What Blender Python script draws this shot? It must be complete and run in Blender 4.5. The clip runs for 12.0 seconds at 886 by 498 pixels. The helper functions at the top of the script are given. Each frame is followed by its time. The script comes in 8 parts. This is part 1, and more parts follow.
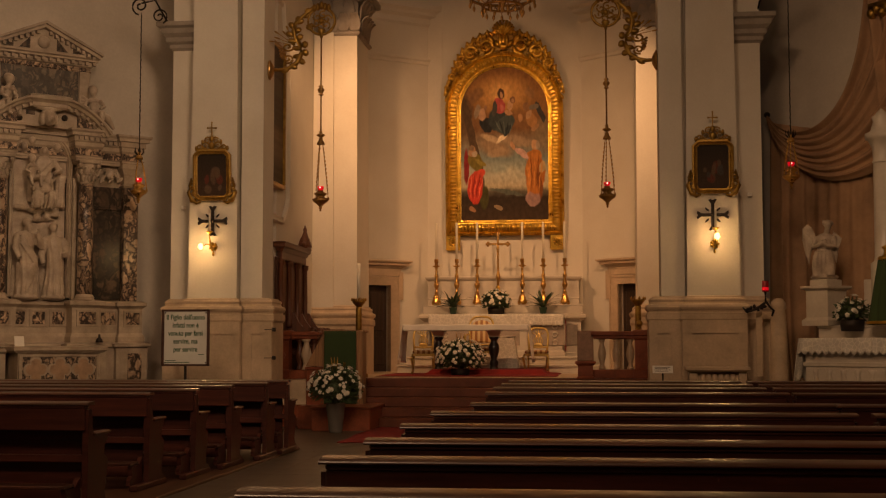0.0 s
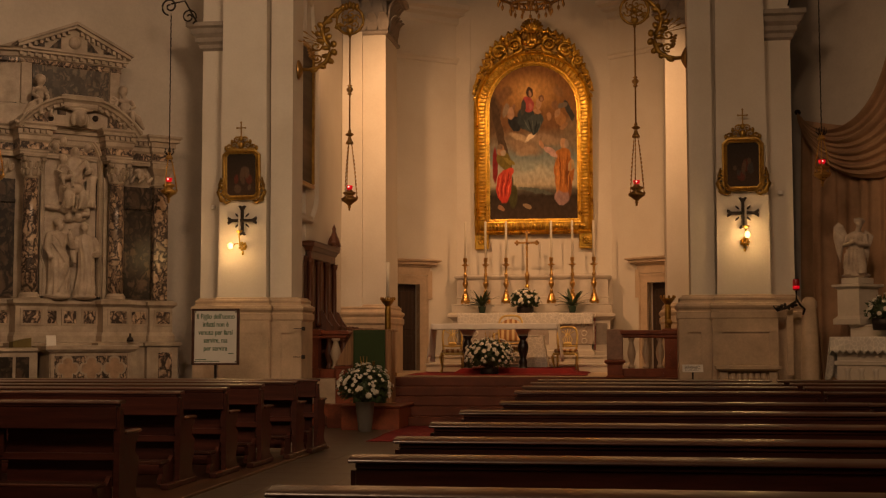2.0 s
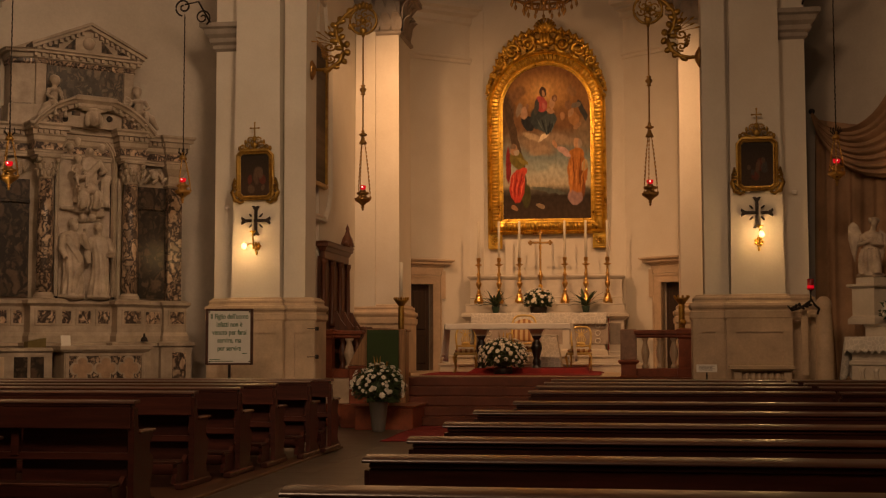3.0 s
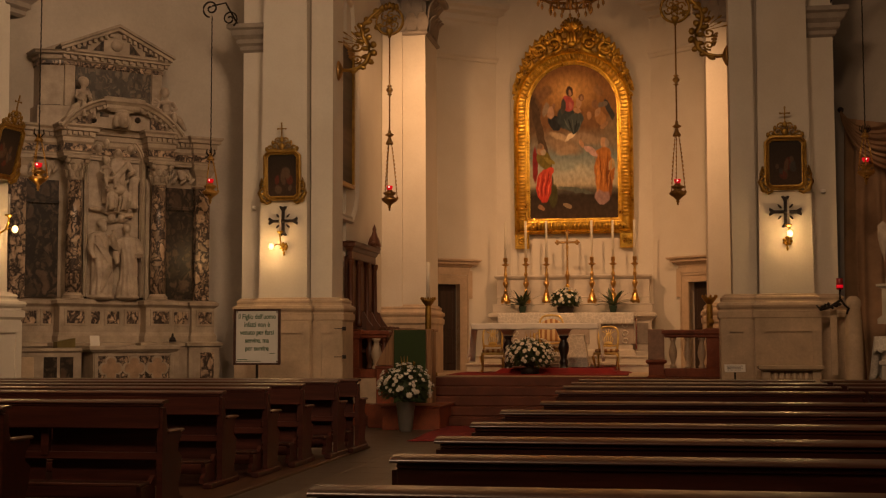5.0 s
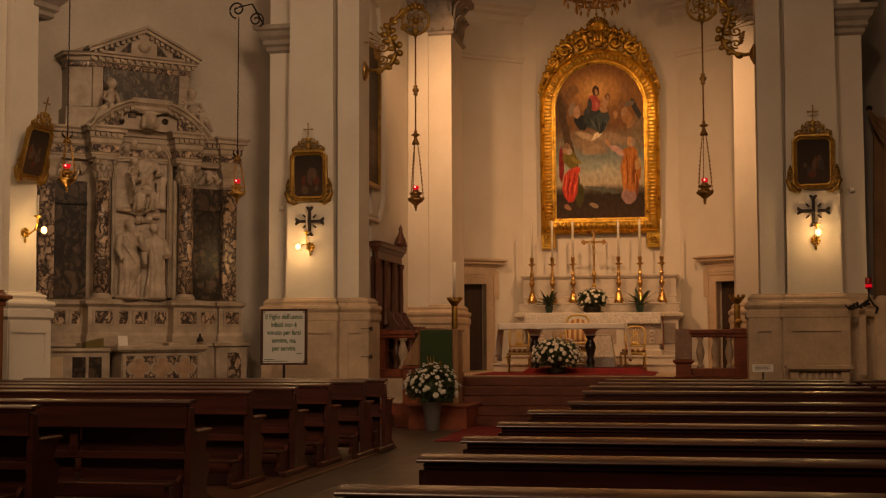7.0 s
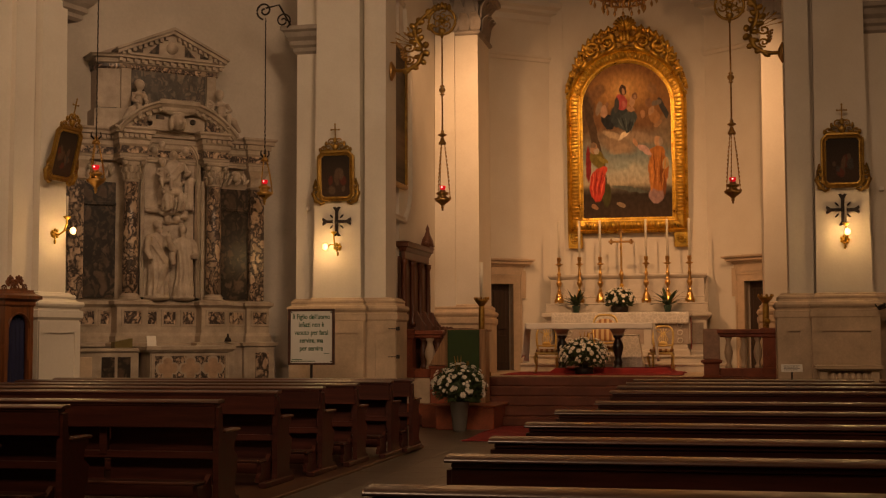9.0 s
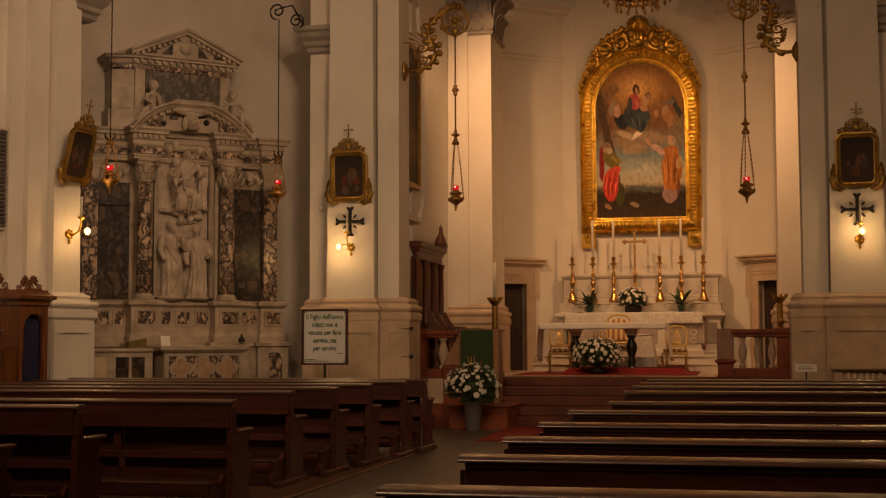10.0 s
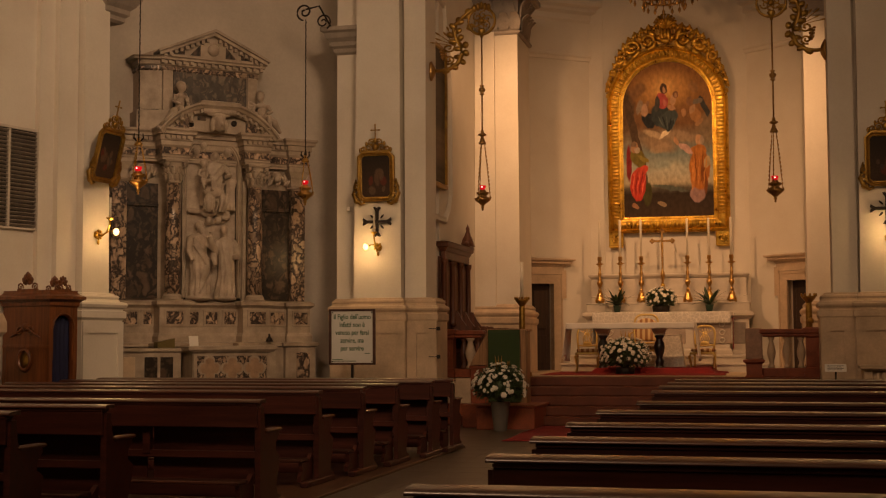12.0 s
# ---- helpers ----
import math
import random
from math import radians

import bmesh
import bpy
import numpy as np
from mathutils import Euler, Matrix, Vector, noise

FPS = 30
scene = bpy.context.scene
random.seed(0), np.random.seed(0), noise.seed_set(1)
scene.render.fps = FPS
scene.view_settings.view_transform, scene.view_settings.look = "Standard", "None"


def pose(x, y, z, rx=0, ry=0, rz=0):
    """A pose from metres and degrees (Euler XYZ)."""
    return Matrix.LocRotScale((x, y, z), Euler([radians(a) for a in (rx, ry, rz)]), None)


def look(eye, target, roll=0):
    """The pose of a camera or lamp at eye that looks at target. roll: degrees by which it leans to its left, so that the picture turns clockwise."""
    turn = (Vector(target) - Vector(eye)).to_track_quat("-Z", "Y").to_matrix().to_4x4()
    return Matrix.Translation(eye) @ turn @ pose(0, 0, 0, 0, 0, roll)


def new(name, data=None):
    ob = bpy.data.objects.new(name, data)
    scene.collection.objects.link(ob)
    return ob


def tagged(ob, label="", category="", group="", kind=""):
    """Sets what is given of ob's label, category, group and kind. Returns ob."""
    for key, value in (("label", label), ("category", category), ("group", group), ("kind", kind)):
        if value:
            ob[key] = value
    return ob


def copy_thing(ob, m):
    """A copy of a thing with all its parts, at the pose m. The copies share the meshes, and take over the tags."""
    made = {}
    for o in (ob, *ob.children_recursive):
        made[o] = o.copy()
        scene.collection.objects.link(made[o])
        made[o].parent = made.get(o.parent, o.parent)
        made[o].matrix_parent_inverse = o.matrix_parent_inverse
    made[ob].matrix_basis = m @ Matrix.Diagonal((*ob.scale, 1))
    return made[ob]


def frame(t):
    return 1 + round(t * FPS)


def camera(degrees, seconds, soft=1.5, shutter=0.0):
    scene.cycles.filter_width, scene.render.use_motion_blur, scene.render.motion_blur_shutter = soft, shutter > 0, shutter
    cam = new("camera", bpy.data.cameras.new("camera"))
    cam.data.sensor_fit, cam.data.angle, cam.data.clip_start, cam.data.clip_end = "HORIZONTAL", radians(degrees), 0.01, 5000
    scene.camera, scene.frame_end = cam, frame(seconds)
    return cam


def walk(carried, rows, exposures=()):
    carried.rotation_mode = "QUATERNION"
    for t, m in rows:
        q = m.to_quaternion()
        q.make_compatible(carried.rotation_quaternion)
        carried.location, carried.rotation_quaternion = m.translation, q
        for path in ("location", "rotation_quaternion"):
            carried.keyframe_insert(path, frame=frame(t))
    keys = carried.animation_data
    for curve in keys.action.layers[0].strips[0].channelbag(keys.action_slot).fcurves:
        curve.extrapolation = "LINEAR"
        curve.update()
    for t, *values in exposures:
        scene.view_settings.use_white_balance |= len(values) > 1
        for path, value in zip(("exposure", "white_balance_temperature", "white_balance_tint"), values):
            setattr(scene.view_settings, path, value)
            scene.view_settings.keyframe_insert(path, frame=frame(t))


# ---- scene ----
cam = camera(37.41, 12.0, soft=1.2)
# seconds, place, turn (Euler degrees): a tripod pan, its pivot a hand's width behind the lens
ROWS = [
    (0, 0.0049, 0.0007, 1.4201, 94.094, 0.066, 6.766),
    (0.5, 0.0044, 0.0007, 1.42, 94.082, 0.075, 7.13),
    (1, 0.004, 0.0006, 1.42, 94.068, 0.083, 7.459),
    (1.5, 0.0036, 0.0006, 1.42, 94.057, 0.089, 7.74),
    (2, 0.0032, 0.0005, 1.42, 94.049, 0.096, 8.03),
    (2.5, 0.0028, 0.0005, 1.42, 94.048, 0.102, 8.319),
    (3, 0.0024, 0.0004, 1.42, 94.047, 0.109, 8.615),
    (5, 0.0008, 0.0001, 1.42, 94.048, 0.136, 9.789),
    (5.5, 0.0004, 0.0001, 1.42, 94.049, 0.143, 10.068),
    (6, -0, 0, 1.42, 94.049, 0.15, 10.361),
    (6.5, -0.0004, -0.0001, 1.42, 94.049, 0.156, 10.648),
    (7, -0.0008, -0.0001, 1.42, 94.049, 0.163, 10.94),
    (9, -0.0024, -0.0005, 1.42, 94.05, 0.19, 12.12),
    (9.5, -0.0028, -0.0006, 1.42, 94.05, 0.197, 12.404),
    (10, -0.0032, -0.0006, 1.42, 94.051, 0.203, 12.7),
    (10.5, -0.0036, -0.0007, 1.42, 94.051, 0.21, 12.987),
    (11, -0.004, -0.0008, 1.42, 94.051, 0.217, 13.287),
    (11.5, -0.0044, -0.0009, 1.42, 94.052, 0.224, 13.577),
    (12, -0.0048, -0.001, 1.42, 94.052, 0.231, 13.882),
]
walk(cam, [(t, pose(x, y, z, rx, ry, rz)) for t, x, y, z, rx, ry, rz in ROWS], exposures=[(0.0, 0.09), (12.0, 0.12)])

# ---- small tools ----
Z0 = Matrix.Identity(4)


class B:
    """A bmesh that grows by simple solids."""

    def __init__(self):
        self.bm = bmesh.new()

    def _geo(self, verts, faces, smooth=False):
        vs = [self.bm.verts.new(v) for v in verts]
        for f in faces:
            try:
                fc = self.bm.faces.new([vs[i] for i in f])
                fc.smooth = smooth
            except ValueError:
                pass
        return vs

    def box(self, x0, x1, y0, y1, z0, z1, bev=0.0, m=None):
        if bev <= 0:
            v = [(x, y, z) for z in (z0, z1) for x, y in ((x0, y0), (x1, y0), (x1, y1), (x0, y1))]
            f = [(3, 2, 1, 0), (4, 5, 6, 7), (0, 1, 5, 4), (1, 2, 6, 5), (2, 3, 7, 6), (3, 0, 4, 7)]
        else:
            b = bev
            v, f = [], []
            rings = [(z0, b), (z0 + b, 0), (z1 - b, 0), (z1, b)]
            for z, o in rings:
                c = b if o == 0 else b
                v += [(x0 + c + o, y0 + o, z), (x1 - c - o, y0 + o, z), (x1 - o, y0 + c + o, z), (x1 - o, y1 - c - o, z),
                      (x1 - c - o, y1 - o, z), (x0 + c + o, y1 - o, z), (x0 + o, y1 - c - o, z), (x0 + o, y0 + c + o, z)]
            f = [tuple(range(7, -1, -1)), tuple(range(24, 32))]
            for r in range(3):
                for i in range(8):
                    j = (i + 1) % 8
                    f.append((r * 8 + i, r * 8 + j, r * 8 + 8 + j, r * 8 + 8 + i))
        if m is not None:
            v = [m @ Vector(p) for p in v]
        self._geo(v, f)
        return self

    def lathe(self, prof, c=(0, 0, 0), seg=16, m=None, smooth=True, squash=1.0):
        v, f = [], []
        for r, z in prof:
            for i in range(seg):
                a = 2 * math.pi * i / seg
                v.append(Vector((c[0] + r * math.cos(a), c[1] + squash * r * math.sin(a), c[2] + z)))
        n = len(prof)
        for k in range(n - 1):
            for i in range(seg):
                j = (i + 1) % seg
                f.append((k * seg + i, k * seg + j, (k + 1) * seg + j, (k + 1) * seg + i))
        if m is not None:
            v = [m @ p for p in v]
        vs = self._geo(v, f, smooth)
        for ring in (vs[:seg][::-1], vs[-seg:]):
            try:
                self.bm.faces.new(ring)
            except ValueError:
                pass
        return self

    def tube(self, pts, r, seg=8, closed=False):
        pts = [Vector(p) for p in pts]
        n = len(pts)
        rad = r if isinstance(r, (list, tuple)) else [r] * n
        v, f = [], []
        up = Vector((0, 0, 1))
        for k, p in enumerate(pts):
            a = pts[(k - 1) % n] if closed or k > 0 else p
            b = pts[(k + 1) % n] if closed or k < n - 1 else p
            d = (b - a).normalized() if (b - a).length > 1e-9 else Vector((0, 0, 1))
            s = d.cross(up)
            if s.length < 0.05:
                s = d.cross(Vector((0, 1, 0)))
            s.normalize()
            w = s.cross(d).normalized()
            for i in range(seg):
                t = 2 * math.pi * i / seg
                v.append(p + (s * math.cos(t) + w * math.sin(t)) * rad[k])
        m = n if closed else n - 1
        for k in range(m):
            k2 = (k + 1) % n
            for i in range(seg):
                j = (i + 1) % seg
                f.append((k * seg + i, k * seg + j, k2 * seg + j, k2 * seg + i))
        vs = self._geo(v, f, True)
        if not closed:
            for ring in (vs[:seg][::-1], vs[-seg:]):
                self.bm.faces.new(ring)
        return self

    def ball(self, c, r, seg=12, rings=8, m=None):
        r = r if isinstance(r, (list, tuple)) else (r, r, r)
        v = [Vector((0, 0, -1))]
        for k in range(1, rings):
            a = math.pi * k / rings - math.pi / 2
            for i in range(seg):
                t = 2 * math.pi * i / seg
                v.append(Vector((math.cos(a) * math.cos(t), math.cos(a) * math.sin(t), math.sin(a))))
        v.append(Vector((0, 0, 1)))
        f = []
        for i in range(seg):
            j = (i + 1) % seg
            f.append((0, 1 + j, 1 + i))
            for k in range(rings - 2):
                o = 1 + k * seg
                f.append((o + i, o + j, o + seg + j, o + seg + i))
            o = 1 + (rings - 2) * seg
            f.append((o + i, o + j, len(v) - 1))
        v = [Vector((p.x * r[0], p.y * r[1], p.z * r[2])) for p in v]
        if m is not None:
            v = [m @ p for p in v]
        self._geo([p + Vector(c) for p in v], f, True)
        return self

    def prism(self, poly, a, b, axis="y", m=None):
        """A flat outline (pairs) pushed from a to b along an axis."""
        def put(p, q, w):
            return {"y": (p, w, q), "x": (w, p, q), "z": (p, q, w)}[axis]
        n = len(poly)
        v = [Vector(put(p, q, a)) for p, q in poly] + [Vector(put(p, q, b)) for p, q in poly]
        f = [tuple(range(n)), tuple(range(2 * n - 1, n - 1, -1))]
        f += [(i, n + i, n + (i + 1) % n, (i + 1) % n) for i in range(n)]
        if m is not None:
            v = [m @ p for p in v]
        self._geo(v, f)
        return self

    def stack(self, poly, prof, cap=True, taper=None):
        """A plan outline (anticlockwise pairs), with a profile of (offset, height) run round it."""
        n = len(poly)
        P = [Vector(p) for p in poly]
        mit = []
        for i in range(n):
            d0 = (P[i] - P[i - 1]).normalized()
            d1 = (P[(i + 1) % n] - P[i]).normalized()
            n0, n1 = Vector((d0.y, -d0.x)), Vector((d1.y, -d1.x))
            s = n0 + n1
            mit.append(s / max(0.3, 1 + n0.dot(n1)))
        v, f = [], []
        for o, z in prof:
            v += [(P[i].x + mit[i].x * o, P[i].y + mit[i].y * o, z) for i in range(n)]
        for k in range(len(prof) - 1):
            for i in range(n):
                j = (i + 1) % n
                f.append((k * n + i, k * n + j, (k + 1) * n + j, (k + 1) * n + i))
        if cap:
            f += [tuple(range(n - 1, -1, -1)), tuple(range((len(prof) - 1) * n, len(prof) * n))]
        self._geo(v, f)
        return self

    def run(self, path, prof, closed=False):
        """A moulding profile of (outward, height) pairs swept along a plan or wall path: path gives (point, out, up) rows."""
        n, k = len(path), len(prof)
        v, f = [], []
        for p, out, up in path:
            p, out, up = Vector(p), Vector(out), Vector(up)
            v += [p + out * a + up * b for a, b in prof]
        m = n if closed else n - 1
        for i in range(m):
            j = (i + 1) % n
            for q in range(k - 1):
                f.append((i * k + q, j * k + q, j * k + q + 1, i * k + q + 1))
        self._geo(v, f)
        return self

    def sheet(self, nx, ny, fn, smooth=True, thick=0.0):
        """A grid of points fn(u, v), u and v from 0 to 1."""
        v = [fn(i / nx, j / ny) for j in range(ny + 1) for i in range(nx + 1)]
        f = [(j * (nx + 1) + i, j * (nx + 1) + i + 1, (j + 1) * (nx + 1) + i + 1, (j + 1) * (nx + 1) + i) for j in range(ny) for i in range(nx)]
        self._geo(v, f, smooth)
        if thick:
            bmesh.ops.recalc_face_normals(self.bm, faces=self.bm.faces[:])
            bmesh.ops.solidify(self.bm, geom=self.bm.faces[:], thickness=thick)
        return self

    def mesh(self, name):
        bmesh.ops.recalc_face_normals(self.bm, faces=self.bm.faces[:])
        me = bpy.data.meshes.new(name)
        self.bm.to_mesh(me)
        self.bm.free()
        return me


def part(name, b, mat, parent=None, label="", m=None):
    ob = new(name, b.mesh(name) if isinstance(b, B) else b)
    if not ob.data.materials:
        ob.data.materials.append(mat)
    if parent is not None:
        ob.parent = parent
    if m is not None:
        ob.matrix_basis = m
    if label:
        tagged(ob, label)
    return ob


def thing(name, label, category, m=Z0, group="", kind=""):
    ob = new(name)
    ob.empty_display_size = 0.1
    ob.matrix_basis = m
    return tagged(ob, label, category, group, kind)


def solid(name, b, mat, label, category="", kind="", m=None, group=""):
    return tagged(part(name, b, mat, m=m), label, category, group, kind)


def arc(cx, cz, r, a0, a1, n):
    return [(cx + r * math.cos(radians(a0 + (a1 - a0) * i / n)), cz + r * math.sin(radians(a0 + (a1 - a0) * i / n))) for i in range(n + 1)]


def spiral(c, r0, turns, a0, n=28, depth=0.0, flip=1, grow=0.15):
    """A scroll in the x-z plane, from the outside inwards."""
    out = []
    for i in range(n + 1):
        t = i / n
        r = r0 * (1 - (1 - grow) * t)
        a = radians(a0) + flip * turns * 2 * math.pi * t
        out.append((c[0] + r * math.cos(a), c[1] - depth * t, c[2] + r * math.sin(a)))
    return out


def voxel(ob, size, smooth=4):
    """Melts the solids of one mesh into one carved body."""
    r = ob.modifiers.new("melt", "REMESH")
    r.mode, r.voxel_size, r.use_smooth_shade = "VOXEL", size, True
    s = ob.modifiers.new("soften", "SMOOTH")
    s.factor, s.iterations = 0.5, smooth
    return ob

# ---- light ----
world = bpy.data.worlds.new("world")
scene.world = world
world.use_nodes = True
world.node_tree.nodes["Background"].inputs["Color"].default_value = (0.05, 0.06, 0.08, 1)
world.node_tree.nodes["Background"].inputs["Strength"].default_value = 0.2


def area(name, eye, target, size, power, color, spread=180):
    d = bpy.data.lights.new(name, "AREA")
    d.shape, d.size, d.energy, d.color = "DISK", size, power, color
    d.spread = radians(spread)
    ob = new(name, d)
    ob.matrix_basis = look(eye, target)
    return ob


def point(name, place, power, color, radius=0.03):
    d = bpy.data.lights.new(name, "POINT")
    d.energy, d.color, d.shadow_soft_size = power, color, radius
    ob = new(name, d)
    ob.location = place
    return ob


WARM = (1.0, 0.51, 0.225)
# floodlights fixed high behind the two piers of the arch, out of sight
area("flood_lamp", (-4.95, 21.9, 7.5), (-1.7, 28.0, 2.9), 0.22, 60, WARM, 98)
area("flood_lamp", (0.72, 21.9, 7.5), (-2.2, 28.0, 2.6), 0.22, 48, WARM, 92)
# added frontal fill from high in the nave; no window is built there
area("nave_fill", (-4.2, 2.5, 10.3), (-3.2, 19.0, 3.0), 3.0, 570, (1.0, 0.62, 0.36))
# unseen light added high across the nave, which lights the side altar
area("chapel_fill", (1.5, 6.5, 9.8), (-9.2, 19.0, 4.2), 3.4, 178, (1.0, 0.64, 0.38), 80)
# a second unseen fill, added to lift the draped altar
area("chapel_fill", (0.5, 6.5, 9.8), (6.2, 20.0, 2.6), 0.8, 26, (1.0, 0.60, 0.33), 46)

# ---- materials ----
def mat(name, base, rough=0.6, metal=0.0, var=0.15, scale=3.0, fine=40.0, bump=0.15, dirt=None, dirt_amount=0.4, coat=0.0, spec=0.5, stretch=(1, 1, 1), coat_rough=0.10):
    m = bpy.data.materials.new(name)
    m.use_nodes = True
    n, l = m.node_tree.nodes, m.node_tree.links
    p = n["Principled BSDF"]
    tc = n.new("ShaderNodeTexCoord")
    mp = n.new("ShaderNodeMapping")
    mp.inputs["Scale"].default_value = stretch
    l.new(tc.outputs["Object"], mp.inputs["Vector"])
    big, small = n.new("ShaderNodeTexNoise"), n.new("ShaderNodeTexNoise")
    big.inputs["Scale"].default_value, big.inputs["Detail"].default_value, big.inputs["Roughness"].default_value = scale, 6, 0.62
    small.inputs["Scale"].default_value, small.inputs["Detail"].default_value = fine, 4
    for q in (big, small):
        l.new(mp.outputs["Vector"], q.inputs["Vector"])
    ramp = n.new("ShaderNodeValToRGB")
    c = Vector(base)
    d = Vector(dirt) if dirt else c * (1 - 1.6 * var)
    ramp.color_ramp.elements[0].position, ramp.color_ramp.elements[1].position = 0.32, 0.68
    ramp.color_ramp.elements[0].color = (*(c.lerp(d, dirt_amount if dirt else 1.0)), 1)
    ramp.color_ramp.elements[1].color = (*(c * (1 + 0.5 * var)), 1)
    l.new(big.outputs["Fac"], ramp.inputs["Fac"])
    mix = n.new("ShaderNodeMix")
    mix.data_type, mix.blend_type = "RGBA", "MULTIPLY"
    mix.inputs[0].default_value = 1.0
    r2 = n.new("ShaderNodeMapRange")
    r2.inputs["To Min"].default_value, r2.inputs["To Max"].default_value = 1 - var, 1 + var * 0.6
    l.new(small.outputs["Fac"], r2.inputs["Value"])
    l.new(ramp.outputs["Color"], mix.inputs[6])
    l.new(r2.outputs["Result"], mix.inputs[7])
    l.new(mix.outputs[2], p.inputs["Base Color"])
    r3 = n.new("ShaderNodeMapRange")
    r3.inputs["To Min"].default_value, r3.inputs["To Max"].default_value = max(0.02, rough - 0.12), min(1.0, rough + 0.12)
    l.new(big.outputs["Fac"], r3.inputs["Value"])
    l.new(r3.outputs["Result"], p.inputs["Roughness"])
    p.inputs["Metallic"].default_value = metal
    p.inputs["Specular IOR Level"].default_value = spec
    p.inputs["Coat Weight"].default_value = coat
    p.inputs["Coat Roughness"].default_value = coat_rough
    if bump:
        bp = n.new("ShaderNodeBump")
        bp.inputs["Strength"].default_value, bp.inputs["Distance"].default_value = bump, 0.01
        add = n.new("ShaderNodeMath")
        add.operation = "ADD"
        l.new(big.outputs["Fac"], add.inputs[0])
        l.new(small.outputs["Fac"], add.inputs[1])
        l.new(add.outputs[0], bp.inputs["Height"])
        l.new(bp.outputs["Normal"], p.inputs["Normal"])
    return m


def wood(name, base, rough=0.35, coat=0.3, grain=1.0, along="x", bump=0.1, coat_rough=0.10):
    """Varnished wood with grain along one axis and a little difference from piece to piece."""
    st = {"x": (0.6, 9, 9), "z": (9, 9, 0.6), "y": (9, 0.6, 9)}[along]
    m = mat(name, base, rough, 0, 0.35, 2.2 * grain, 14 * grain, bump, coat=coat, stretch=st, coat_rough=coat_rough)
    n, l = m.node_tree.nodes, m.node_tree.links
    p = n["Principled BSDF"]
    src = p.inputs["Base Color"].links[0].from_socket
    inf = n.new("ShaderNodeObjectInfo")
    r = n.new("ShaderNodeMapRange")
    r.inputs["To Min"].default_value, r.inputs["To Max"].default_value = 0.8, 1.15
    l.new(inf.outputs["Random"], r.inputs["Value"])
    mx = n.new("ShaderNodeMix")
    mx.data_type, mx.blend_type = "RGBA", "MULTIPLY"
    mx.inputs[0].default_value = 1
    l.new(src, mx.inputs[6])
    l.new(r.outputs["Result"], mx.inputs[7])
    l.new(mx.outputs[2], p.inputs["Base Color"])
    return m


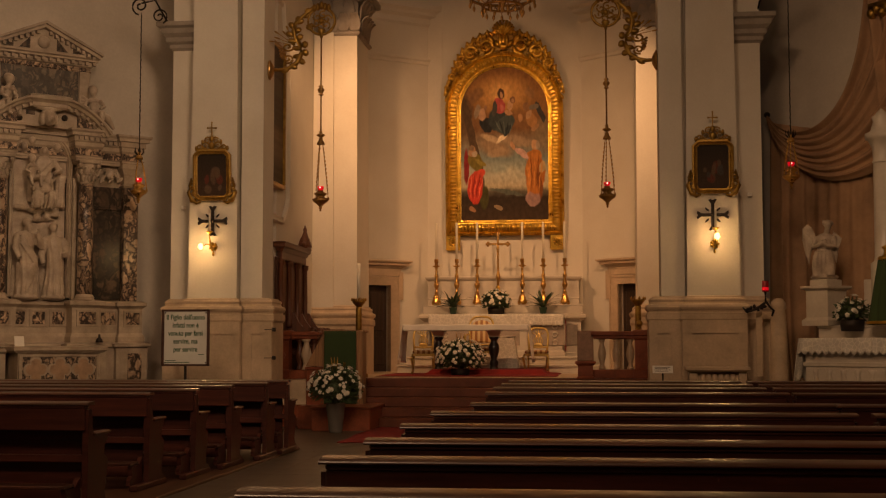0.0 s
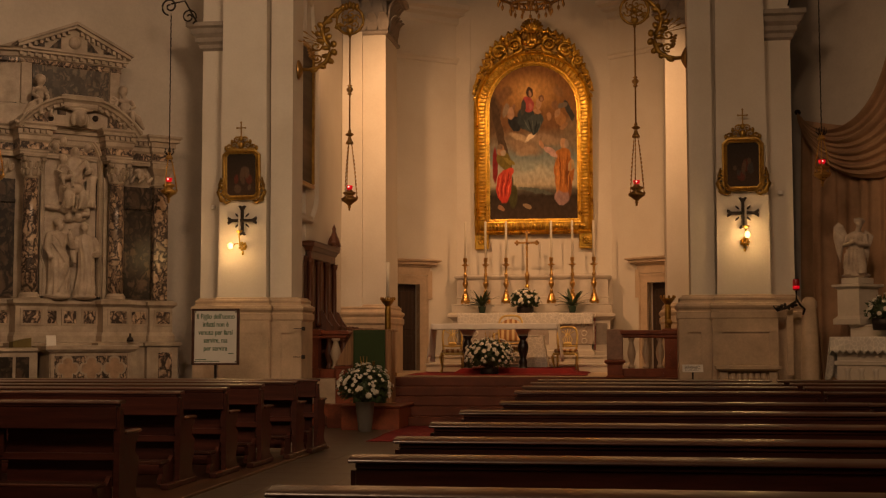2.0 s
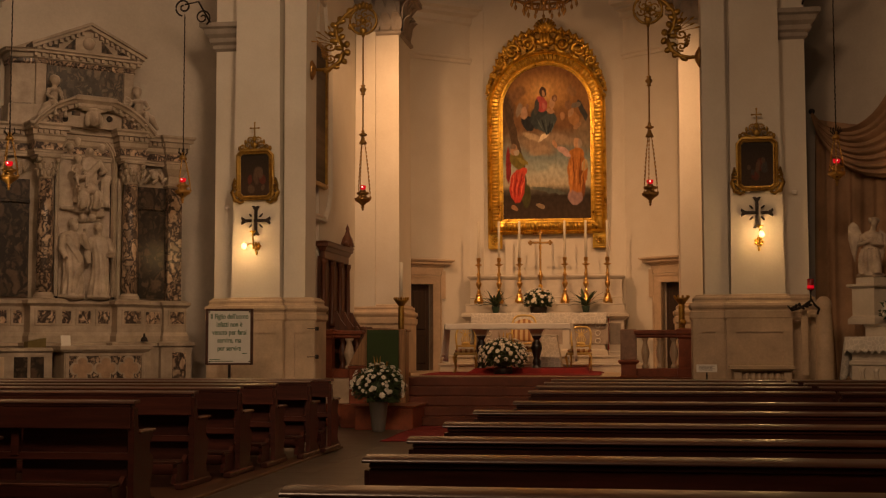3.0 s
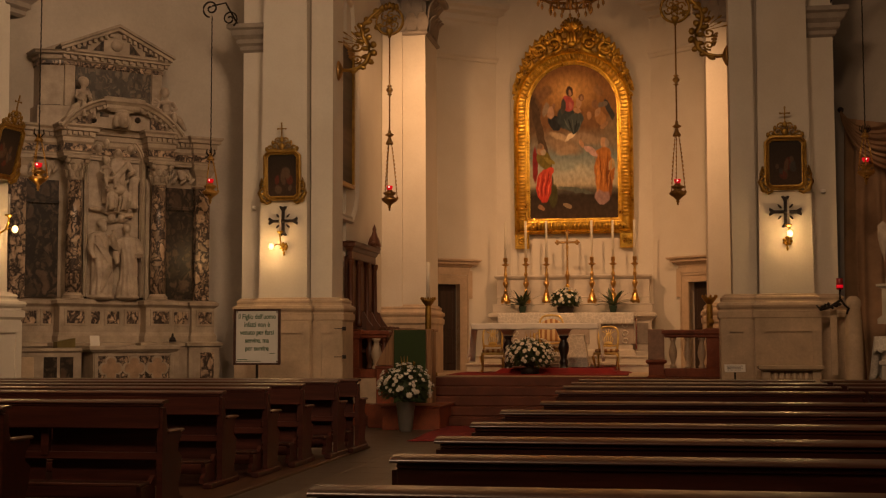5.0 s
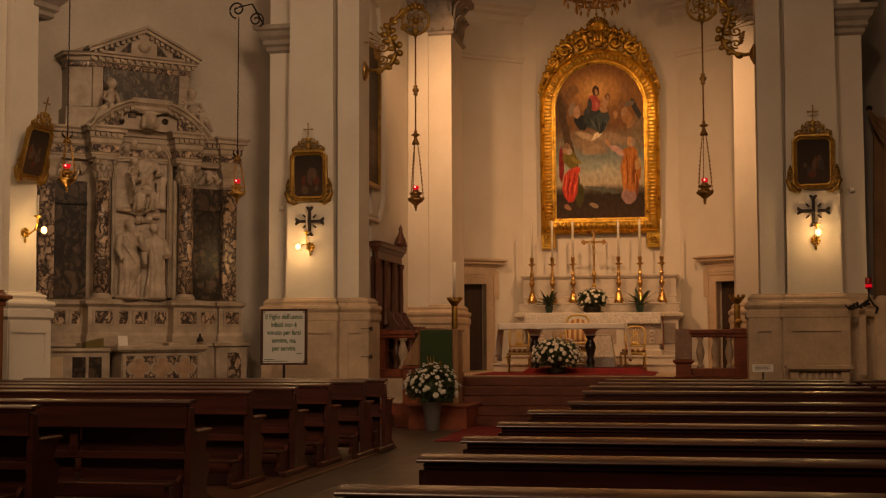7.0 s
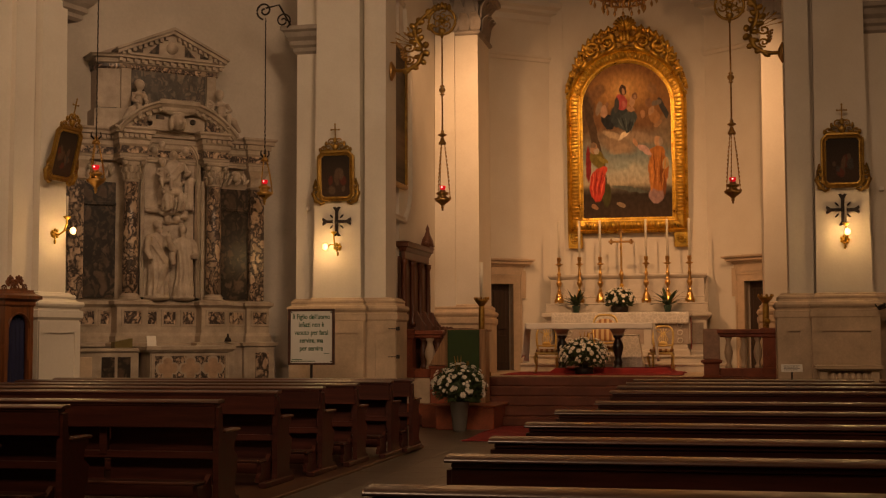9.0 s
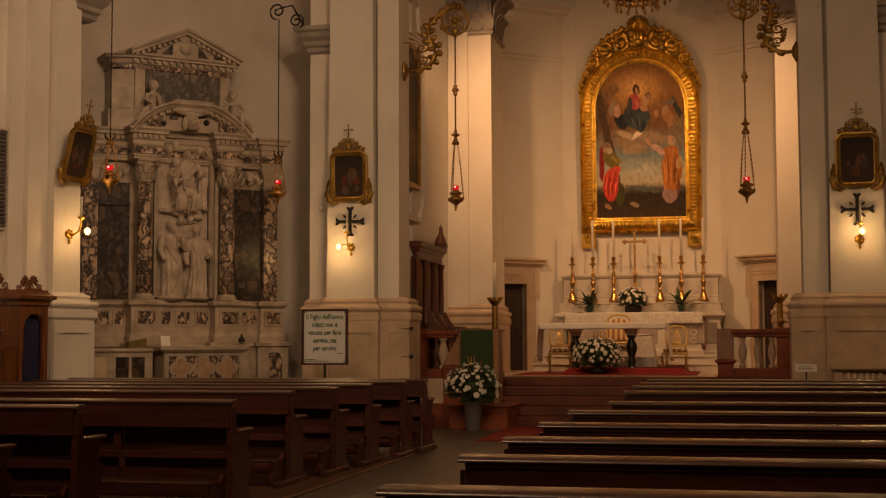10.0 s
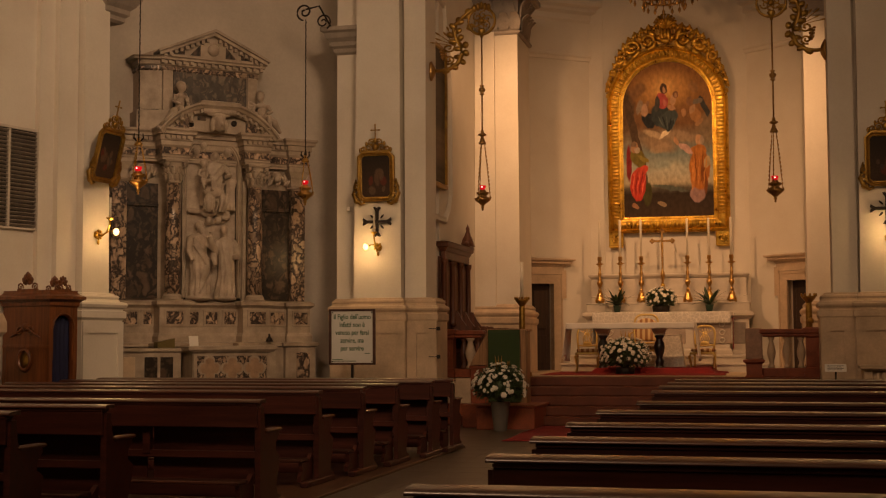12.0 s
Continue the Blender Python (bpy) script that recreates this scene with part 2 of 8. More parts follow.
def breccia(name, dark, light, scale=9.0, amount=0.5, rough=0.25):
    """A polished marble of broken lumps, each of its own lightness, in a dark ground; amount is the share of pale lumps."""
    m = bpy.data.materials.new(name)
    m.use_nodes = True
    n, l = m.node_tree.nodes, m.node_tree.links
    p = n["Principled BSDF"]
    tc = n.new("ShaderNodeTexCoord")
    wob = n.new("ShaderNodeTexNoise")
    wob.inputs["Scale"].default_value, wob.inputs["Detail"].default_value = scale * 0.55, 4
    l.new(tc.outputs["Object"], wob.inputs["Vector"])
    squeeze = n.new("ShaderNodeMapping")
    squeeze.inputs["Scale"].default_value = (1.0, 1.0, 0.6)
    squeeze.inputs["Rotation"].default_value = (0.2, 0.35, 0)
    l.new(tc.outputs["Object"], squeeze.inputs["Vector"])
    mixv = n.new("ShaderNodeVectorMath")
    mixv.operation = "MULTIPLY_ADD"
    mixv.inputs[1].default_value = (2.2 / scale,) * 3
    l.new(wob.outputs["Color"], mixv.inputs[0])
    l.new(squeeze.outputs["Vector"], mixv.inputs[2])
    color = None
    for k, (s, edge) in enumerate(((scale, 0.24), (scale * 2.3, 0.28))):
        cell, rim = n.new("ShaderNodeTexVoronoi"), n.new("ShaderNodeTexVoronoi")
        rim.feature = "DISTANCE_TO_EDGE"
        for q in (cell, rim):
            q.inputs["Scale"].default_value = s
            l.new(mixv.outputs[0], q.inputs["Vector"])
        sep = n.new("ShaderNodeSeparateColor")
        l.new(cell.outputs["Color"], sep.inputs[0])
        tone = n.new("ShaderNodeMapRange")
        tone.inputs["From Min"].default_value, tone.inputs["From Max"].default_value = 0.9 - amount - 0.16, 0.9 - amount + 0.34
        l.new(sep.outputs[0], tone.inputs["Value"])
        soft = n.new("ShaderNodeMapRange")
        soft.interpolation_type = "SMOOTHSTEP"
        soft.inputs["From Min"].default_value, soft.inputs["From Max"].default_value = 0.04, edge
        l.new(rim.outputs["Distance"], soft.inputs["Value"])
        both = n.new("ShaderNodeMath")
        both.operation = "MULTIPLY"
        l.new(tone.outputs["Result"], both.inputs[0])
        l.new(soft.outputs["Result"], both.inputs[1])
        if color is None:
            color = both.outputs[0]
        else:
            half, most = n.new("ShaderNodeMath"), n.new("ShaderNodeMath")
            half.operation, most.operation = "MULTIPLY", "MAXIMUM"
            half.inputs[1].default_value = 0.75
            l.new(both.outputs[0], half.inputs[0])
            l.new(color, most.inputs[0])
            l.new(half.outputs[0], most.inputs[1])
            color = most.outputs[0]
    ramp = n.new("ShaderNodeValToRGB")
    e = ramp.color_ramp.elements
    e[0].color, e[1].color = (*dark, 1), (*light, 1)
    l.new(color, ramp.inputs["Fac"])
    tint = n.new("ShaderNodeTexNoise")
    tint.inputs["Scale"].default_value, tint.inputs["Detail"].default_value = scale * 1.8, 6
    l.new(mixv.outputs[0], tint.inputs["Vector"])
    tr = n.new("ShaderNodeValToRGB")
    tr.color_ramp.elements[0].position, tr.color_ramp.elements[1].position = 0.3, 0.72
    tr.color_ramp.elements[0].color, tr.color_ramp.elements[1].color = (0.6, 0.5, 0.44, 1), (1.12, 1.07, 1.0, 1)
    l.new(tint.outputs["Fac"], tr.inputs["Fac"])
    mx = n.new("ShaderNodeMix")
    mx.data_type, mx.blend_type = "RGBA", "MULTIPLY"
    mx.inputs[0].default_value = 1.0
    l.new(ramp.outputs["Color"], mx.inputs[6])
    l.new(tr.outputs["Color"], mx.inputs[7])
    l.new(mx.outputs[2], p.inputs["Base Color"])
    p.inputs["Roughness"].default_value = rough
    return m


def glow(name, color, strength):
    m = bpy.data.materials.new(name)
    m.use_nodes = True
    p = m.node_tree.nodes["Principled BSDF"]
    p.inputs["Base Color"].default_value = (*color, 1)
    p.inputs["Emission Color"].default_value = (*color, 1)
    p.inputs["Emission Strength"].default_value = strength
    return m


PLASTER = mat("plaster", (0.70, 0.65, 0.56), 0.8, var=0.07, scale=0.9, fine=30, bump=0.12, dirt=(0.55, 0.47, 0.36), dirt_amount=0.35)
PLASTER_GREY = mat("old_plaster", (0.60, 0.54, 0.46), 0.85, var=0.1, scale=0.7, fine=25, bump=0.15, dirt=(0.36, 0.31, 0.25), dirt_amount=0.45)
STONE = mat("pale_stone", (0.58, 0.44, 0.30), 0.5, var=0.16, scale=2.4, fine=30, bump=0.18, dirt=(0.32, 0.245, 0.165), dirt_amount=0.6)
CAPSTONE = mat("grey_stone", (0.36, 0.31, 0.26), 0.7, var=0.16, scale=3, fine=45, bump=0.25)
MARBLE = mat("white_marble", (0.62, 0.56, 0.47), 0.35, var=0.1, scale=2.2, fine=25, bump=0.08, dirt=(0.42, 0.35, 0.27), dirt_amount=0.5)
STATUARY = mat("carved_marble", (0.52, 0.43, 0.335), 0.5, var=0.15, scale=5, fine=50, bump=0.15, dirt=(0.2, 0.15, 0.11), dirt_amount=0.6)
OLD_MARBLE = mat("stained_marble", (0.46, 0.375, 0.285), 0.45, var=0.18, scale=3.5, fine=40, bump=0.15, dirt=(0.2, 0.155, 0.11), dirt_amount=0.65)
RED_STONE = mat("red_marble", (0.27, 0.068, 0.026), 0.4, var=0.25, scale=5, fine=40, bump=0.06, dirt=(0.13, 0.032, 0.014), dirt_amount=0.7)
STEP_STONE = mat("worn_red_step", (0.16, 0.044, 0.020), 0.45, var=0.25, scale=2.5, fine=30, bump=0.1)
BRECCIA = breccia("breccia_marble", (0.040, 0.028, 0.026), (0.62, 0.50, 0.38), 8.5, 0.62, 0.3)
BRECCIA_FINE = breccia("fine_breccia", (0.030, 0.022, 0.020), (0.50, 0.40, 0.30), 17, 0.52, 0.34)
BRECCIA_DARK = breccia("dark_breccia", (0.020, 0.016, 0.013), (0.13, 0.095, 0.068), 6, 0.46, 0.32)
GREEN_STONE = breccia("green_breccia", (0.075, 0.070, 0.062), (0.25, 0.21, 0.165), 6, 0.45, 0.4)
PEW = wood("pew_walnut", (0.070, 0.017, 0.010), 0.42, 0.25)
PEW_TOP = wood("pew_ledge_walnut", (0.085, 0.026, 0.014), 0.36, 1.0, bump=0.003, coat_rough=0.27)
STALL = wood("choir_walnut", (0.135, 0.043, 0.017), 0.5, 0.05, along="z")
OAK = wood("confessional_oak", (0.19, 0.062, 0.018), 0.4, 0.25, along="z")
PALE_WOOD = wood("light_oak", (0.46, 0.25, 0.11), 0.45, 0.15, along="z")
DOOR_WOOD = wood("dark_door", (0.05, 0.025, 0.015), 0.5, 0.1, along="z")
GOLD = mat("gilding", (0.78, 0.50, 0.085), 0.30, 1.0, 0.25, 6, 60, 0.25, dirt=(0.30, 0.15, 0.02), dirt_amount=0.65)
GOLD_DIM = mat("dull_gilding", (0.42, 0.26, 0.058), 0.42, 0.9, 0.25, 8, 60, 0.35, dirt=(0.16, 0.08, 0.02), dirt_amount=0.7)
BRASS = mat("polished_brass", (0.66, 0.40, 0.12), 0.30, 1.0, 0.15, 8, 50, 0.08)
BRONZE = mat("dark_bronze", (0.46, 0.27, 0.09), 0.40, 0.9, 0.25, 8, 60, 0.25)
IRON = mat("wrought_iron", (0.05, 0.04, 0.035), 0.55, 0.8, 0.2, 9, 60, 0.2)
WAX = mat("candle_wax", (0.80, 0.74, 0.60), 0.5, var=0.05, bump=0.03)
LINEN = mat("white_linen", (0.78, 0.74, 0.67), 0.85, var=0.06, scale=4, fine=200, bump=0.1)
RED_CARPET = mat("red_carpet", (0.26, 0.014, 0.014), 0.95, var=0.2, scale=4, fine=180, bump=0.3)
GREEN_CLOTH = mat("green_cloth", (0.035, 0.065, 0.018), 0.85, var=0.12, scale=3, fine=150, bump=0.15)
DRAPE = mat("brown_drapery", (0.42, 0.255, 0.145), 0.9, var=0.2, scale=2, fine=120, bump=0.2)
LEAF = mat("dark_leaf", (0.05, 0.08, 0.025), 0.5, var=0.35, scale=12, fine=60, bump=0.1)
PETAL = mat("white_petal", (0.80, 0.76, 0.66), 0.7, var=0.08, scale=20, fine=80, bump=0.05)
FLOOR = mat("floor_slab", (0.11, 0.085, 0.06), 0.34, var=0.22, scale=1.6, fine=18, bump=0.05, dirt=(0.075, 0.058, 0.045), dirt_amount=0.7)
GLASS_RED = glow("lit_ruby_glass", (0.62, 0.0015, 0.010), 0.75)
FLAME = glow("lamp_flame", (1.0, 0.30, 0.26), 3.5)
BULB = glow("lit_bulb", (1.0, 0.66, 0.26), 3.2)
SHADE_DARK = mat("louvre_shade", (0.03, 0.022, 0.016), 0.9, var=0.2)

# ---- the building ----
AX = -2.02          # the axis of the choir
TOP = 10.5          # height of the walls
BASE = [(0.09, 0.0), (0.09, 1.74), (0.115, 1.78), (0.115, 1.87), (0.09, 1.885), (0.09, 1.905), (0.115, 1.93), (0.125, 1.965), (0.115, 2.0),
        (0.075, 2.015), (0.06, 2.045), (0.07, 2.075), (0.06, 2.10), (0.035, 2.11), (0.03, 2.13), (0.0, 2.14)]


def at_height(prof, z):
    return [(o, h + z) for o, h in prof]


solid("floor", B().box(-16, 12, -6, 23.2, -0.3, -0.012), FLOOR, "worn grey-brown stone slab floor of the nave", kind="structure")
choir = thing("choir_steps", "red marble choir platform with worn steps", "platform", kind="structure")
solid("choir_floor", B().box(-5.6, 1.4, 22.9, 30.5, 0.0, 0.8), STONE, "pale stone floor of the raised choir", kind="structure")
for k in range(5):
    b = B().box(-5.2, 0.95, 21.84 + 0.235 * k, 23.2, 0.16 * k, 0.16 * k + 0.16, 0.015)
    part("step", b, STEP_STONE, choir)


def pier(name, flip):
    """A crossing pier: pilaster, recessed shoulders, moulded base on a panelled plinth."""
    def fx(pts):
        pts = [(2 * -2.2 - x, y) if flip else (x, y) for x, y in pts]
        return pts[::-1] if flip else pts
    ob = thing(name, "plastered crossing pier on a moulded stone base", "pier", kind="structure")
    core = fx([(-6.97, 20.8), (-5.74, 20.8), (-5.74, 20.62), (-5.38, 20.62), (-5.38, 21.3), (-5.6, 21.3), (-5.6, 22.0), (-6.97, 22.0)])
    part("shaft", B().stack(core, [(0, 2.1), (0, TOP)]), PLASTER, ob)
    pil = fx([(-6.58, 20.5), (-5.77, 20.5), (-5.77, 20.85), (-6.58, 20.85)])
    part("pilaster", B().stack(pil, [(0, 2.1), (-0.03, 5.5), (-0.055, TOP)]), PLASTER, ob)
    full = fx([(-6.97, 20.8), (-6.58, 20.8), (-6.58, 20.5), (-5.77, 20.5), (-5.77, 20.62), (-5.27, 20.62), (-5.27, 21.15), (-5.6, 21.15), (-5.6, 22.0), (-6.97, 22.0)])
    part("base", B().stack(full, BASE), STONE, ob)
    # sunk panels in the plinth, as raised borders
    for x0, x1, y in ((-6.66, -5.69, 20.41), (-5.65, -5.19, 20.53)):
        b = B()
        for a, c, z0, z1 in ((x0, x1, 0.15, 0.36), (x0, x1, 1.56, 1.76), (x0, x0 + 0.13, 0.36, 1.56), (x1 - 0.13, x1, 0.36, 1.56)):
            p = fx([(a, y - 0.03), (c, y - 0.03), (c, y + 0.02), (a, y + 0.02)])
            b.stack(p, [(0, z0), (0, z1)])
        part("plinth_panel", b, STONE, ob)
    # impost of the side arch beside the pilaster
    imp = fx([(-6.97, 20.8), (-6.3, 20.8), (-6.3, 21.6), (-6.97, 21.6)])
    prof = [(0.0, 6.15), (0.05, 6.19), (0.05, 6.25), (0.10, 6.29), (0.10, 6.36), (0.16, 6.42), (0.18, 6.50), (0.23, 6.53), (0.23, 6.60), (0.0, 6.62)]
    part("impost", B().stack(imp, [(o, z + (-0.02 if flip else 0.11)) for o, z in prof]), CAPSTONE, ob)
    return ob


pier("pier_left", False)
pier("pier_right", True)


def choir_pilaster(name, x0, x1, y0, y1, flip):
    ob = thing(name, "plastered choir pilaster with a carved leaf capital", "pilaster", kind="structure")
    pl = [(x0, y0), (x1, y0), (x1, y1), (x0, y1)]
    part("shaft", B().stack(pl, [(0, 2.0), (-0.02, 7.49)]), PLASTER, ob)
    xi = (x0, x0 + 0.42) if not flip else (x1 - 0.42, x1)
    part("half_shaft", B().stack([(xi[0], y0 - 0.06), (xi[1], y0 - 0.06), (xi[1], y0 + 0.1), (xi[0], y0 + 0.1)], [(0, 2.0), (-0.015, 7.49)]), PLASTER, ob)
    part("base", B().stack(pl, [(o, max(z, 0.78)) for o, z in BASE]), STONE, ob)
    # leaf capital: bell, two rows of curling leaves, volutes, abacus
    b = B()
    b.stack(pl, [(0.0, 7.43), (0.04, 7.46), (0.04, 7.50), (0.0, 7.52), (0.0, 8.08), (0.12, 8.28)])
    b.stack(pl, [(0.16, 8.28), (0.2, 8.31), (0.2, 8.40), (0.16, 8.43)])
    part("capital_bell", b, CAPSTONE, ob)
    b = B()

    def leaf(x, y, ox, oy, z, h, w):
        side = Vector((-oy, ox, 0))
        o = Vector((ox, oy, 0))

        def fn(u, v):
            s = (u - 0.5) * 2
            wid = w * (0.55 + 0.6 * math.sin(math.pi * min(1, v * 0.9 + 0.1))) * (1 - 0.25 * v)
            curl = 0.02 + 0.05 * v + 0.16 * max(0, v - 0.6) ** 1.3 * 2.2
            drop = 0.10 * max(0, v - 0.75) * 4 * (v - 0.75) * 4
            return Vector((x, y, z)) + side * (s * wid * 0.5) + o * (curl + 0.03 * abs(s) * math.cos(6 * s)) + Vector((0, 0, h * v - drop * h))
        b.sheet(4, 7, fn)
    for row, (z, h) in enumerate(((7.51, 0.38), (7.68, 0.5))):
        for i in range(4):
            t = (i + 0.5 * (row == 0) + 0.25) / 4
            leaf(x0 + (x1 - x0) * min(1, t), y0, 0, -1, z, h, 0.24)
        for i in range(4):
            t = (i + 0.5 * (row == 0) + 0.25) / 4
            xx, sx = (x1, 1) if not flip else (x0, -1)
            leaf(xx, y0 + 0.9 * min(1, t), sx, 0, z, h, 0.24)
    for sx, xx in ((-1, x0), (1, x1)):
        b.tube([(xx + sx * (0.02 + q[0]), y0 - 0.08 - 0.5 * q[0], q[2]) for q in spiral((0.06, 0, 8.18), 0.1, 1.6, 200, 20)], 0.022, 6)
    b.tube([(x0 + (x1 - x0) * 0.5 + q[0], y0 - 0.1, q[2]) for q in spiral((-0.09, 0, 8.16), 0.07, 1.5, 300, 18)], 0.018, 6)
    b.tube([(x0 + (x1 - x0) * 0.5 - q[0], y0 - 0.1, q[2]) for q in spiral((-0.09, 0, 8.16), 0.07, 1.5, 300, 18)], 0.018, 6)
    leaves = part("capital_leaves", b, CAPSTONE, ob)
    so = leaves.modifiers.new("thick", "SOLIDIFY")
    so.thickness = 0.02
    return ob


choir_pilaster("choir_pilaster_left", -5.5, -4.62, 24.9, 26.2, False)
choir_pilaster("choir_pilaster_right", 0.74, 1.6, 24.9, 26.2, True)

solid("wall_choir_left", B().box(-6.0, -5.5, 22.0, 28.5, 0.0, TOP), PLASTER, "plain cream plaster side wall of the choir", kind="structure")
solid("wall_choir_right", B().box(1.2, 1.7, 22.0, 28.5, 0.0, TOP), PLASTER, "plain cream plaster side wall of the choir", kind="structure")
solid("wall_apse", B().box(-3.72, -0.32, 28.6, 29.0, 0.0, TOP), PLASTER, "cream plaster apse wall behind the high altar", kind="structure")
solid("apse_strip", B().box(-3.66, -3.40, 28.575, 28.605, 0.8, TOP).box(-0.64, -0.38, 28.575, 28.605, 0.8, TOP), PLASTER, "flat plaster strips beside the altarpiece", kind="structure")


def apse_side(name, m, sx):
    """A slanting apse wall with its door opening and stone door case; local x runs along the wall, the room lies at -y."""
    ob = thing(name, "cream plaster apse wall with a stone door case", "wall", m, kind="structure")
    a, c = 0.95, 1.86
    def bx(b, x0, x1, y0, y1, z0, z1, bev=0):
        return b.box(min(sx * x0, sx * x1), max(sx * x0, sx * x1), y0, y1, z0, z1, bev)
    for x0, x1, z0 in ((0, a, 0), (c, 2.9, 0), (a, c, 2.66)):
        part("wall", bx(B(), x0, x1, 0, 0.4, z0, TOP), PLASTER, ob)
    b = B()
    bx(b, a - 0.17, a, -0.05, 0.1, 0.8, 2.66), bx(b, c, c + 0.17, -0.05, 0.1, 0.8, 2.66), bx(b, a - 0.17, c + 0.17, -0.05, 0.1, 2.66, 2.80)
    bx(b, a - 0.205, a - 0.17, -0.07, 0.02, 0.8, 2.84), bx(b, c + 0.17, c + 0.205, -0.07, 0.02, 0.8, 2.84), bx(b, a - 0.205, c + 0.205, -0.07, 0.02, 2.80, 2.85)
    bx(b, a - 0.3, a - 0.2, -0.06, 0.02, 2.35, 2.95), bx(b, c + 0.2, c + 0.3, -0.06, 0.02, 2.35, 2.95)
    part("door_case", b, STONE, ob)
    q = [(sx * (a - 0.22), -0.02), (sx * (c + 0.22), -0.02), (sx * (c + 0.22), 0.02), (sx * (a - 0.22), 0.02)]
    if sx < 0:
        q = q[::-1]
    part("door_hood", B().stack(q, [(0.03, 2.86), (0.03, 3.02), (0.05, 3.03), (0.07, 3.06), (0.16, 3.09), (0.16, 3.13), (0.22, 3.16), (0.22, 3.19), (0, 3.22)]), STONE, ob)
    q = [(sx * 0.0, 0.0), (sx * 2.9, 0.0), (sx * 2.9, 0.05), (sx * 0.0, 0.05)]
    if sx < 0:
        q = q[::-1]
    part("string_course", B().stack(q, [(0.0, 7.58), (0.03, 7.60), (0.03, 7.66), (0.06, 7.69), (0.06, 7.73), (0.0, 7.75)]), PLASTER, ob)
    part("cornice", B().stack(q, [(0.0, 8.45), (0.05, 8.5), (0.05, 8.62), (0.14, 8.68), (0.14, 8.74), (0.22, 8.8), (0.22, 8.9), (0.0, 8.92)]), PLASTER, ob)
    door = part("door_leaf", bx(B(), a, c, 0.16, 0.21, 0.8, 2.66), DOOR_WOOD, ob, "dark wooden door")
    for i in range(2):
        for z0, z1 in ((0.95, 1.55), (1.68, 2.52)):
            x = a + 0.08 + i * (c - a) / 2
            part("door_panel", bx(B(), x, x + (c - a) / 2 - 0.14, 0.14, 0.17, z0, z1, 0.012), DOOR_WOOD, door)
    part("little_bracket", bx(B(), 1.5, 1.56, -0.06, 0, 3.24, 3.32, 0.01), STONE, ob)
    return ob


apse_side("wall_apse_left", pose(-3.72, 28.6, 0, 0, 0, 36.9), -1)
apse_side("wall_apse_right", pose(-0.32, 28.6, 0, 0, 0, -36.9), 1)

DL, DR, WL = pose(-8.9, 20.0, 0, 0, 0, 43), pose(4.6, 20.0, 0, 0, 0, -43), pose(-9.3, 17.0, 0, 0, 0, 75)
solid("wall_chapel_left", B().box(-3.4, 3.3, 0.5, 0.9, 0, TOP), PLASTER_GREY, "aged grey plaster wall behind the side altar", kind="structure", m=DL)
solid("wall_chapel_right", B().box(-3.3, 4.0, 0.75, 1.1, 0, TOP), PLASTER_GREY, "aged grey plaster wall behind the draped altar", kind="structure", m=DR)
# the nave wall on the confessional's side, with its pier
solid("wall_nave_left", B().box(-26.0, -0.3, 0.3, 0.7, 0, TOP), PLASTER, "cream plaster nave wall beside the confessional", kind="structure", m=WL)
ob = thing("pier_nave_left", "plastered nave pier on a moulded stone base", "pier", WL, kind="structure")
pl = [(-0.31, 0.0), (0.23, 0.0), (0.23, 1.5), (-0.31, 1.5)]
part("shaft", B().stack(pl, [(0, 2.1), (-0.02, 5.0), (-0.05, TOP)]), PLASTER, ob)
st = [(-0.68, 0.13), (-0.31, 0.13), (-0.31, 0.5), (-0.68, 0.5)]
part("side_strip", B().stack(st, [(0, 0.0), (0, TOP)]), PLASTER, ob)
st = [(-0.95, 0.22), (-0.6, 0.22), (-0.6, 0.5), (-0.95, 0.5)]
part("side_strip", B().stack(st, [(0, 0.0), (0, TOP)]), PLASTER, ob)
part("base", B().stack(pl, [(1.55 * o, z) for o, z in BASE]), PLASTER, ob)
b = B()
for a, c, z0, z1 in ((-0.44, 0.365, 0.2, 0.5), (-0.44, 0.365, 1.56, 1.72), (-0.44, -0.33, 0.5, 1.56), (0.26, 0.365, 0.5, 1.56)):
    b.box(a, c, -0.165, -0.12, z0, z1)
part("plinth_panel", b, PLASTER, ob)
part("impost", B().stack([(0.2, 0.1), (0.5, 0.1), (0.5, 1.3), (0.2, 1.3)], [(0.0, 6.15), (0.05, 6.19), (0.05, 6.25), (0.10, 6.29), (0.10, 6.36), (0.16, 6.42), (0.23, 6.53), (0.23, 6.60), (0.0, 6.62)]), CAPSTONE, ob)

# plain walls that close the church
solid("wall_nave_right", B().box(0.0, 26.0, 0.3, 0.7, 0, TOP), PLASTER, "plain plaster nave wall", kind="structure", m=pose(6.2, 17.3, 0, 0, 0, -78))
solid("wall_entrance", B().box(-18, 14, -6.0, -5.6, 0, TOP + 4), PLASTER, "plain plaster entrance wall", kind="structure")
solid("ceiling", B().box(-18, 14, -6, 30, TOP, TOP + 0.3), PLASTER, "plain plaster ceiling of the nave", kind="structure")

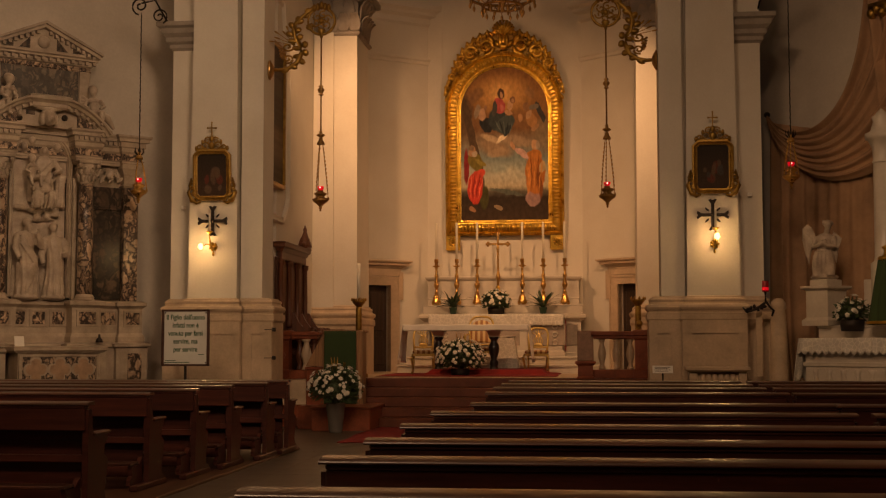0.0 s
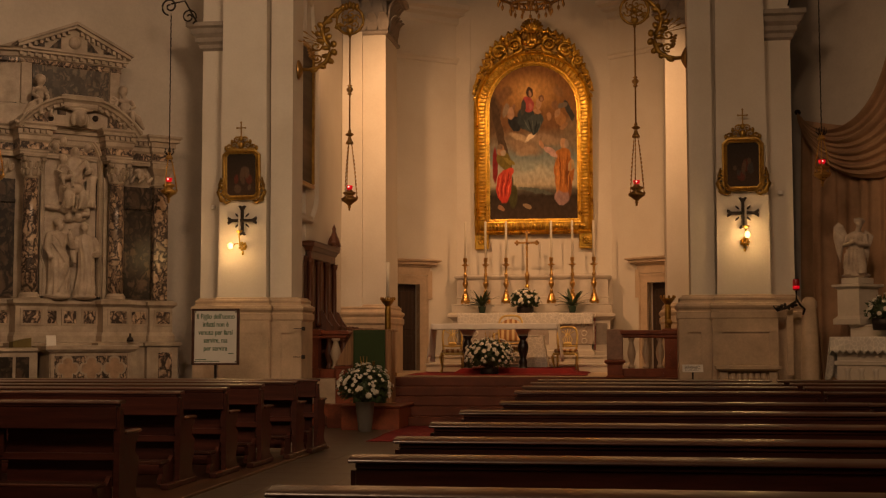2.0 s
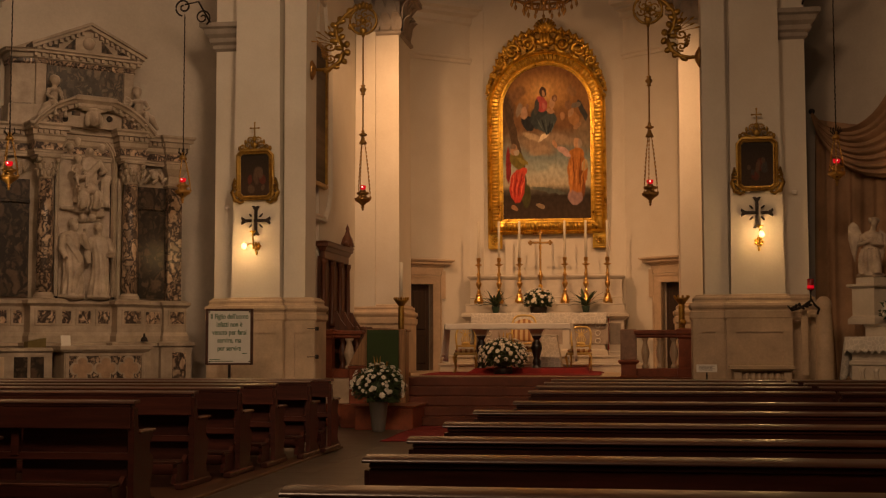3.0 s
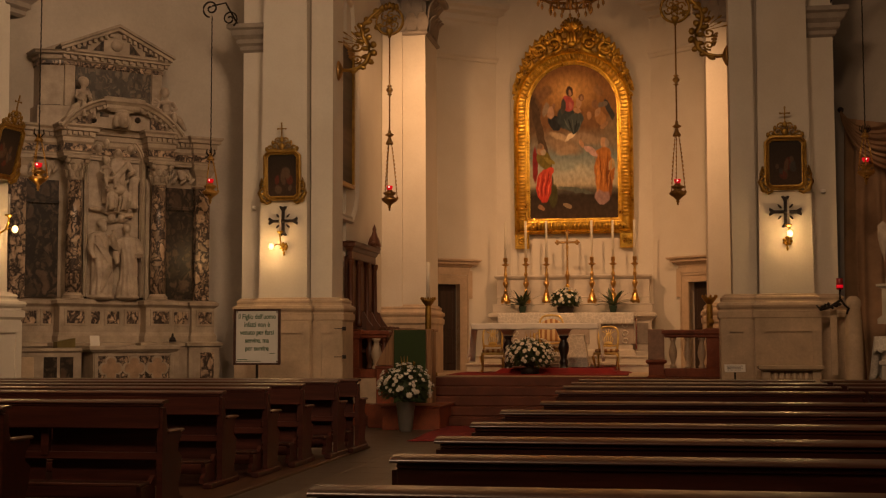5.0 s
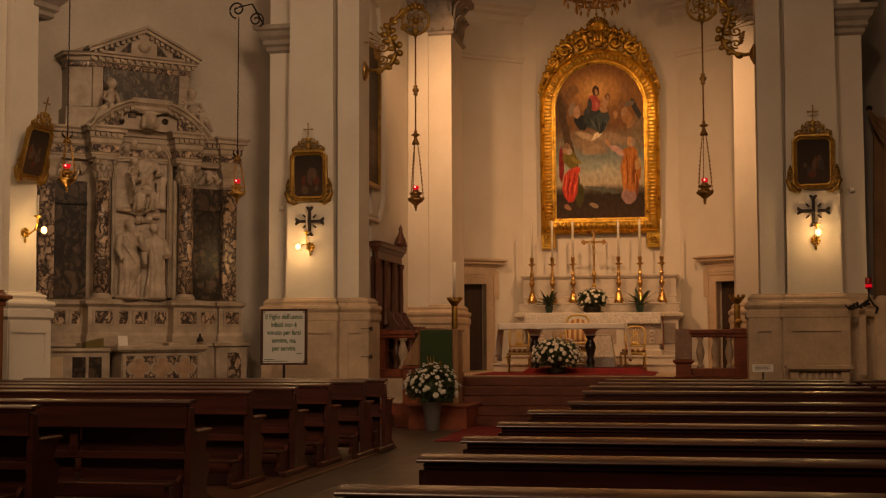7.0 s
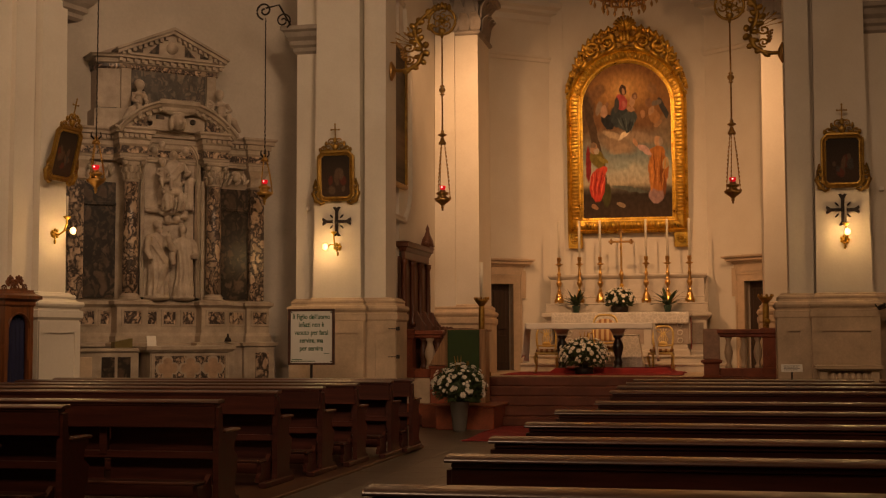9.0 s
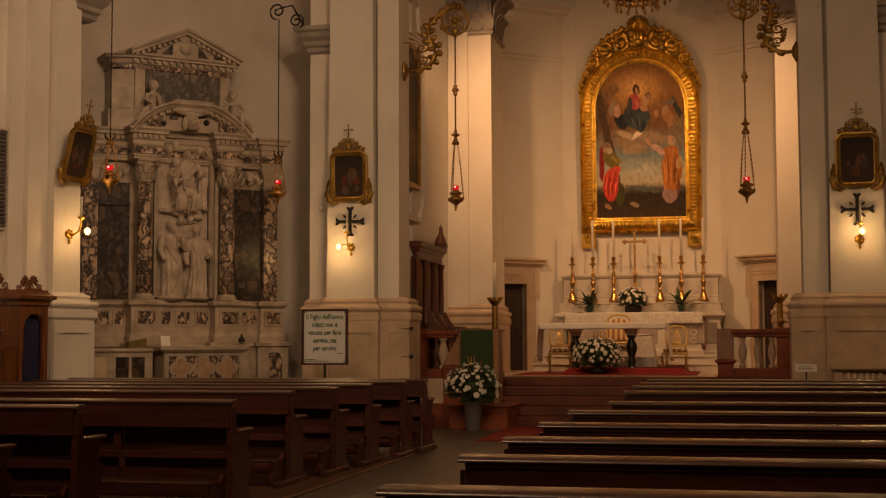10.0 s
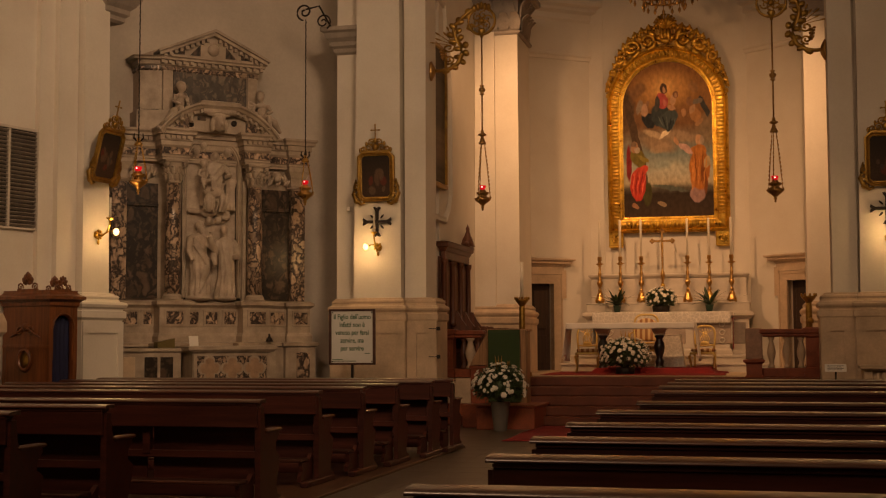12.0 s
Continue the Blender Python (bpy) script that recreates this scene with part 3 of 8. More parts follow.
# ---- pews ----
def pew(L, label):
    ob = thing("pew", label, "pew", group="pews")
    h = L / 2
    lp = [(0.115, 0.884), (0.115, 0.909), (0.108, 0.9140), (0.085, 0.9138), (0.06, 0.9132), (0.035, 0.9120), (0.01, 0.9100), (-0.010, 0.9072), (-0.022, 0.9040), (-0.031, 0.8995), (-0.037, 0.893), (-0.038, 0.887), (-0.032, 0.884)]
    lb = B()
    n2 = len(lp)
    vv = [(x, y, z) for x in (-h - 0.03, h + 0.03) for y, z in lp]
    lb._geo(vv, [(i, (i + 1) % n2, n2 + (i + 1) % n2, n2 + i) for i in range(n2)], True)
    lb._geo(vv, [tuple(range(n2)), tuple(range(2 * n2 - 1, n2 - 1, -1))])
    part("ledge", lb, PEW_TOP, ob)
    part("ledge_moulding", B().box(-h, h, -0.03, 0.09, 0.86, 0.884, 0.006), PEW, ob)
    part("top_rail", B().box(-h, h, -0.024, 0.05, 0.68, 0.861, 0.005), PEW, ob)
    part("lower_rail", B().box(-h, h, 0.04, 0.09, 0.42, 0.48, 0.005), PEW, ob)
    n = max(2, round(L / 1.1))
    for i in range(n):
        a, c = -h + 0.05 + i * (L - 0.1) / n, -h + 0.05 + (i + 1) * (L - 0.1) / n
        part("back_panel", B().box(a + 0.03, c - 0.03, 0.12, 0.135, 0.20, 0.80), PEW, ob)
        if i:
            part("stile", B().box(a - 0.035, a + 0.035, 0.03, 0.09, 0.45, 0.70, 0.004), PEW, ob)
    part("seat", B().box(-h, h, 0.05, 0.46, 0.415, 0.445, 0.008), PEW, ob)
    prof = [(0.0, 0.0), (0.0, 0.85), (0.075, 0.85), (0.09, 0.70), (0.13, 0.645), (0.42, 0.63), (0.43, 0.60), (0.36, 0.54), (0.35, 0.47), (0.44, 0.42), (0.42, 0.30), (0.36, 0.16), (0.40, 0.09), (0.47, 0.08), (0.47, 0.0)]
    for s in (-1, 1):
        part("end_panel", B().prism(prof, s * h - 0.025, s * h + 0.025, "x"), PEW, ob)
        part("armrest", B().box(s * h - 0.045, s * h + 0.045, 0.10, 0.46, 0.632, 0.66, 0.01), PEW_TOP, ob)
        part("foot", B().box(s * h - 0.04, s * h + 0.04, -0.36, 0.49, 0.0, 0.055, 0.01), PEW, ob)
        kp = [(-0.33, 0.05), (-0.33, 0.10), (-0.27, 0.14), (-0.29, 0.23), (-0.1, 0.23), (0.0, 0.30), (0.0, 0.05)]
        part("kneeler_bracket", B().prism(kp, s * (h - 0.06) - 0.02, s * (h - 0.06) + 0.02, "x"), PEW, ob)
    part("kneeler", B().box(-h + 0.04, h - 0.04, -0.33, -0.1, 0.235, 0.265, 0.008), PEW_TOP, ob)
    part("toe_rail", B().box(-h + 0.05, h - 0.05, 0.02, 0.05, 0.10, 0.2, 0.005), PEW, ob)
    return ob


LABEL = "dark varnished walnut pew with a worn glossy ledge"
first = pew(3.0, LABEL)
first.matrix_basis = pose(0.285, 4.47, 0)
for y, x in ((5.76, -1.2), (6.88, -1.2), (8.14, -1.2), (9.62, -1.2), (11.1, -1.05), (13.5, -1.13), (15.0, -1.17), (16.3, -1.17), (17.6, -1.17)):
    copy_thing(first, pose(x + 1.5, y, 0))
for y in (5.76, 6.88, 8.14, 9.55, 11.02, 13.45, 14.95, 16.25, 17.55):
    copy_thing(first, pose(3.46, y + 0.03, 0))
left = pew(5.0, LABEL)
left.matrix_basis = pose(-4.145 - 2.5, 10.3, 0.03)
for y, x in ((8.25, -5.197), (9.25, -4.993), (12.3, -4.334), (13.4, -4.218), (14.5, -4.149), (15.6, -4.026), (16.5, -3.976)):
    copy_thing(left, pose(x - 2.5, y, 0.03))
solid("pew_platform", B().box(-12, -3.98, 2.0, 17.3, -0.012, 0.03, 0.008), wood("platform_boards", (0.10, 0.045, 0.022), 0.45, 0.2, along="y"), "low dark wooden platform under the pews", "platform")

# ---- painted canvases ----
class Paint:
    """A canvas painted with soft plain patches over a ground; u runs 0 to 1 across, v 0 to 1 upwards."""

    def __init__(self, name, x0, x1, z0, z1, low, high):
        self.m = bpy.data.materials.new(name)
        self.m.use_nodes = True
        self.n, self.l = self.m.node_tree.nodes, self.m.node_tree.links
        n, l = self.n, self.l
        tc = n.new("ShaderNodeTexCoord")
        mp = n.new("ShaderNodeMapping")
        mp.inputs["Location"].default_value = (-x0 / (x1 - x0), 0, -z0 / (z1 - z0))
        mp.inputs["Scale"].default_value = (1 / (x1 - x0), 0, 1 / (z1 - z0))
        l.new(tc.outputs["Object"], mp.inputs["Vector"])
        no = n.new("ShaderNodeTexNoise")
        no.inputs["Scale"].default_value, no.inputs["Detail"].default_value = 13, 6
        l.new(mp.outputs["Vector"], no.inputs["Vector"])
        wob = n.new("ShaderNodeVectorMath")
        wob.operation = "MULTIPLY_ADD"
        wob.inputs[1].default_value = (0.06, 0, 0.04)
        l.new(no.outputs["Color"], wob.inputs[0])
        l.new(mp.outputs["Vector"], wob.inputs[2])
        off = n.new("ShaderNodeVectorMath")
        off.inputs[1].default_value = (-0.03, 0, -0.02)
        l.new(wob.outputs[0], off.inputs[0])
        self.pos = off.outputs[0]
        sep = n.new("ShaderNodeSeparateXYZ")
        l.new(self.pos, sep.inputs[0])
        r = n.new("ShaderNodeValToRGB")
        r.color_ramp.elements[0].color, r.color_ramp.elements[1].color = (*low, 1), (*high, 1)
        l.new(sep.outputs["Z"], r.inputs["Fac"])
        self.ramp, self.color = r.color_ramp, r.outputs["Color"]
        fold = n.new("ShaderNodeTexNoise")
        fold.inputs["Scale"].default_value, fold.inputs["Detail"].default_value = 26, 6
        l.new(mp.outputs["Vector"], fold.inputs["Vector"])
        self.fold = fold.outputs["Fac"]

    def blob(self, u, v, ru, rv, turn, color, soft=0.25, power=1.0):
        n, l = self.n, self.l
        mp = n.new("ShaderNodeMapping")
        mp.vector_type = "TEXTURE"
        mp.inputs["Location"].default_value = (u, 0, v)
        mp.inputs["Rotation"].default_value = (0, radians(turn), 0)
        mp.inputs["Scale"].default_value = (ru, 1, rv)
        l.new(self.pos, mp.inputs["Vector"])
        le = n.new("ShaderNodeVectorMath")
        le.operation = "LENGTH"
        l.new(mp.outputs["Vector"], le.inputs[0])
        mr = n.new("ShaderNodeMapRange")
        mr.interpolation_type = "SMOOTHSTEP"
        mr.inputs["From Min"].default_value, mr.inputs["From Max"].default_value = 1 + 0.35 * soft, 1 - 0.6 * soft
        mr.inputs["To Max"].default_value = power
        l.new(le.outputs["Value"], mr.inputs["Value"])
        mx = n.new("ShaderNodeMix")
        mx.data_type = "RGBA"
        l.new(mr.outputs["Result"], mx.inputs[0])
        l.new(self.color, mx.inputs[6])
        mx.inputs[7].default_value = (*color, 1)
        self.color = mx.outputs[2]

    def done(self, rough=0.6):
        n, l = self.n, self.l
        p = n["Principled BSDF"]
        mr = n.new("ShaderNodeMapRange")
        mr.inputs["To Min"].default_value, mr.inputs["To Max"].default_value = 0.5, 1.95
        l.new(self.fold, mr.inputs["Value"])
        mx = n.new("ShaderNodeMix")
        mx.data_type, mx.blend_type = "RGBA", "MULTIPLY"
        mx.inputs[0].default_value = 1
        l.new(self.color, mx.inputs[6])
        l.new(mr.outputs["Result"], mx.inputs[7])
        l.new(mx.outputs[2], p.inputs["Base Color"])
        p.inputs["Roughness"].default_value = rough
        p.inputs["Specular IOR Level"].default_value = 0.15
        return self.m


# ---- high altarpiece ----
def altarpiece():
    ob = thing("altarpiece", "tall arched altarpiece in a carved gilded frame on plaster", "painting", pose(-2.008, 28.562, 3.44, 2.2) @ Matrix.Translation((0, 0, -3.44)))
    w, z0, zs = 0.966, 4.09, 6.507
    can = Paint("altar_canvas", -w, w, z0, zs + w, (0.05, 0.03, 0.018), (0.20, 0.09, 0.03))
    for place, tone in ((0.15, (0.030, 0.020, 0.013)), (0.19, (0.10, 0.085, 0.06)), (0.225, (0.40, 0.34, 0.23)), (0.30, (0.36, 0.35, 0.27)), (0.40, (0.17, 0.21, 0.19)), (0.50, (0.19, 0.15, 0.10)), (0.60, (0.17, 0.085, 0.035)), (0.80, (0.26, 0.125, 0.04))):
        can.ramp.elements.new(place).color = (*tone, 1)
    blob = can.blob
    # sky, clouds and distance
    blob(0.48, 0.83, 0.30, 0.12, 0, (0.50, 0.26, 0.08), 0.9, 0.85)
    blob(0.46, 0.83, 0.12, 0.06, 0, (0.66, 0.38, 0.13), 0.9, 0.7)
    blob(0.05, 0.70, 0.10, 0.16, 0, (0.09, 0.055, 0.03), 0.8, 0.8)
    blob(0.95, 0.55, 0.12, 0.12, 0, (0.20, 0.15, 0.09), 0.8, 0.7)
    blob(0.40, 0.47, 0.20, 0.055, 8, (0.27, 0.18, 0.105), 0.7, 0.9)
    blob(0.42, 0.44, 0.12, 0.03, -8, (0.36, 0.25, 0.15), 0.7, 0.8)
    blob(0.62, 0.52, 0.22, 0.035, 6, (0.30, 0.21, 0.13), 0.7, 0.9)
    blob(0.34, 0.535, 0.11, 0.022, 12, (0.42, 0.31, 0.19), 0.6, 0.9)
    blob(0.47, 0.535, 0.07, 0.018, -25, (0.74, 0.62, 0.42), 0.6, 0.95)
    blob(0.55, 0.31, 0.14, 0.04, 0, (0.42, 0.40, 0.30), 0.9, 0.7)
    blob(0.44, 0.335, 0.10, 0.03, 0, (0.26, 0.30, 0.26), 0.9, 0.7)
    blob(0.52, 0.185, 0.20, 0.016, 6, (0.085, 0.095, 0.075), 0.4, 0.95)
    blob(0.43, 0.088, 0.055, 0.016, 8, (0.24, 0.17, 0.10), 0.25)
    # the great slanting beam
    blob(0.15, 0.49, 0.045, 0.36, -21, (0.075, 0.045, 0.024), 0.2, 0.95)
    # robed shape below: red, olive and dark green
    blob(0.27, 0.15, 0.05, 0.08, 14, (0.055, 0.05, 0.015), 0.3)
    blob(0.065, 0.35, 0.035, 0.12, 0, (0.20, 0.020, 0.018), 0.3)
    blob(0.165, 0.215, 0.085, 0.115, 10, (0.44, 0.040, 0.022), 0.15)
    blob(0.20, 0.30, 0.075, 0.035, -10, (0.50, 0.060, 0.03), 0.2)
    blob(0.17, 0.385, 0.09, 0.055, 12, (0.15, 0.115, 0.022), 0.2)
    blob(0.23, 0.375, 0.06, 0.018, 18, (0.23, 0.18, 0.035), 0.35)
    blob(0.13, 0.455, 0.042, 0.038, 0, (0.34, 0.19, 0.10), 0.3)
    blob(0.16, 0.435, 0.030, 0.022, 0, (0.42, 0.34, 0.25), 0.4, 0.9)
    blob(0.12, 0.475, 0.035, 0.018, 0, (0.20, 0.13, 0.08), 0.4)
    blob(0.13, 0.075, 0.045, 0.014, 12, (0.27, 0.14, 0.07), 0.3)
    # robed shape below: ochre over mauve, with a pink sleeve
    blob(0.82, 0.145, 0.085, 0.055, 0, (0.27, 0.165, 0.15), 0.2)
    blob(0.845, 0.30, 0.115, 0.135, 2, (0.36, 0.125, 0.024), 0.14)
    blob(0.84, 0.42, 0.085, 0.04, 0, (0.40, 0.15, 0.03), 0.2)
    blob(0.775, 0.27, 0.022, 0.10, 4, (0.52, 0.20, 0.045), 0.5, 0.9)
    blob(0.90, 0.24, 0.03, 0.10, -6, (0.17, 0.055, 0.014), 0.5, 0.9)
    blob(0.93, 0.345, 0.032, 0.048, 28, (0.38, 0.27, 0.13), 0.2)
    blob(0.70, 0.435, 0.085, 0.026, 20, (0.46, 0.29, 0.25), 0.25)
    blob(0.595, 0.485, 0.035, 0.018, 50, (0.44, 0.24, 0.13), 0.3)
    blob(0.845, 0.488, 0.045, 0.036, 0, (0.44, 0.26, 0.14), 0.3)
    blob(0.88, 0.485, 0.024, 0.03, 0, (0.30, 0.23, 0.17), 0.4, 0.9)
    # the clouded group above: rose over blue-green, with pale shapes beside it
    blob(0.29, 0.625, 0.075, 0.05, 20, (0.02, 0.022, 0.024), 0.2)
    blob(0.42, 0.66, 0.11, 0.075, 0, (0.035, 0.045, 0.046), 0.2)
    blob(0.51, 0.625, 0.11, 0.055, -18, (0.052, 0.066, 0.064), 0.2)
    blob(0.53, 0.585, 0.055, 0.025, -30, (0.03, 0.04, 0.042), 0.25)
    blob(0.44, 0.745, 0.070, 0.052, 6, (0.4, 0.075, 0.065), 0.18)
    blob(0.47, 0.735, 0.0238, 0.0238, 20, (0.448, 0.136, 0.112), 0.4, 0.9)
    blob(0.39, 0.73, 0.03, 0.05, 12, (0.06, 0.055, 0.05), 0.3)
    blob(0.465, 0.822, 0.046, 0.036, 0, (0.075, 0.04, 0.025), 0.2)
    blob(0.468, 0.812, 0.0221, 0.0221, 0, (0.416, 0.232, 0.12), 0.3)
    blob(0.565, 0.745, 0.034, 0.0382, 20, (0.448, 0.264, 0.144), 0.25)
    blob(0.545, 0.70, 0.051, 0.0136, 10, (0.4, 0.224, 0.12), 0.3)
    blob(0.60, 0.785, 0.032, 0.026, 0, (0.2, 0.1, 0.05), 0.25)
    blob(0.60, 0.778, 0.017, 0.0153, 0, (0.368, 0.208, 0.112), 0.35)
    blob(0.25, 0.69, 0.0382, 0.0425, 15, (0.4, 0.24, 0.144), 0.3)
    blob(0.285, 0.735, 0.0221, 0.0187, 0, (0.256, 0.136, 0.072), 0.3)
    blob(0.19, 0.71, 0.035, 0.05, 30, (0.26, 0.2, 0.14), 0.4, 0.9)
    blob(0.18, 0.82, 0.09, 0.045, -15, (0.2, 0.105, 0.045), 0.5, 0.85)
    blob(0.81, 0.65, 0.0638, 0.0467, 25, (0.32, 0.16, 0.06), 0.25)
    blob(0.78, 0.69, 0.0382, 0.0255, -30, (0.368, 0.216, 0.112), 0.35)
    blob(0.75, 0.738, 0.034, 0.026, 0, (0.22, 0.115, 0.055), 0.3)
    blob(0.85, 0.60, 0.0467, 0.017, -25, (0.304, 0.168, 0.08), 0.3)
    blob(0.91, 0.70, 0.03, 0.09, -38, (0.045, 0.045, 0.042), 0.25)
    blob(0.84, 0.735, 0.06, 0.018, -10, (0.16, 0.13, 0.1), 0.35)
    blob(0.68, 0.665, 0.0255, 0.0298, 20, (0.368, 0.192, 0.088), 0.35)
    blob(0.79, 0.83, 0.0595, 0.0382, 10, (0.256, 0.136, 0.056), 0.5, 0.85)
    # folds, shadows and highlights over the plain shapes
    for k in range(5):
        blob(0.115 + 0.028 * k, 0.22 + 0.012 * (k % 2), 0.007, 0.085, 4 + 5 * k, (0.18, 0.014, 0.01) if k % 2 else (0.66, 0.13, 0.07), 0.6, 0.8)
        blob(0.765 + 0.036 * k, 0.29 + 0.02 * (k % 2), 0.008, 0.11, -10 + 6 * k, (0.15, 0.05, 0.01) if k % 2 else (0.50, 0.21, 0.05), 0.6, 0.8)
        blob(0.43 + 0.035 * k, 0.615 - 0.006 * k, 0.007, 0.045, -30 + 14 * k, (0.012, 0.016, 0.018) if k % 2 else (0.10, 0.12, 0.11), 0.6, 0.8)
    panel = [(-w, z0), (w, z0)] + arc(0, zs, w, 0, 180, 24)
    part("canvas", B().prism(panel, -0.01, 0.02), can.done(), ob, "oil painting of robed shapes under clouds")
    # the frame: a profile swept round the opening
    path = []
    inn = [(-w, z0), (-w, zs)] + [(-w * math.cos(math.radians(a)), zs + w * math.sin(math.radians(a))) for a in range(5, 180, 5)] + [(w, zs), (w, z0)]
    for i, (x, z) in enumerate(inn):
        if z <= z0 + 1e-6:
            out = (-1 if x < 0 else 1, 0, -1)
        elif z <= zs:
            out = (-1 if x < 0 else 1, 0, 0)
        else:
            d = Vector((x, 0, z - zs)).normalized()
            out = tuple(d)
        path.append(((x, 0, z), out, (0, -1, 0)))
    prof = [(-0.01, 0.0), (-0.01, 0.05), (0.03, 0.06), (0.045, 0.045), (0.07, 0.05), (0.10, 0.085), (0.16, 0.105), (0.215, 0.095), (0.25, 0.075), (0.27, 0.10), (0.30, 0.12), (0.33, 0.11), (0.335, 0.0)]
    part("moulding", B().run(path, prof, closed=True), GOLD, ob)
    # gadroons and beads that run round the moulding
    line = []
    for i in range(len(inn)):
        a, c = Vector((inn[i][0], 0, inn[i][1])), Vector((inn[(i + 1) % len(inn)][0], 0, inn[(i + 1) % len(inn)][1]))
        line.append((a, c))
    bead = B()
    gmesh = B().ball((0, 0, 0), (0.088, 0.034, 0.025), 8, 5).mesh("gadroon")
    gmesh.materials.append(GOLD)
    step, acc = 0.078, 0.0
    for a, c in line:
        L = (c - a).length
        d = (c - a) / L
        outv = Vector((-d.z, 0, d.x))
        s = step - acc if acc else 0.0
        s = s % step
        while s < L:
            p = a + d * s
            ang = math.atan2(outv.z, outv.x)
            m = Matrix.Rotation(-ang, 4, "Y")
            g = new("gadroon", gmesh)
            g.parent = ob
            g.matrix_basis = Matrix.Translation(p + outv * 0.155 + Vector((0, -0.118, 0))) @ m
            bead.ball(p + outv * 0.295 + Vector((0, -0.122, 0)), (0.024, 0.018, 0.018), 6, 4, m)
            bead.ball(p + outv * 0.018 + Vector((0, -0.06, 0)), (0.018, 0.014, 0.02), 6, 4, m)
            s += step
        acc = (L - (s - step)) if s else acc
    tagged(part("beading", bead, GOLD, ob), kind="stuff")
    for sx in (-1, 1):
        b = B().box(sx * 1.14 - 0.155, sx * 1.14 + 0.155, -0.1, 0.02, 3.44, 3.79, 0.02)
        b.box(sx * 1.14 - 0.12, sx * 1.14 + 0.12, -0.115, -0.09, 3.49, 3.74, 0.01)
        for k in range(8):
            a = k * math.pi / 4
            b.ball((sx * 1.14 + 0.06 * math.cos(a), -0.12, 3.615 + 0.06 * math.sin(a)), (0.036, 0.02, 0.036), 6, 4)
        b.ball((sx * 1.14, -0.125, 3.615), (0.03, 0.03, 0.03), 8, 5)
        part("foot_block", b, GOLD, ob, "gilded rosette block")
    # the carved crest: scrolls and leaves climbing to a shell
    b = B()
    R = 1.33
    for sx in (-1, 1):
        for k, (ang, r, tr) in enumerate(((22, 0.045, 0.02), (33, 0.075, 0.024), (46, 0.125, 0.030), (60, 0.19, 0.036), (75, 0.18, 0.036))):
            a = math.radians(ang)
            c = (sx * (R + r * 0.7) * math.cos(a), -0.08, zs + (R + r * 0.7) * math.sin(a))
            b.tube([(c[0] + sx * (q[0]), q[1], c[2] + q[2]) for q in spiral((0, -0.08, 0), r, 1.7, 210 + ang, 26, 0.05, -1)], [1.45 * tr * (1 - 0.5 * i / 26) for i in range(27)], 7)
            b.ball((c[0], -0.14, c[2]), (r * 0.32, 0.05, r * 0.32), 8, 5)
        for k in range(15):
            a = math.radians(12 + 5.2 * k)
            rr = R - 0.03 + 0.30 * math.sin(math.radians(12 + 5.2 * k)) ** 2 * (0.6 + 0.4 * (k % 2))
            m = Matrix.Rotation(sx * (a - 0.6), 4, "Y")
            b.ball((sx * rr * math.cos(a), -0.07 - 0.03 * (k % 2), zs + rr * math.sin(a)), (0.03 + 0.0028 * k, 0.055, 0.06 + 0.005 * k - 0.02 * (k % 3)), 8, 5, m)
        for k in range(9):
            a = math.radians(40 + 5.5 * k)
            rr = R + 0.13 + 0.31 * math.sin(k / 8 * math.pi / 2)
            for q in (-1, 0, 1):
                aa = a + 0.035 * q
                rq = rr - 0.05 + 0.03 * (q == 0)
                b.ball((sx * rq * math.cos(aa), -0.06 - 0.02 * (q == 0), zs + rq * math.sin(aa)), (0.04, 0.045, 0.085), 7, 5, Matrix.Rotation(sx * (math.pi / 2 - aa + 0.5 * q), 4, "Y"))
        b.tube([(sx * (R + 0.02 + 0.22 * t) * math.cos(math.radians(15 + 66 * t)), -0.05, zs + (R + 0.02 + 0.22 * t) * math.sin(math.radians(15 + 66 * t))) for t in [i / 16 for i in range(17)]], 0.035, 7)
    back = []
    for i in range(33):
        a = math.radians(14 + 152 * i / 32)
        back.append(((R + 0.02) * math.cos(a), zs + (R + 0.02) * math.sin(a)))
    for i in range(33):
        a = math.radians(166 - 152 * i / 32)
        rr = R + 0.01 + 0.40 * math.sin(a) ** 4 + 0.02 * math.sin(i * 2.4)
        back.append((rr * math.cos(a), zs + rr * math.sin(a)))
    part("crest_ground", B().prism(back, -0.035, 0.0), GOLD_DIM, ob)
    for k in range(9):
        a = math.radians(20 + 17.5 * k)
        b.tube([(0, -0.12, zs + 1.62), (0.13 * math.cos(a), -0.15, zs + 1.72 + 0.12 * math.sin(a)), (0.25 * math.cos(a), -0.11, zs + 1.74 + 0.24 * math.sin(a))], [0.02, 0.032, 0.035], 6)
    for sx in (-1, 0, 1):
        b.ball((sx * 0.07, -0.14, zs + 1.52), (0.055, 0.06, 0.16), 8, 6)
    b.ball((0, -0.16, zs + 1.40), (0.10, 0.05, 0.07), 8, 6)
    part("crest", b, GOLD, ob, "carved gilded scrolls round a shell")
    return ob


altarpiece()


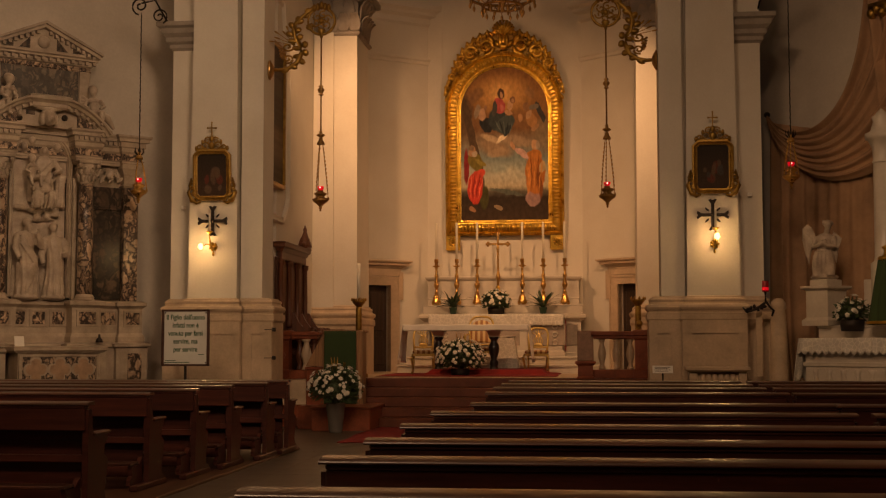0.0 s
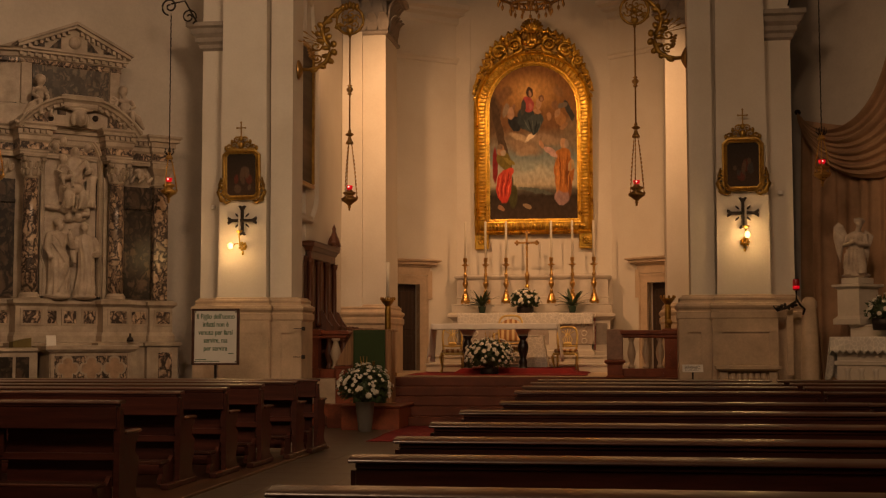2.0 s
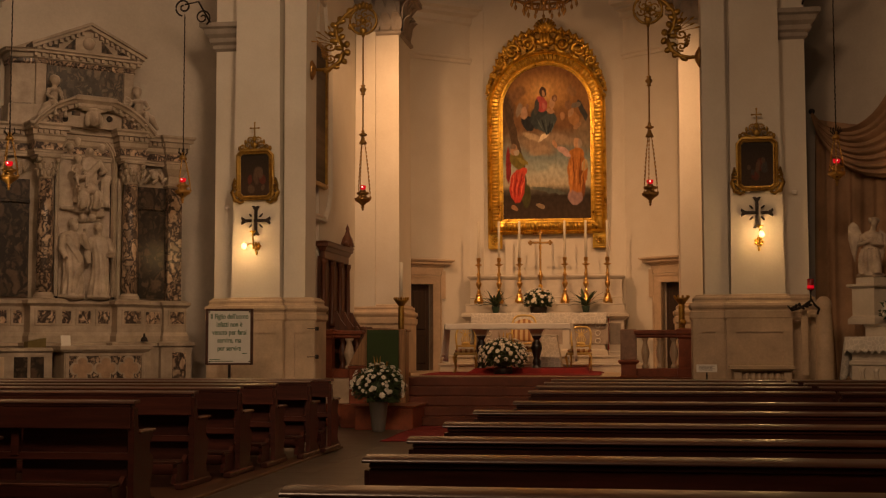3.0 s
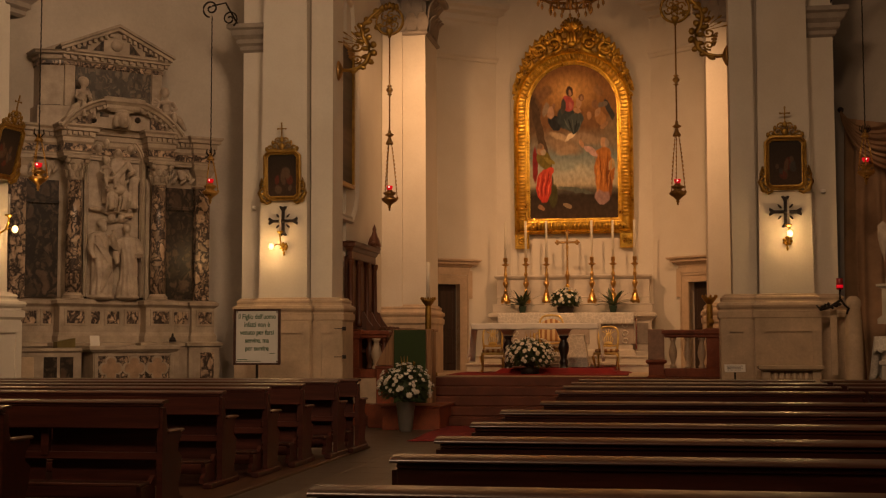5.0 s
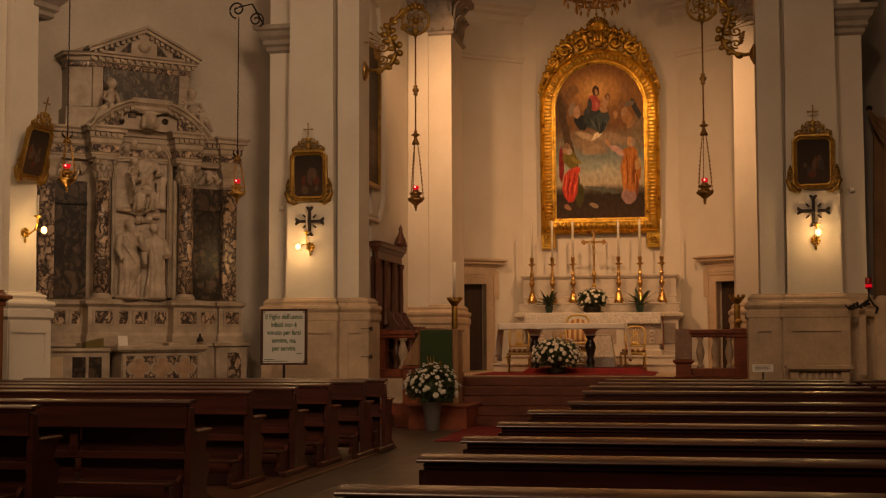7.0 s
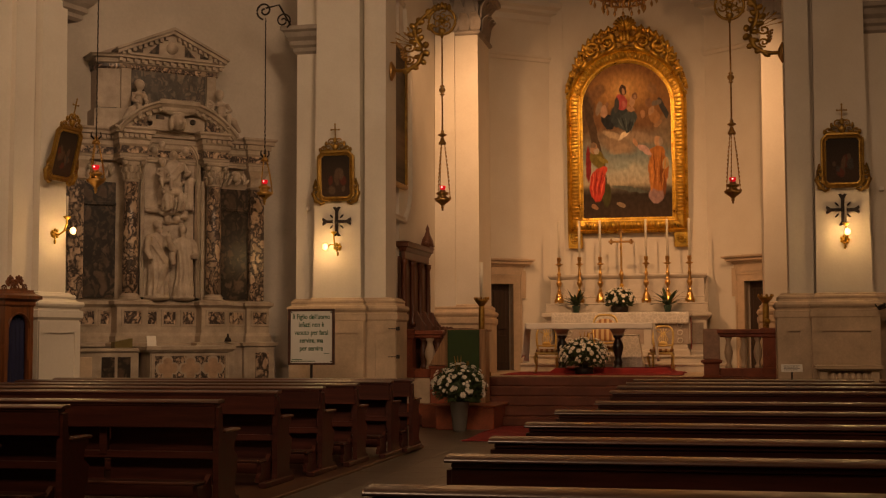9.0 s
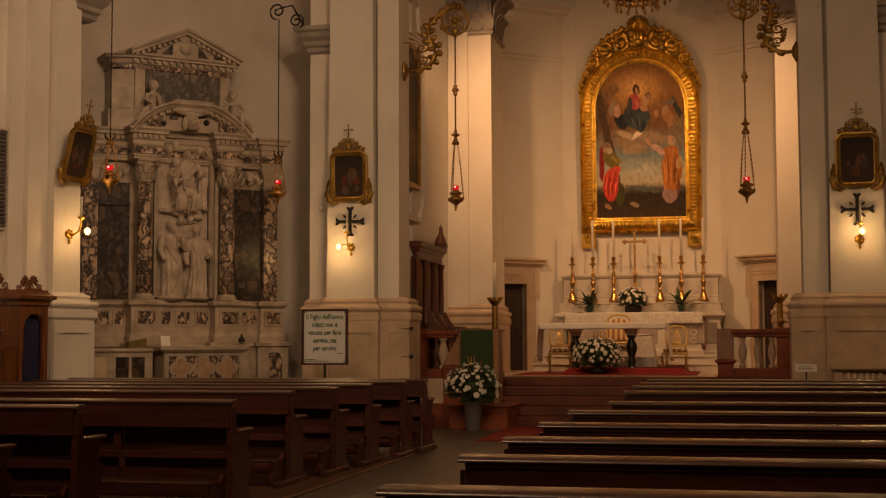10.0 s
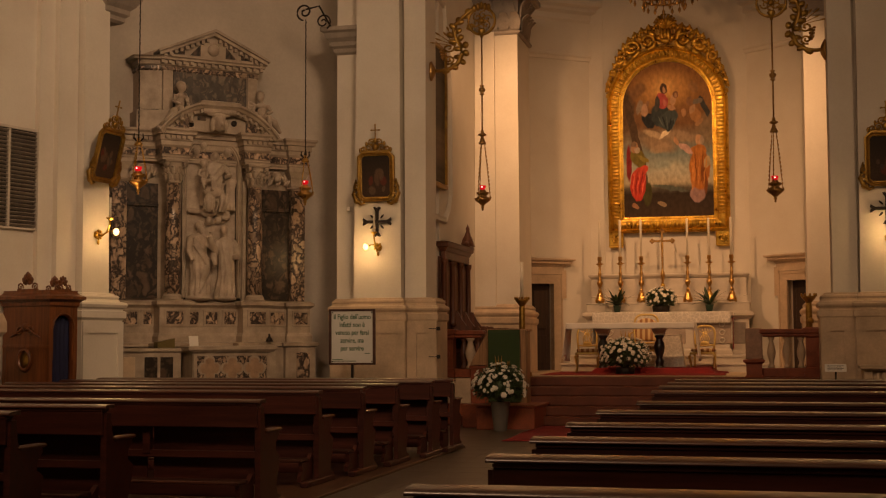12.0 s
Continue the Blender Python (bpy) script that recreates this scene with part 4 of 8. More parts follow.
# ---- high altar ----
def high_altar():
    ob = thing("high_altar", "white marble high altar with stepped shelves", "altar", pose(AX, 27.6, 0))
    c = 0.0
    def slab(n, x, y0, y1, prof, mat_=MARBLE):
        return part(n, B().stack([(-x, y0), (x, y0), (x, y1), (-x, y1)], prof), mat_, ob)
    slab("altar_step", 2.05, -1.15, 0.9, [(0, 0.8), (0, 0.93), (0.03, 0.94), (0.03, 0.97), (0, 0.975)])
    slab("altar_step", 1.9, -0.85, 0.9, [(0, 0.97), (0, 1.09), (0.03, 1.10), (0.03, 1.13), (0, 1.135)])
    slab("table_block", 1.28, -0.42, 0.3, [(0.05, 1.13), (0.05, 1.22), (0.0, 1.26), (0.0, 1.88), (0.06, 1.92), (0.08, 1.93), (0.08, 1.99), (0, 2.0)])
    slab("side_block", 1.66, -0.02, 0.9, [(0.03, 1.13), (0.03, 1.2), (0, 1.22), (0, 1.86), (0.04, 1.9), (0.1, 1.94), (0.1, 1.99), (0.06, 2.02), (0.0, 2.03)])
    slab("lower_shelf", 1.68, 0.08, 0.9, [(0, 2.02), (0, 2.19), (0.015, 2.195), (0.015, 2.215), (0, 2.22)])
    slab("upper_shelf", 1.62, 0.42, 0.9, [(0, 2.21), (0, 2.34), (0.01, 2.36), (0, 2.38), (0, 2.74), (0.03, 2.76), (0.06, 2.80), (0.06, 2.83), (0, 2.84)])
    for x in (-0.95, 0.0, 0.95):
        part("front_panel", B().box(x - 0.4, x + 0.4, -0.44, -0.42, 1.36, 1.82, 0.006), mat("altar_inlay", (0.42, 0.34, 0.27), 0.35, var=0.15, scale=5), ob)
    for sx in (-1, 1):
        part("side_panel", B().box(sx * 1.48 - 0.12, sx * 1.48 + 0.12, -0.04, -0.02, 1.36, 1.8, 0.006), mat("altar_inlay_grey", (0.33, 0.28, 0.23), 0.35, var=0.15, scale=5), ob)
        b = B()
        for k in range(3):
            b.tube([(sx * 1.13 + q[0], -0.45, q[2]) for q in spiral((0, 0, 1.42 + 0.16 * k), 0.06, 1, 0, 14, 0, 1, 0.7)], 0.012, 5)
        part("carved_panel", b, MARBLE, ob)
    return ob


high_altar()


def lace_cloth():
    """A lace frontal cloth over the altar table, with a scalloped hem."""
    ob = thing("altar_cloth", "white lace altar cloth with a scalloped hem", "cloth", pose(AX - 0.09, 27.6, 0))
    def fn(u, v):
        x = -1.4 + 2.8 * u
        hem = 0.30 + 0.018 * abs(math.sin(u * math.pi * 24))
        if v < 0.4:
            return Vector((x, 0.06 - 0.58 * v / 0.4, 2.012))
        t = (v - 0.4) / 0.6
        return Vector((x, -0.525 - 0.012 * math.sin(u * 60) * t - 0.01 * t, 2.005 - hem * t * 0.75))
    part("cloth", B().sheet(140, 10, fn, thick=0.004), LACE, ob)
    for sx in (-1, 1):
        def fs(u, v, sx=sx):
            return Vector((sx * (1.41 + 0.012 * math.sin(u * 20) * v), -0.5 + 0.5 * u, 2.01 - 0.62 * v))
        part("side_fall", B().sheet(16, 6, fs, thick=0.004), LACE, ob)
    part("red_lining", B().box(1.43, 1.445, -0.4, -0.1, 1.25, 1.9, 0.003), RED_CARPET, ob, "strip of red cloth")
    return ob


def lace_material(name, scale):
    m = mat(name, (0.74, 0.69, 0.61), 0.9, var=0.1, scale=5, fine=120, bump=0.1)
    n, l = m.node_tree.nodes, m.node_tree.links
    p = n["Principled BSDF"]
    src = p.inputs["Base Color"].links[0].from_socket
    tc = n.new("ShaderNodeTexCoord")
    vo = n.new("ShaderNodeTexVoronoi")
    vo.feature = "DISTANCE_TO_EDGE"
    vo.inputs["Scale"].default_value = scale
    l.new(tc.outputs["Object"], vo.inputs["Vector"])
    r = n.new("ShaderNodeMapRange")
    r.inputs["From Max"].default_value = 0.12
    r.inputs["To Min"].default_value, r.inputs["To Max"].default_value = 1.06, 0.82
    l.new(vo.outputs["Distance"], r.inputs["Value"])
    mx = n.new("ShaderNodeMix")
    mx.data_type, mx.blend_type = "RGBA", "MULTIPLY"
    mx.inputs[0].default_value = 1
    l.new(src, mx.inputs[6])
    l.new(r.outputs["Result"], mx.inputs[7])
    l.new(mx.outputs[2], p.inputs["Base Color"])
    return m


LACE = lace_material("lace", 14)
lace_cloth()


def candlestick():
    ob = thing("altar_candlestick", "tall polished brass altar candlestick with a white candle", "candlestick", group="altar candlesticks")
    b = B()
    for k in range(3):
        a = math.radians(90 + 120 * k)
        b.ball((0.075 * math.cos(a), 0.075 * math.sin(a), 0.025), (0.03, 0.03, 0.025), 8, 5)
    b.lathe([(0.095, 0.03), (0.105, 0.05), (0.10, 0.08), (0.075, 0.12), (0.07, 0.17), (0.05, 0.22), (0.028, 0.25)], seg=14)
    part("foot", b, BRASS, ob)
    prof = [(0.026, 0.24), (0.046, 0.27), (0.026, 0.30), (0.022, 0.33), (0.045, 0.38), (0.062, 0.43), (0.055, 0.46), (0.03, 0.48), (0.05, 0.50), (0.024, 0.53), (0.028, 0.58), (0.042, 0.62), (0.036, 0.65), (0.022, 0.68), (0.03, 0.73), (0.022, 0.77), (0.038, 0.79), (0.018, 0.81)]
    part("stem", B().lathe(prof, seg=14), BRASS, ob)
    part("drip_pan", B().lathe([(0.02, 0.80), (0.05, 0.815), (0.088, 0.84), (0.083, 0.846), (0.02, 0.83)], seg=14), BRASS, ob)
    part("socket", B().lathe([(0.022, 0.83), (0.042, 0.86), (0.026, 0.89), (0.044, 0.91), (0.044, 0.975), (0.048, 0.985), (0.026, 0.985)], seg=12), BRASS, ob)
    part("candle", B().lathe([(0.025, 0.985), (0.025, 1.74), (0.024, 1.765), (0.006, 1.77)], seg=12), WAX, ob, "plain white wax candle")
    return ob


cs = candlestick()
cs.matrix_basis = pose(-3.44, 27.85, 2.22)
for i, x in enumerate((-3.0, -2.562, -1.595, -1.15, -0.695)):
    copy_thing(cs, pose(x, 27.85 + (0.01 if i % 2 else -0.01), 2.22, 0, 0, 37 * i))


def altar_cross():
    ob = thing("altar_cross", "brass standing altar cross on a turned foot", "cross", pose(-2.113, 27.85, 2.22))
    part("foot", B().lathe([(0.12, 0.0), (0.13, 0.03), (0.09, 0.10), (0.10, 0.16), (0.13, 0.2), (0.06, 0.27), (0.035, 0.34), (0.05, 0.38), (0.02, 0.42)], seg=14), GOLD, ob)
    part("stem", B().lathe([(0.02, 0.4), (0.03, 0.5), (0.04, 0.56), (0.05, 0.61), (0.03, 0.68), (0.02, 0.72)], seg=12), BRASS, ob)
    b = B().box(-0.022, 0.022, -0.015, 0.015, 0.7, 1.50, 0.005).box(-0.2, 0.2, -0.015, 0.015, 1.28, 1.325, 0.005)
    for x, z in ((-0.21, 1.303), (0.21, 1.303), (0, 1.51)):
        for dx, dz in ((-0.03, 0), (0.03, 0), (0, 0.03), (0, -0.03)):
            b.ball((x + dx, 0, z + dz), (0.03, 0.014, 0.03), 8, 5)
    part("cross", b, BRONZE, ob)
    part("cast_ornament", voxel_blob([((0, -0.03, 1.2), (0.03, 0.02, 0.09)), ((0, -0.03, 1.32), (0.02, 0.02, 0.025)), ((0.08, -0.03, 1.29), (0.08, 0.012, 0.012)), ((-0.08, -0.03, 1.29), (0.08, 0.012, 0.012)), ((0, -0.03, 1.05), (0.02, 0.015, 0.1))]), BRASS, ob)
    return ob


def voxel_blob(parts):
    b = B()
    for c, r in parts:
        b.ball(c, r, 10, 6)
    return b


altar_cross()


# ---- framed stations on the piers, crosses and lamps ----
def station(m, seed, label):
    """A small gilded, crested picture, leaning a little off the wall; local room side at -y."""
    ob = thing("framed_picture", label, "painting", m, group="small gilded pictures")
    w, h = 0.285, 0.40
    rnd = random.Random(seed)
    can = Paint("station_canvas", -w, w, -h, h, (0.05, 0.03, 0.02), (0.022, 0.016, 0.012))
    for k in range(9):
        can.blob(rnd.uniform(0.15, 0.85), rnd.uniform(0.15, 0.6), rnd.uniform(0.05, 0.14), rnd.uniform(0.06, 0.16), rnd.uniform(-40, 40),
                 rnd.choice(((0.11, 0.028, 0.018), (0.09, 0.055, 0.035), (0.05, 0.045, 0.04), (0.10, 0.065, 0.04))), 0.5, 0.8)
    part("canvas", B().box(-w, w, -0.02, 0.0, -h, h), can.done(0.55), ob, "dark varnished oil painting")
    prof = [(-0.005, 0.015), (-0.005, 0.045), (0.015, 0.05), (0.03, 0.035), (0.06, 0.055), (0.085, 0.05), (0.09, 0.0)]
    ch = 0.05
    pts = [(-w + ch, -h), (w - ch, -h), (w, -h + ch), (w, h - ch), (w - ch, h), (-w + ch, h), (-w, h - ch), (-w, -h + ch)]
    outs = [(-0.4, -1), (0.4, -1), (1, -0.4), (1, 0.4), (0.4, 1), (-0.4, 1), (-1, 0.4), (-1, -0.4)]
    part("moulding", B().run([((x, 0, z), (o[0], 0, o[1]), (0, -1, 0)) for (x, z), o in zip(pts, outs)], prof, closed=True), GOLD_DIM, ob)
    fill = B()
    for sx in (-1, 1):
        for sz in (-1, 1):
            fill.prism([(sx * w, sz * (h - ch)), (sx * w, sz * h), (sx * (w - ch), sz * h)], -0.04, -0.005)
    part("corner_fillet", fill, GOLD_DIM, ob)
    b = B()
    for sx in (-1, 1):
        for c, r, a in (((0.13, 0.56), 0.08, 200), ((0.24, 0.53), 0.055, 230), ((0.08, 0.66), 0.07, 180)):
            b.tube([(sx * (c[0] + q[0]), -0.03 + q[1], c[1] + q[2]) for q in spiral((0, 0, 0), r, 1.5, a, 18, 0.02, -1)], [0.02 * (1 - 0.5 * i / 18) for i in range(19)], 6)
        b.ball((sx * 0.3, -0.03, 0.51), (0.035, 0.025, 0.05), 7, 5)
        b.ball((sx * 0.18, -0.03, 0.63), (0.03, 0.025, 0.05), 7, 5)
    b.ball((0, -0.04, 0.56), (0.06, 0.035, 0.075), 8, 6)
    b.ball((0, -0.04, 0.69), (0.045, 0.03, 0.06), 8, 6)
    b.box(-0.28, 0.28, -0.05, 0.0, 0.475, 0.51, 0.01)
    part("crest", b, GOLD_DIM, ob, "pierced gilded scroll crest")
    for sx in (-1, 1):
        b = B()
        for cz, r, a, fl in ((-0.18, 0.07, 90, 1), (-0.32, 0.085, 250, -1), (-0.45, 0.08, 100, 1)):
            b.tube([(sx * (0.39 + q[0]), -0.03 + q[1], cz + q[2]) for q in spiral((0, 0, 0), r, 1.3, a, 18, 0.02, fl)], [0.026 * (1 - 0.5 * i / 18) for i in range(19)], 6)
        b.tube([(sx * 0.40, -0.03, -0.05), (sx * 0.43, -0.03, -0.2), (sx * 0.46, -0.03, -0.33), (sx * 0.40, -0.03, -0.46), (sx * 0.3, -0.03, -0.53), (sx * 0.22, -0.03, -0.5)], [0.015, 0.035, 0.04, 0.04, 0.035, 0.02], 7)
        part("side_scroll", b, GOLD_DIM, ob, "gilded scroll ornament")
    b = B().box(-0.011, 0.011, -0.03, -0.01, 0.72, 1.0, 0.003).box(-0.075, 0.075, -0.03, -0.01, 0.885, 0.907, 0.003)
    for x, z in ((-0.08, 0.896), (0.08, 0.896), (0, 1.0)):
        b.ball((x, -0.02, z), (0.02, 0.012, 0.02), 7, 5)
    part("cross", b, GOLD_DIM, ob)
    return ob


station(pose(-6.18, 20.46, 4.13, 3) @ Matrix.Scale(0.85, 4), 3, "small dark painting in a crested gilded frame")
station(pose(1.787, 20.46, 4.13, 3) @ Matrix.Scale(0.85, 4), 5, "small dark painting in a crested gilded frame")
station(WL @ pose(-0.03, -0.17, 4.10, 14, 0, 8) @ Matrix.Scale(0.80, 4), 8, "small dark painting in a crested gilded frame, leaning forward")


def wall_cross(m):
    ob = thing("consecration_cross", "dark iron consecration cross with flared arms on plaster", "cross", m, group="consecration crosses")
    for k in range(4):
        r = Matrix.Rotation(k * math.pi / 2, 4, "Y")
        b = B().box(-0.024, 0.024, -0.035, 0.0, 0.03, 0.2, 0.005, m=r)
        b.prism([(-0.024, 0.17), (-0.065, 0.235), (-0.03, 0.245), (0, 0.225), (0.03, 0.245), (0.065, 0.235), (0.024, 0.17)], -0.034, -0.002, m=r)
        b.ball(r @ Vector((0.085, -0.02, 0.085)), (0.045, 0.012, 0.016), 7, 5, Matrix.Rotation(k * math.pi / 2 - math.pi / 4, 4, "Y"))
        part("arm", b, IRON, ob)
    part("boss", B().ball((0, -0.03, 0), (0.04, 0.03, 0.04), 10, 6), IRON, ob)
    return ob


def sconce(m, bulb):
    """A gilt candle bracket with one small lit bulb at its side."""
    ob = thing("wall_sconce", "gilt wall bracket with a white candle and one lit bulb", "lamp", m, group="wall sconces")
    b = B().lathe([(0.0, -0.05), (0.05, -0.04), (0.06, 0.0), (0.04, 0.03), (0.0, 0.04)], m=Matrix.Rotation(math.pi / 2, 4, "X"), seg=10)
    for k in range(7):
        a = k * 2 * math.pi / 7
        b.ball((0.055 * math.cos(a), -0.04, 0.055 * math.sin(a)), (0.022, 0.02, 0.022), 6, 4)
    b.ball((0, -0.03, -0.11), (0.02, 0.02, 0.04), 6, 4)
    part("backplate", b, GOLD, ob)
    part("arm", B().tube([(0, -0.03, 0), (0, -0.10, -0.02), (0, -0.20, 0.03), (0, -0.25, 0.14), (0, -0.25, 0.2)], [0.016, 0.014, 0.014, 0.012, 0.014], 8), GOLD, ob)
    part("dish", B().lathe([(0.012, 0.19), (0.05, 0.22), (0.055, 0.235), (0.02, 0.23)], (0, -0.25, 0), 12), GOLD, ob)
    part("candle", B().lathe([(0.016, 0.23), (0.016, 0.52), (0.004, 0.525)], (0, -0.25, 0), 10), WAX, ob, "thin white candle")
    bulb = Vector(bulb)
    part("bulb_arm", B().tube([(0, -0.2, 0.03), Vector((0, -0.2, 0.0)).lerp(bulb, 0.5) + Vector((0, 0, 0.03)), bulb + Vector((0, 0, -0.04))], 0.009, 6), GOLD, ob)
    part("bulb", B().ball(bulb, (0.044, 0.044, 0.052), 12, 8), BULB, ob, "small lit bulb")
    return ob


SCONCE_W = 27.0
for x, z, bulb in ((-6.17, 2.965, (-0.14, -0.26, -0.01)), (1.775, 2.935, (0.02, -0.26, 0.10))):
    wall_cross(pose(x, 20.49, 3.385))
    sconce(pose(x + 0.02, 20.49, z), bulb)
    point("sconce_light", (x + 0.02 + bulb[0], 20.49 + bulb[1], z + bulb[2]), SCONCE_W, (1.0, 0.57, 0.22), 0.055)
sconce(WL @ pose(-0.03, 0.0, 2.97), (0.04, -0.33, 0.03))
point("sconce_light", WL @ Vector((0.01, -0.33, 3.0)), SCONCE_W, (1.0, 0.57, 0.22), 0.055)


# ---- hanging lamps ----
def lamp_bowl(ob, z, s, mat_):
    """A ruby sanctuary lamp hung by three chains; z is the height of the bowl's foot."""
    part("bowl", B().lathe([(0.0, 0.0), (0.02, 0.01), (0.012, 0.035), (0.03, 0.055), (0.02, 0.08), (0.06, 0.12), (0.125, 0.165), (0.14, 0.20), (0.085, 0.225), (0.06, 0.25), (0.10, 0.275), (0.105, 0.30), (0.05, 0.32), (0.048, 0.345), (0.0, 0.345)], (0, 0, z), 14, m=None), mat_, ob)
    part("ruby_glass", B().lathe([(0.03, 0.345), (0.044, 0.36), (0.052, 0.385), (0.054, 0.412), (0.047, 0.414), (0.0, 0.395)], (0, 0, z), 14), GLASS_RED, ob, "lit ruby glass")
    part("flame", B().ball((0, -0.044, z + 0.39), (0.017, 0.012, 0.016), 8, 6), FLAME, ob, "small bright flame")
    for k in range(3):
        a = math.radians(20 + 120 * k)
        part("lug", B().ball((0.125 * math.cos(a), 0.125 * math.sin(a), z + 0.21), (0.022, 0.022, 0.03), 7, 5), mat_, ob)
        b = B()
        n = 14
        for i in range(n):
            t = i / (n - 1)
            r = 0.125 * (1 - t) + 0.035 * t + 0.012 * math.sin(math.pi * t)
            b.ball((r * math.cos(a), r * math.sin(a), z + 0.23 + t * (s - 0.23)), (0.011, 0.011, 0.026), 6, 4)
        b.tube([(0.125 * math.cos(a), 0.125 * math.sin(a), z + 0.22), (0.035 * math.cos(a), 0.035 * math.sin(a), z + s)], 0.005, 5)
        part("chain", b, mat_, ob)
    part("crown", B().lathe([(0.02, 0.12), (0.03, 0.10), (0.035, 0.07), (0.06, 0.03), (0.065, 0.0), (0.0, 0.0)], (0, 0, z + s), 12), mat_, ob)


def choir_lamp(m, sx, reach):
    """A gilt scroll arm from the pier with an openwork ring, a rod and a ruby lamp; local origin under the lamp."""
    ob = thing("sanctuary_lamp", "bronze-gilt hanging sanctuary lamp with lit ruby glass on a scrolled arm", "lamp", m, group="sanctuary lamps")
    lamp_bowl(ob, 3.56, 1.10, BRONZE)
    part("collar", B().lathe([(0.014, 0.0), (0.07, 0.03), (0.07, 0.045), (0.02, 0.07), (0.03, 0.09), (0.014, 0.12)], (0, 0, 4.78), 12), BRONZE, ob)
    part("rod", B().lathe([(0.013, 4.8), (0.013, 6.45)], seg=8), BRONZE, ob)
    part("knob", B().lathe([(0.013, 0.0), (0.045, 0.02), (0.02, 0.04), (0.055, 0.08), (0.055, 0.11), (0.02, 0.14), (0.045, 0.16), (0.013, 0.18)], (0, 0, 5.47), 12), BRONZE, ob)
    b = B()
    ring = [(0.225 * math.cos(t), 0, 6.72 + 0.225 * math.sin(t)) for t in [i * 2 * math.pi / 28 for i in range(28)]]
    b.tube(ring, 0.024, 7, True)
    for k in range(6):
        a = k * math.pi / 3 + 0.3
        b.tube([(0.1 * math.cos(a) + q[0], q[1], 6.72 + 0.1 * math.sin(a) + q[2]) for q in spiral((0, 0, 0), 0.075, 1.2, 60 * k, 14)], 0.014, 5)
        b.ball((0.22 * math.cos(a), 0, 6.72 + 0.22 * math.sin(a)), (0.03, 0.03, 0.03), 6, 4)
    b.ball((0, 0, 6.72), (0.05, 0.05, 0.05), 8, 6)
    b.lathe([(0.0, -0.14), (0.02, -0.12), (0.035, -0.06), (0.07, 0.0), (0.05, 0.03)], (0, 0, 6.56), 10)
    for k in range(5):
        b.ball((0.1 * (k - 2) * 0.6, 0, 6.98 - 0.02 * abs(k - 2)), (0.04, 0.05, 0.07), 7, 5)
    part("openwork_ring", b, GOLD_DIM, ob)
    b = B()
    arm = [(-0.64, 5.93), (-0.52, 5.92), (-0.40, 5.95), (-0.30, 6.04), (-0.25, 6.18), (-0.26, 6.32), (-0.32, 6.44), (-0.35, 6.56), (-0.32, 6.70), (-0.24, 6.80), (-0.12, 6.93), (0.0, 6.97)]
    b.tube([(sx * x, 0, z) for x, z in arm], [0.03, 0.03, 0.032, 0.034, 0.034, 0.03, 0.03, 0.032, 0.03, 0.028, 0.026, 0.03], 8)
    for k in range(9):
        x, z = arm[min(len(arm) - 1, 2 + k)]
        for s2 in (-1, 1):
            b.ball((sx * (x + 0.05 * s2), 0.02 * (k % 2), z - 0.01 + 0.03 * s2), (0.065, 0.03, 0.045), 7, 4, Matrix.Rotation(sx * (0.7 * s2 + 0.3 * k), 4, "Y"))
    long = Matrix.Scale(reach, 4, (1, 0, 0))
    part("arm", b, GOLD_DIM, ob, m=long)
    b = B()
    for c, r, a, f in (((-0.42, 6.10), 0.075, 250, 1), ((-0.42, 6.30), 0.09, 90, -1), ((-0.14, 6.62), 0.06, 0, 1)):
        b.tube([(sx * (c[0] + q[0]), q[1], c[1] + q[2]) for q in spiral((0, 0, 0), r, 1.5, a, 18, 0, f)], 0.016, 6)
    for k in range(6):
        a = math.radians(95 + 14 * k)
        r = 0.26 + 0.05 * (k % 2)
        p0, p1 = Vector((-0.33, 0, 6.33)), Vector((-0.33 + r * math.cos(a), 0.03 * (k % 3 - 1), 6.33 + r * math.sin(a)))
        b.tube([(sx * p.x, p.y, p.z) for p in (p0, p0.lerp(p1, 0.6), p1)], [0.006, 0.006, 0.005], 5)
        b.ball((sx * p1.x, p1.y, p1.z), (0.014, 0.014, 0.045), 6, 4, Matrix.Rotation(sx * (math.pi / 2 - a), 4, "Y"))
    part("leaf_spray", b, GOLD_DIM, ob, m=long)
    b = B()
    for k in range(12):
        b.ball((sx * (-0.49 + 0.03 * (k % 3 - 1) * (1 - k / 14)), 0.02 * ((k * 7) % 3 - 1), 6.28 - 0.022 * (k // 1) * 0.7), (0.022, 0.022, 0.022), 6, 4)
    part("grape_bunch", b, BRONZE, ob, m=long)
    part("wall_plate", B().lathe([(0.0, 0.0), (0.16, 0.0), (0.17, 0.02), (0.12, 0.05), (0.06, 0.08), (0.0, 0.09)], m=Matrix.Translation((-sx * 0.655 * reach, 0, 5.92)) @ Matrix.Rotation(sx * math.pi / 2, 4, "Y") @ Matrix.Scale(0.6, 4, (0, 1, 0)), seg=14), BRONZE, ob)
    return ob


choir_lamp(pose(-4.49, 20.9, 0), 1, 1.34)
choir_lamp(pose(0.165, 20.9, 0.0), -1, 1.24)


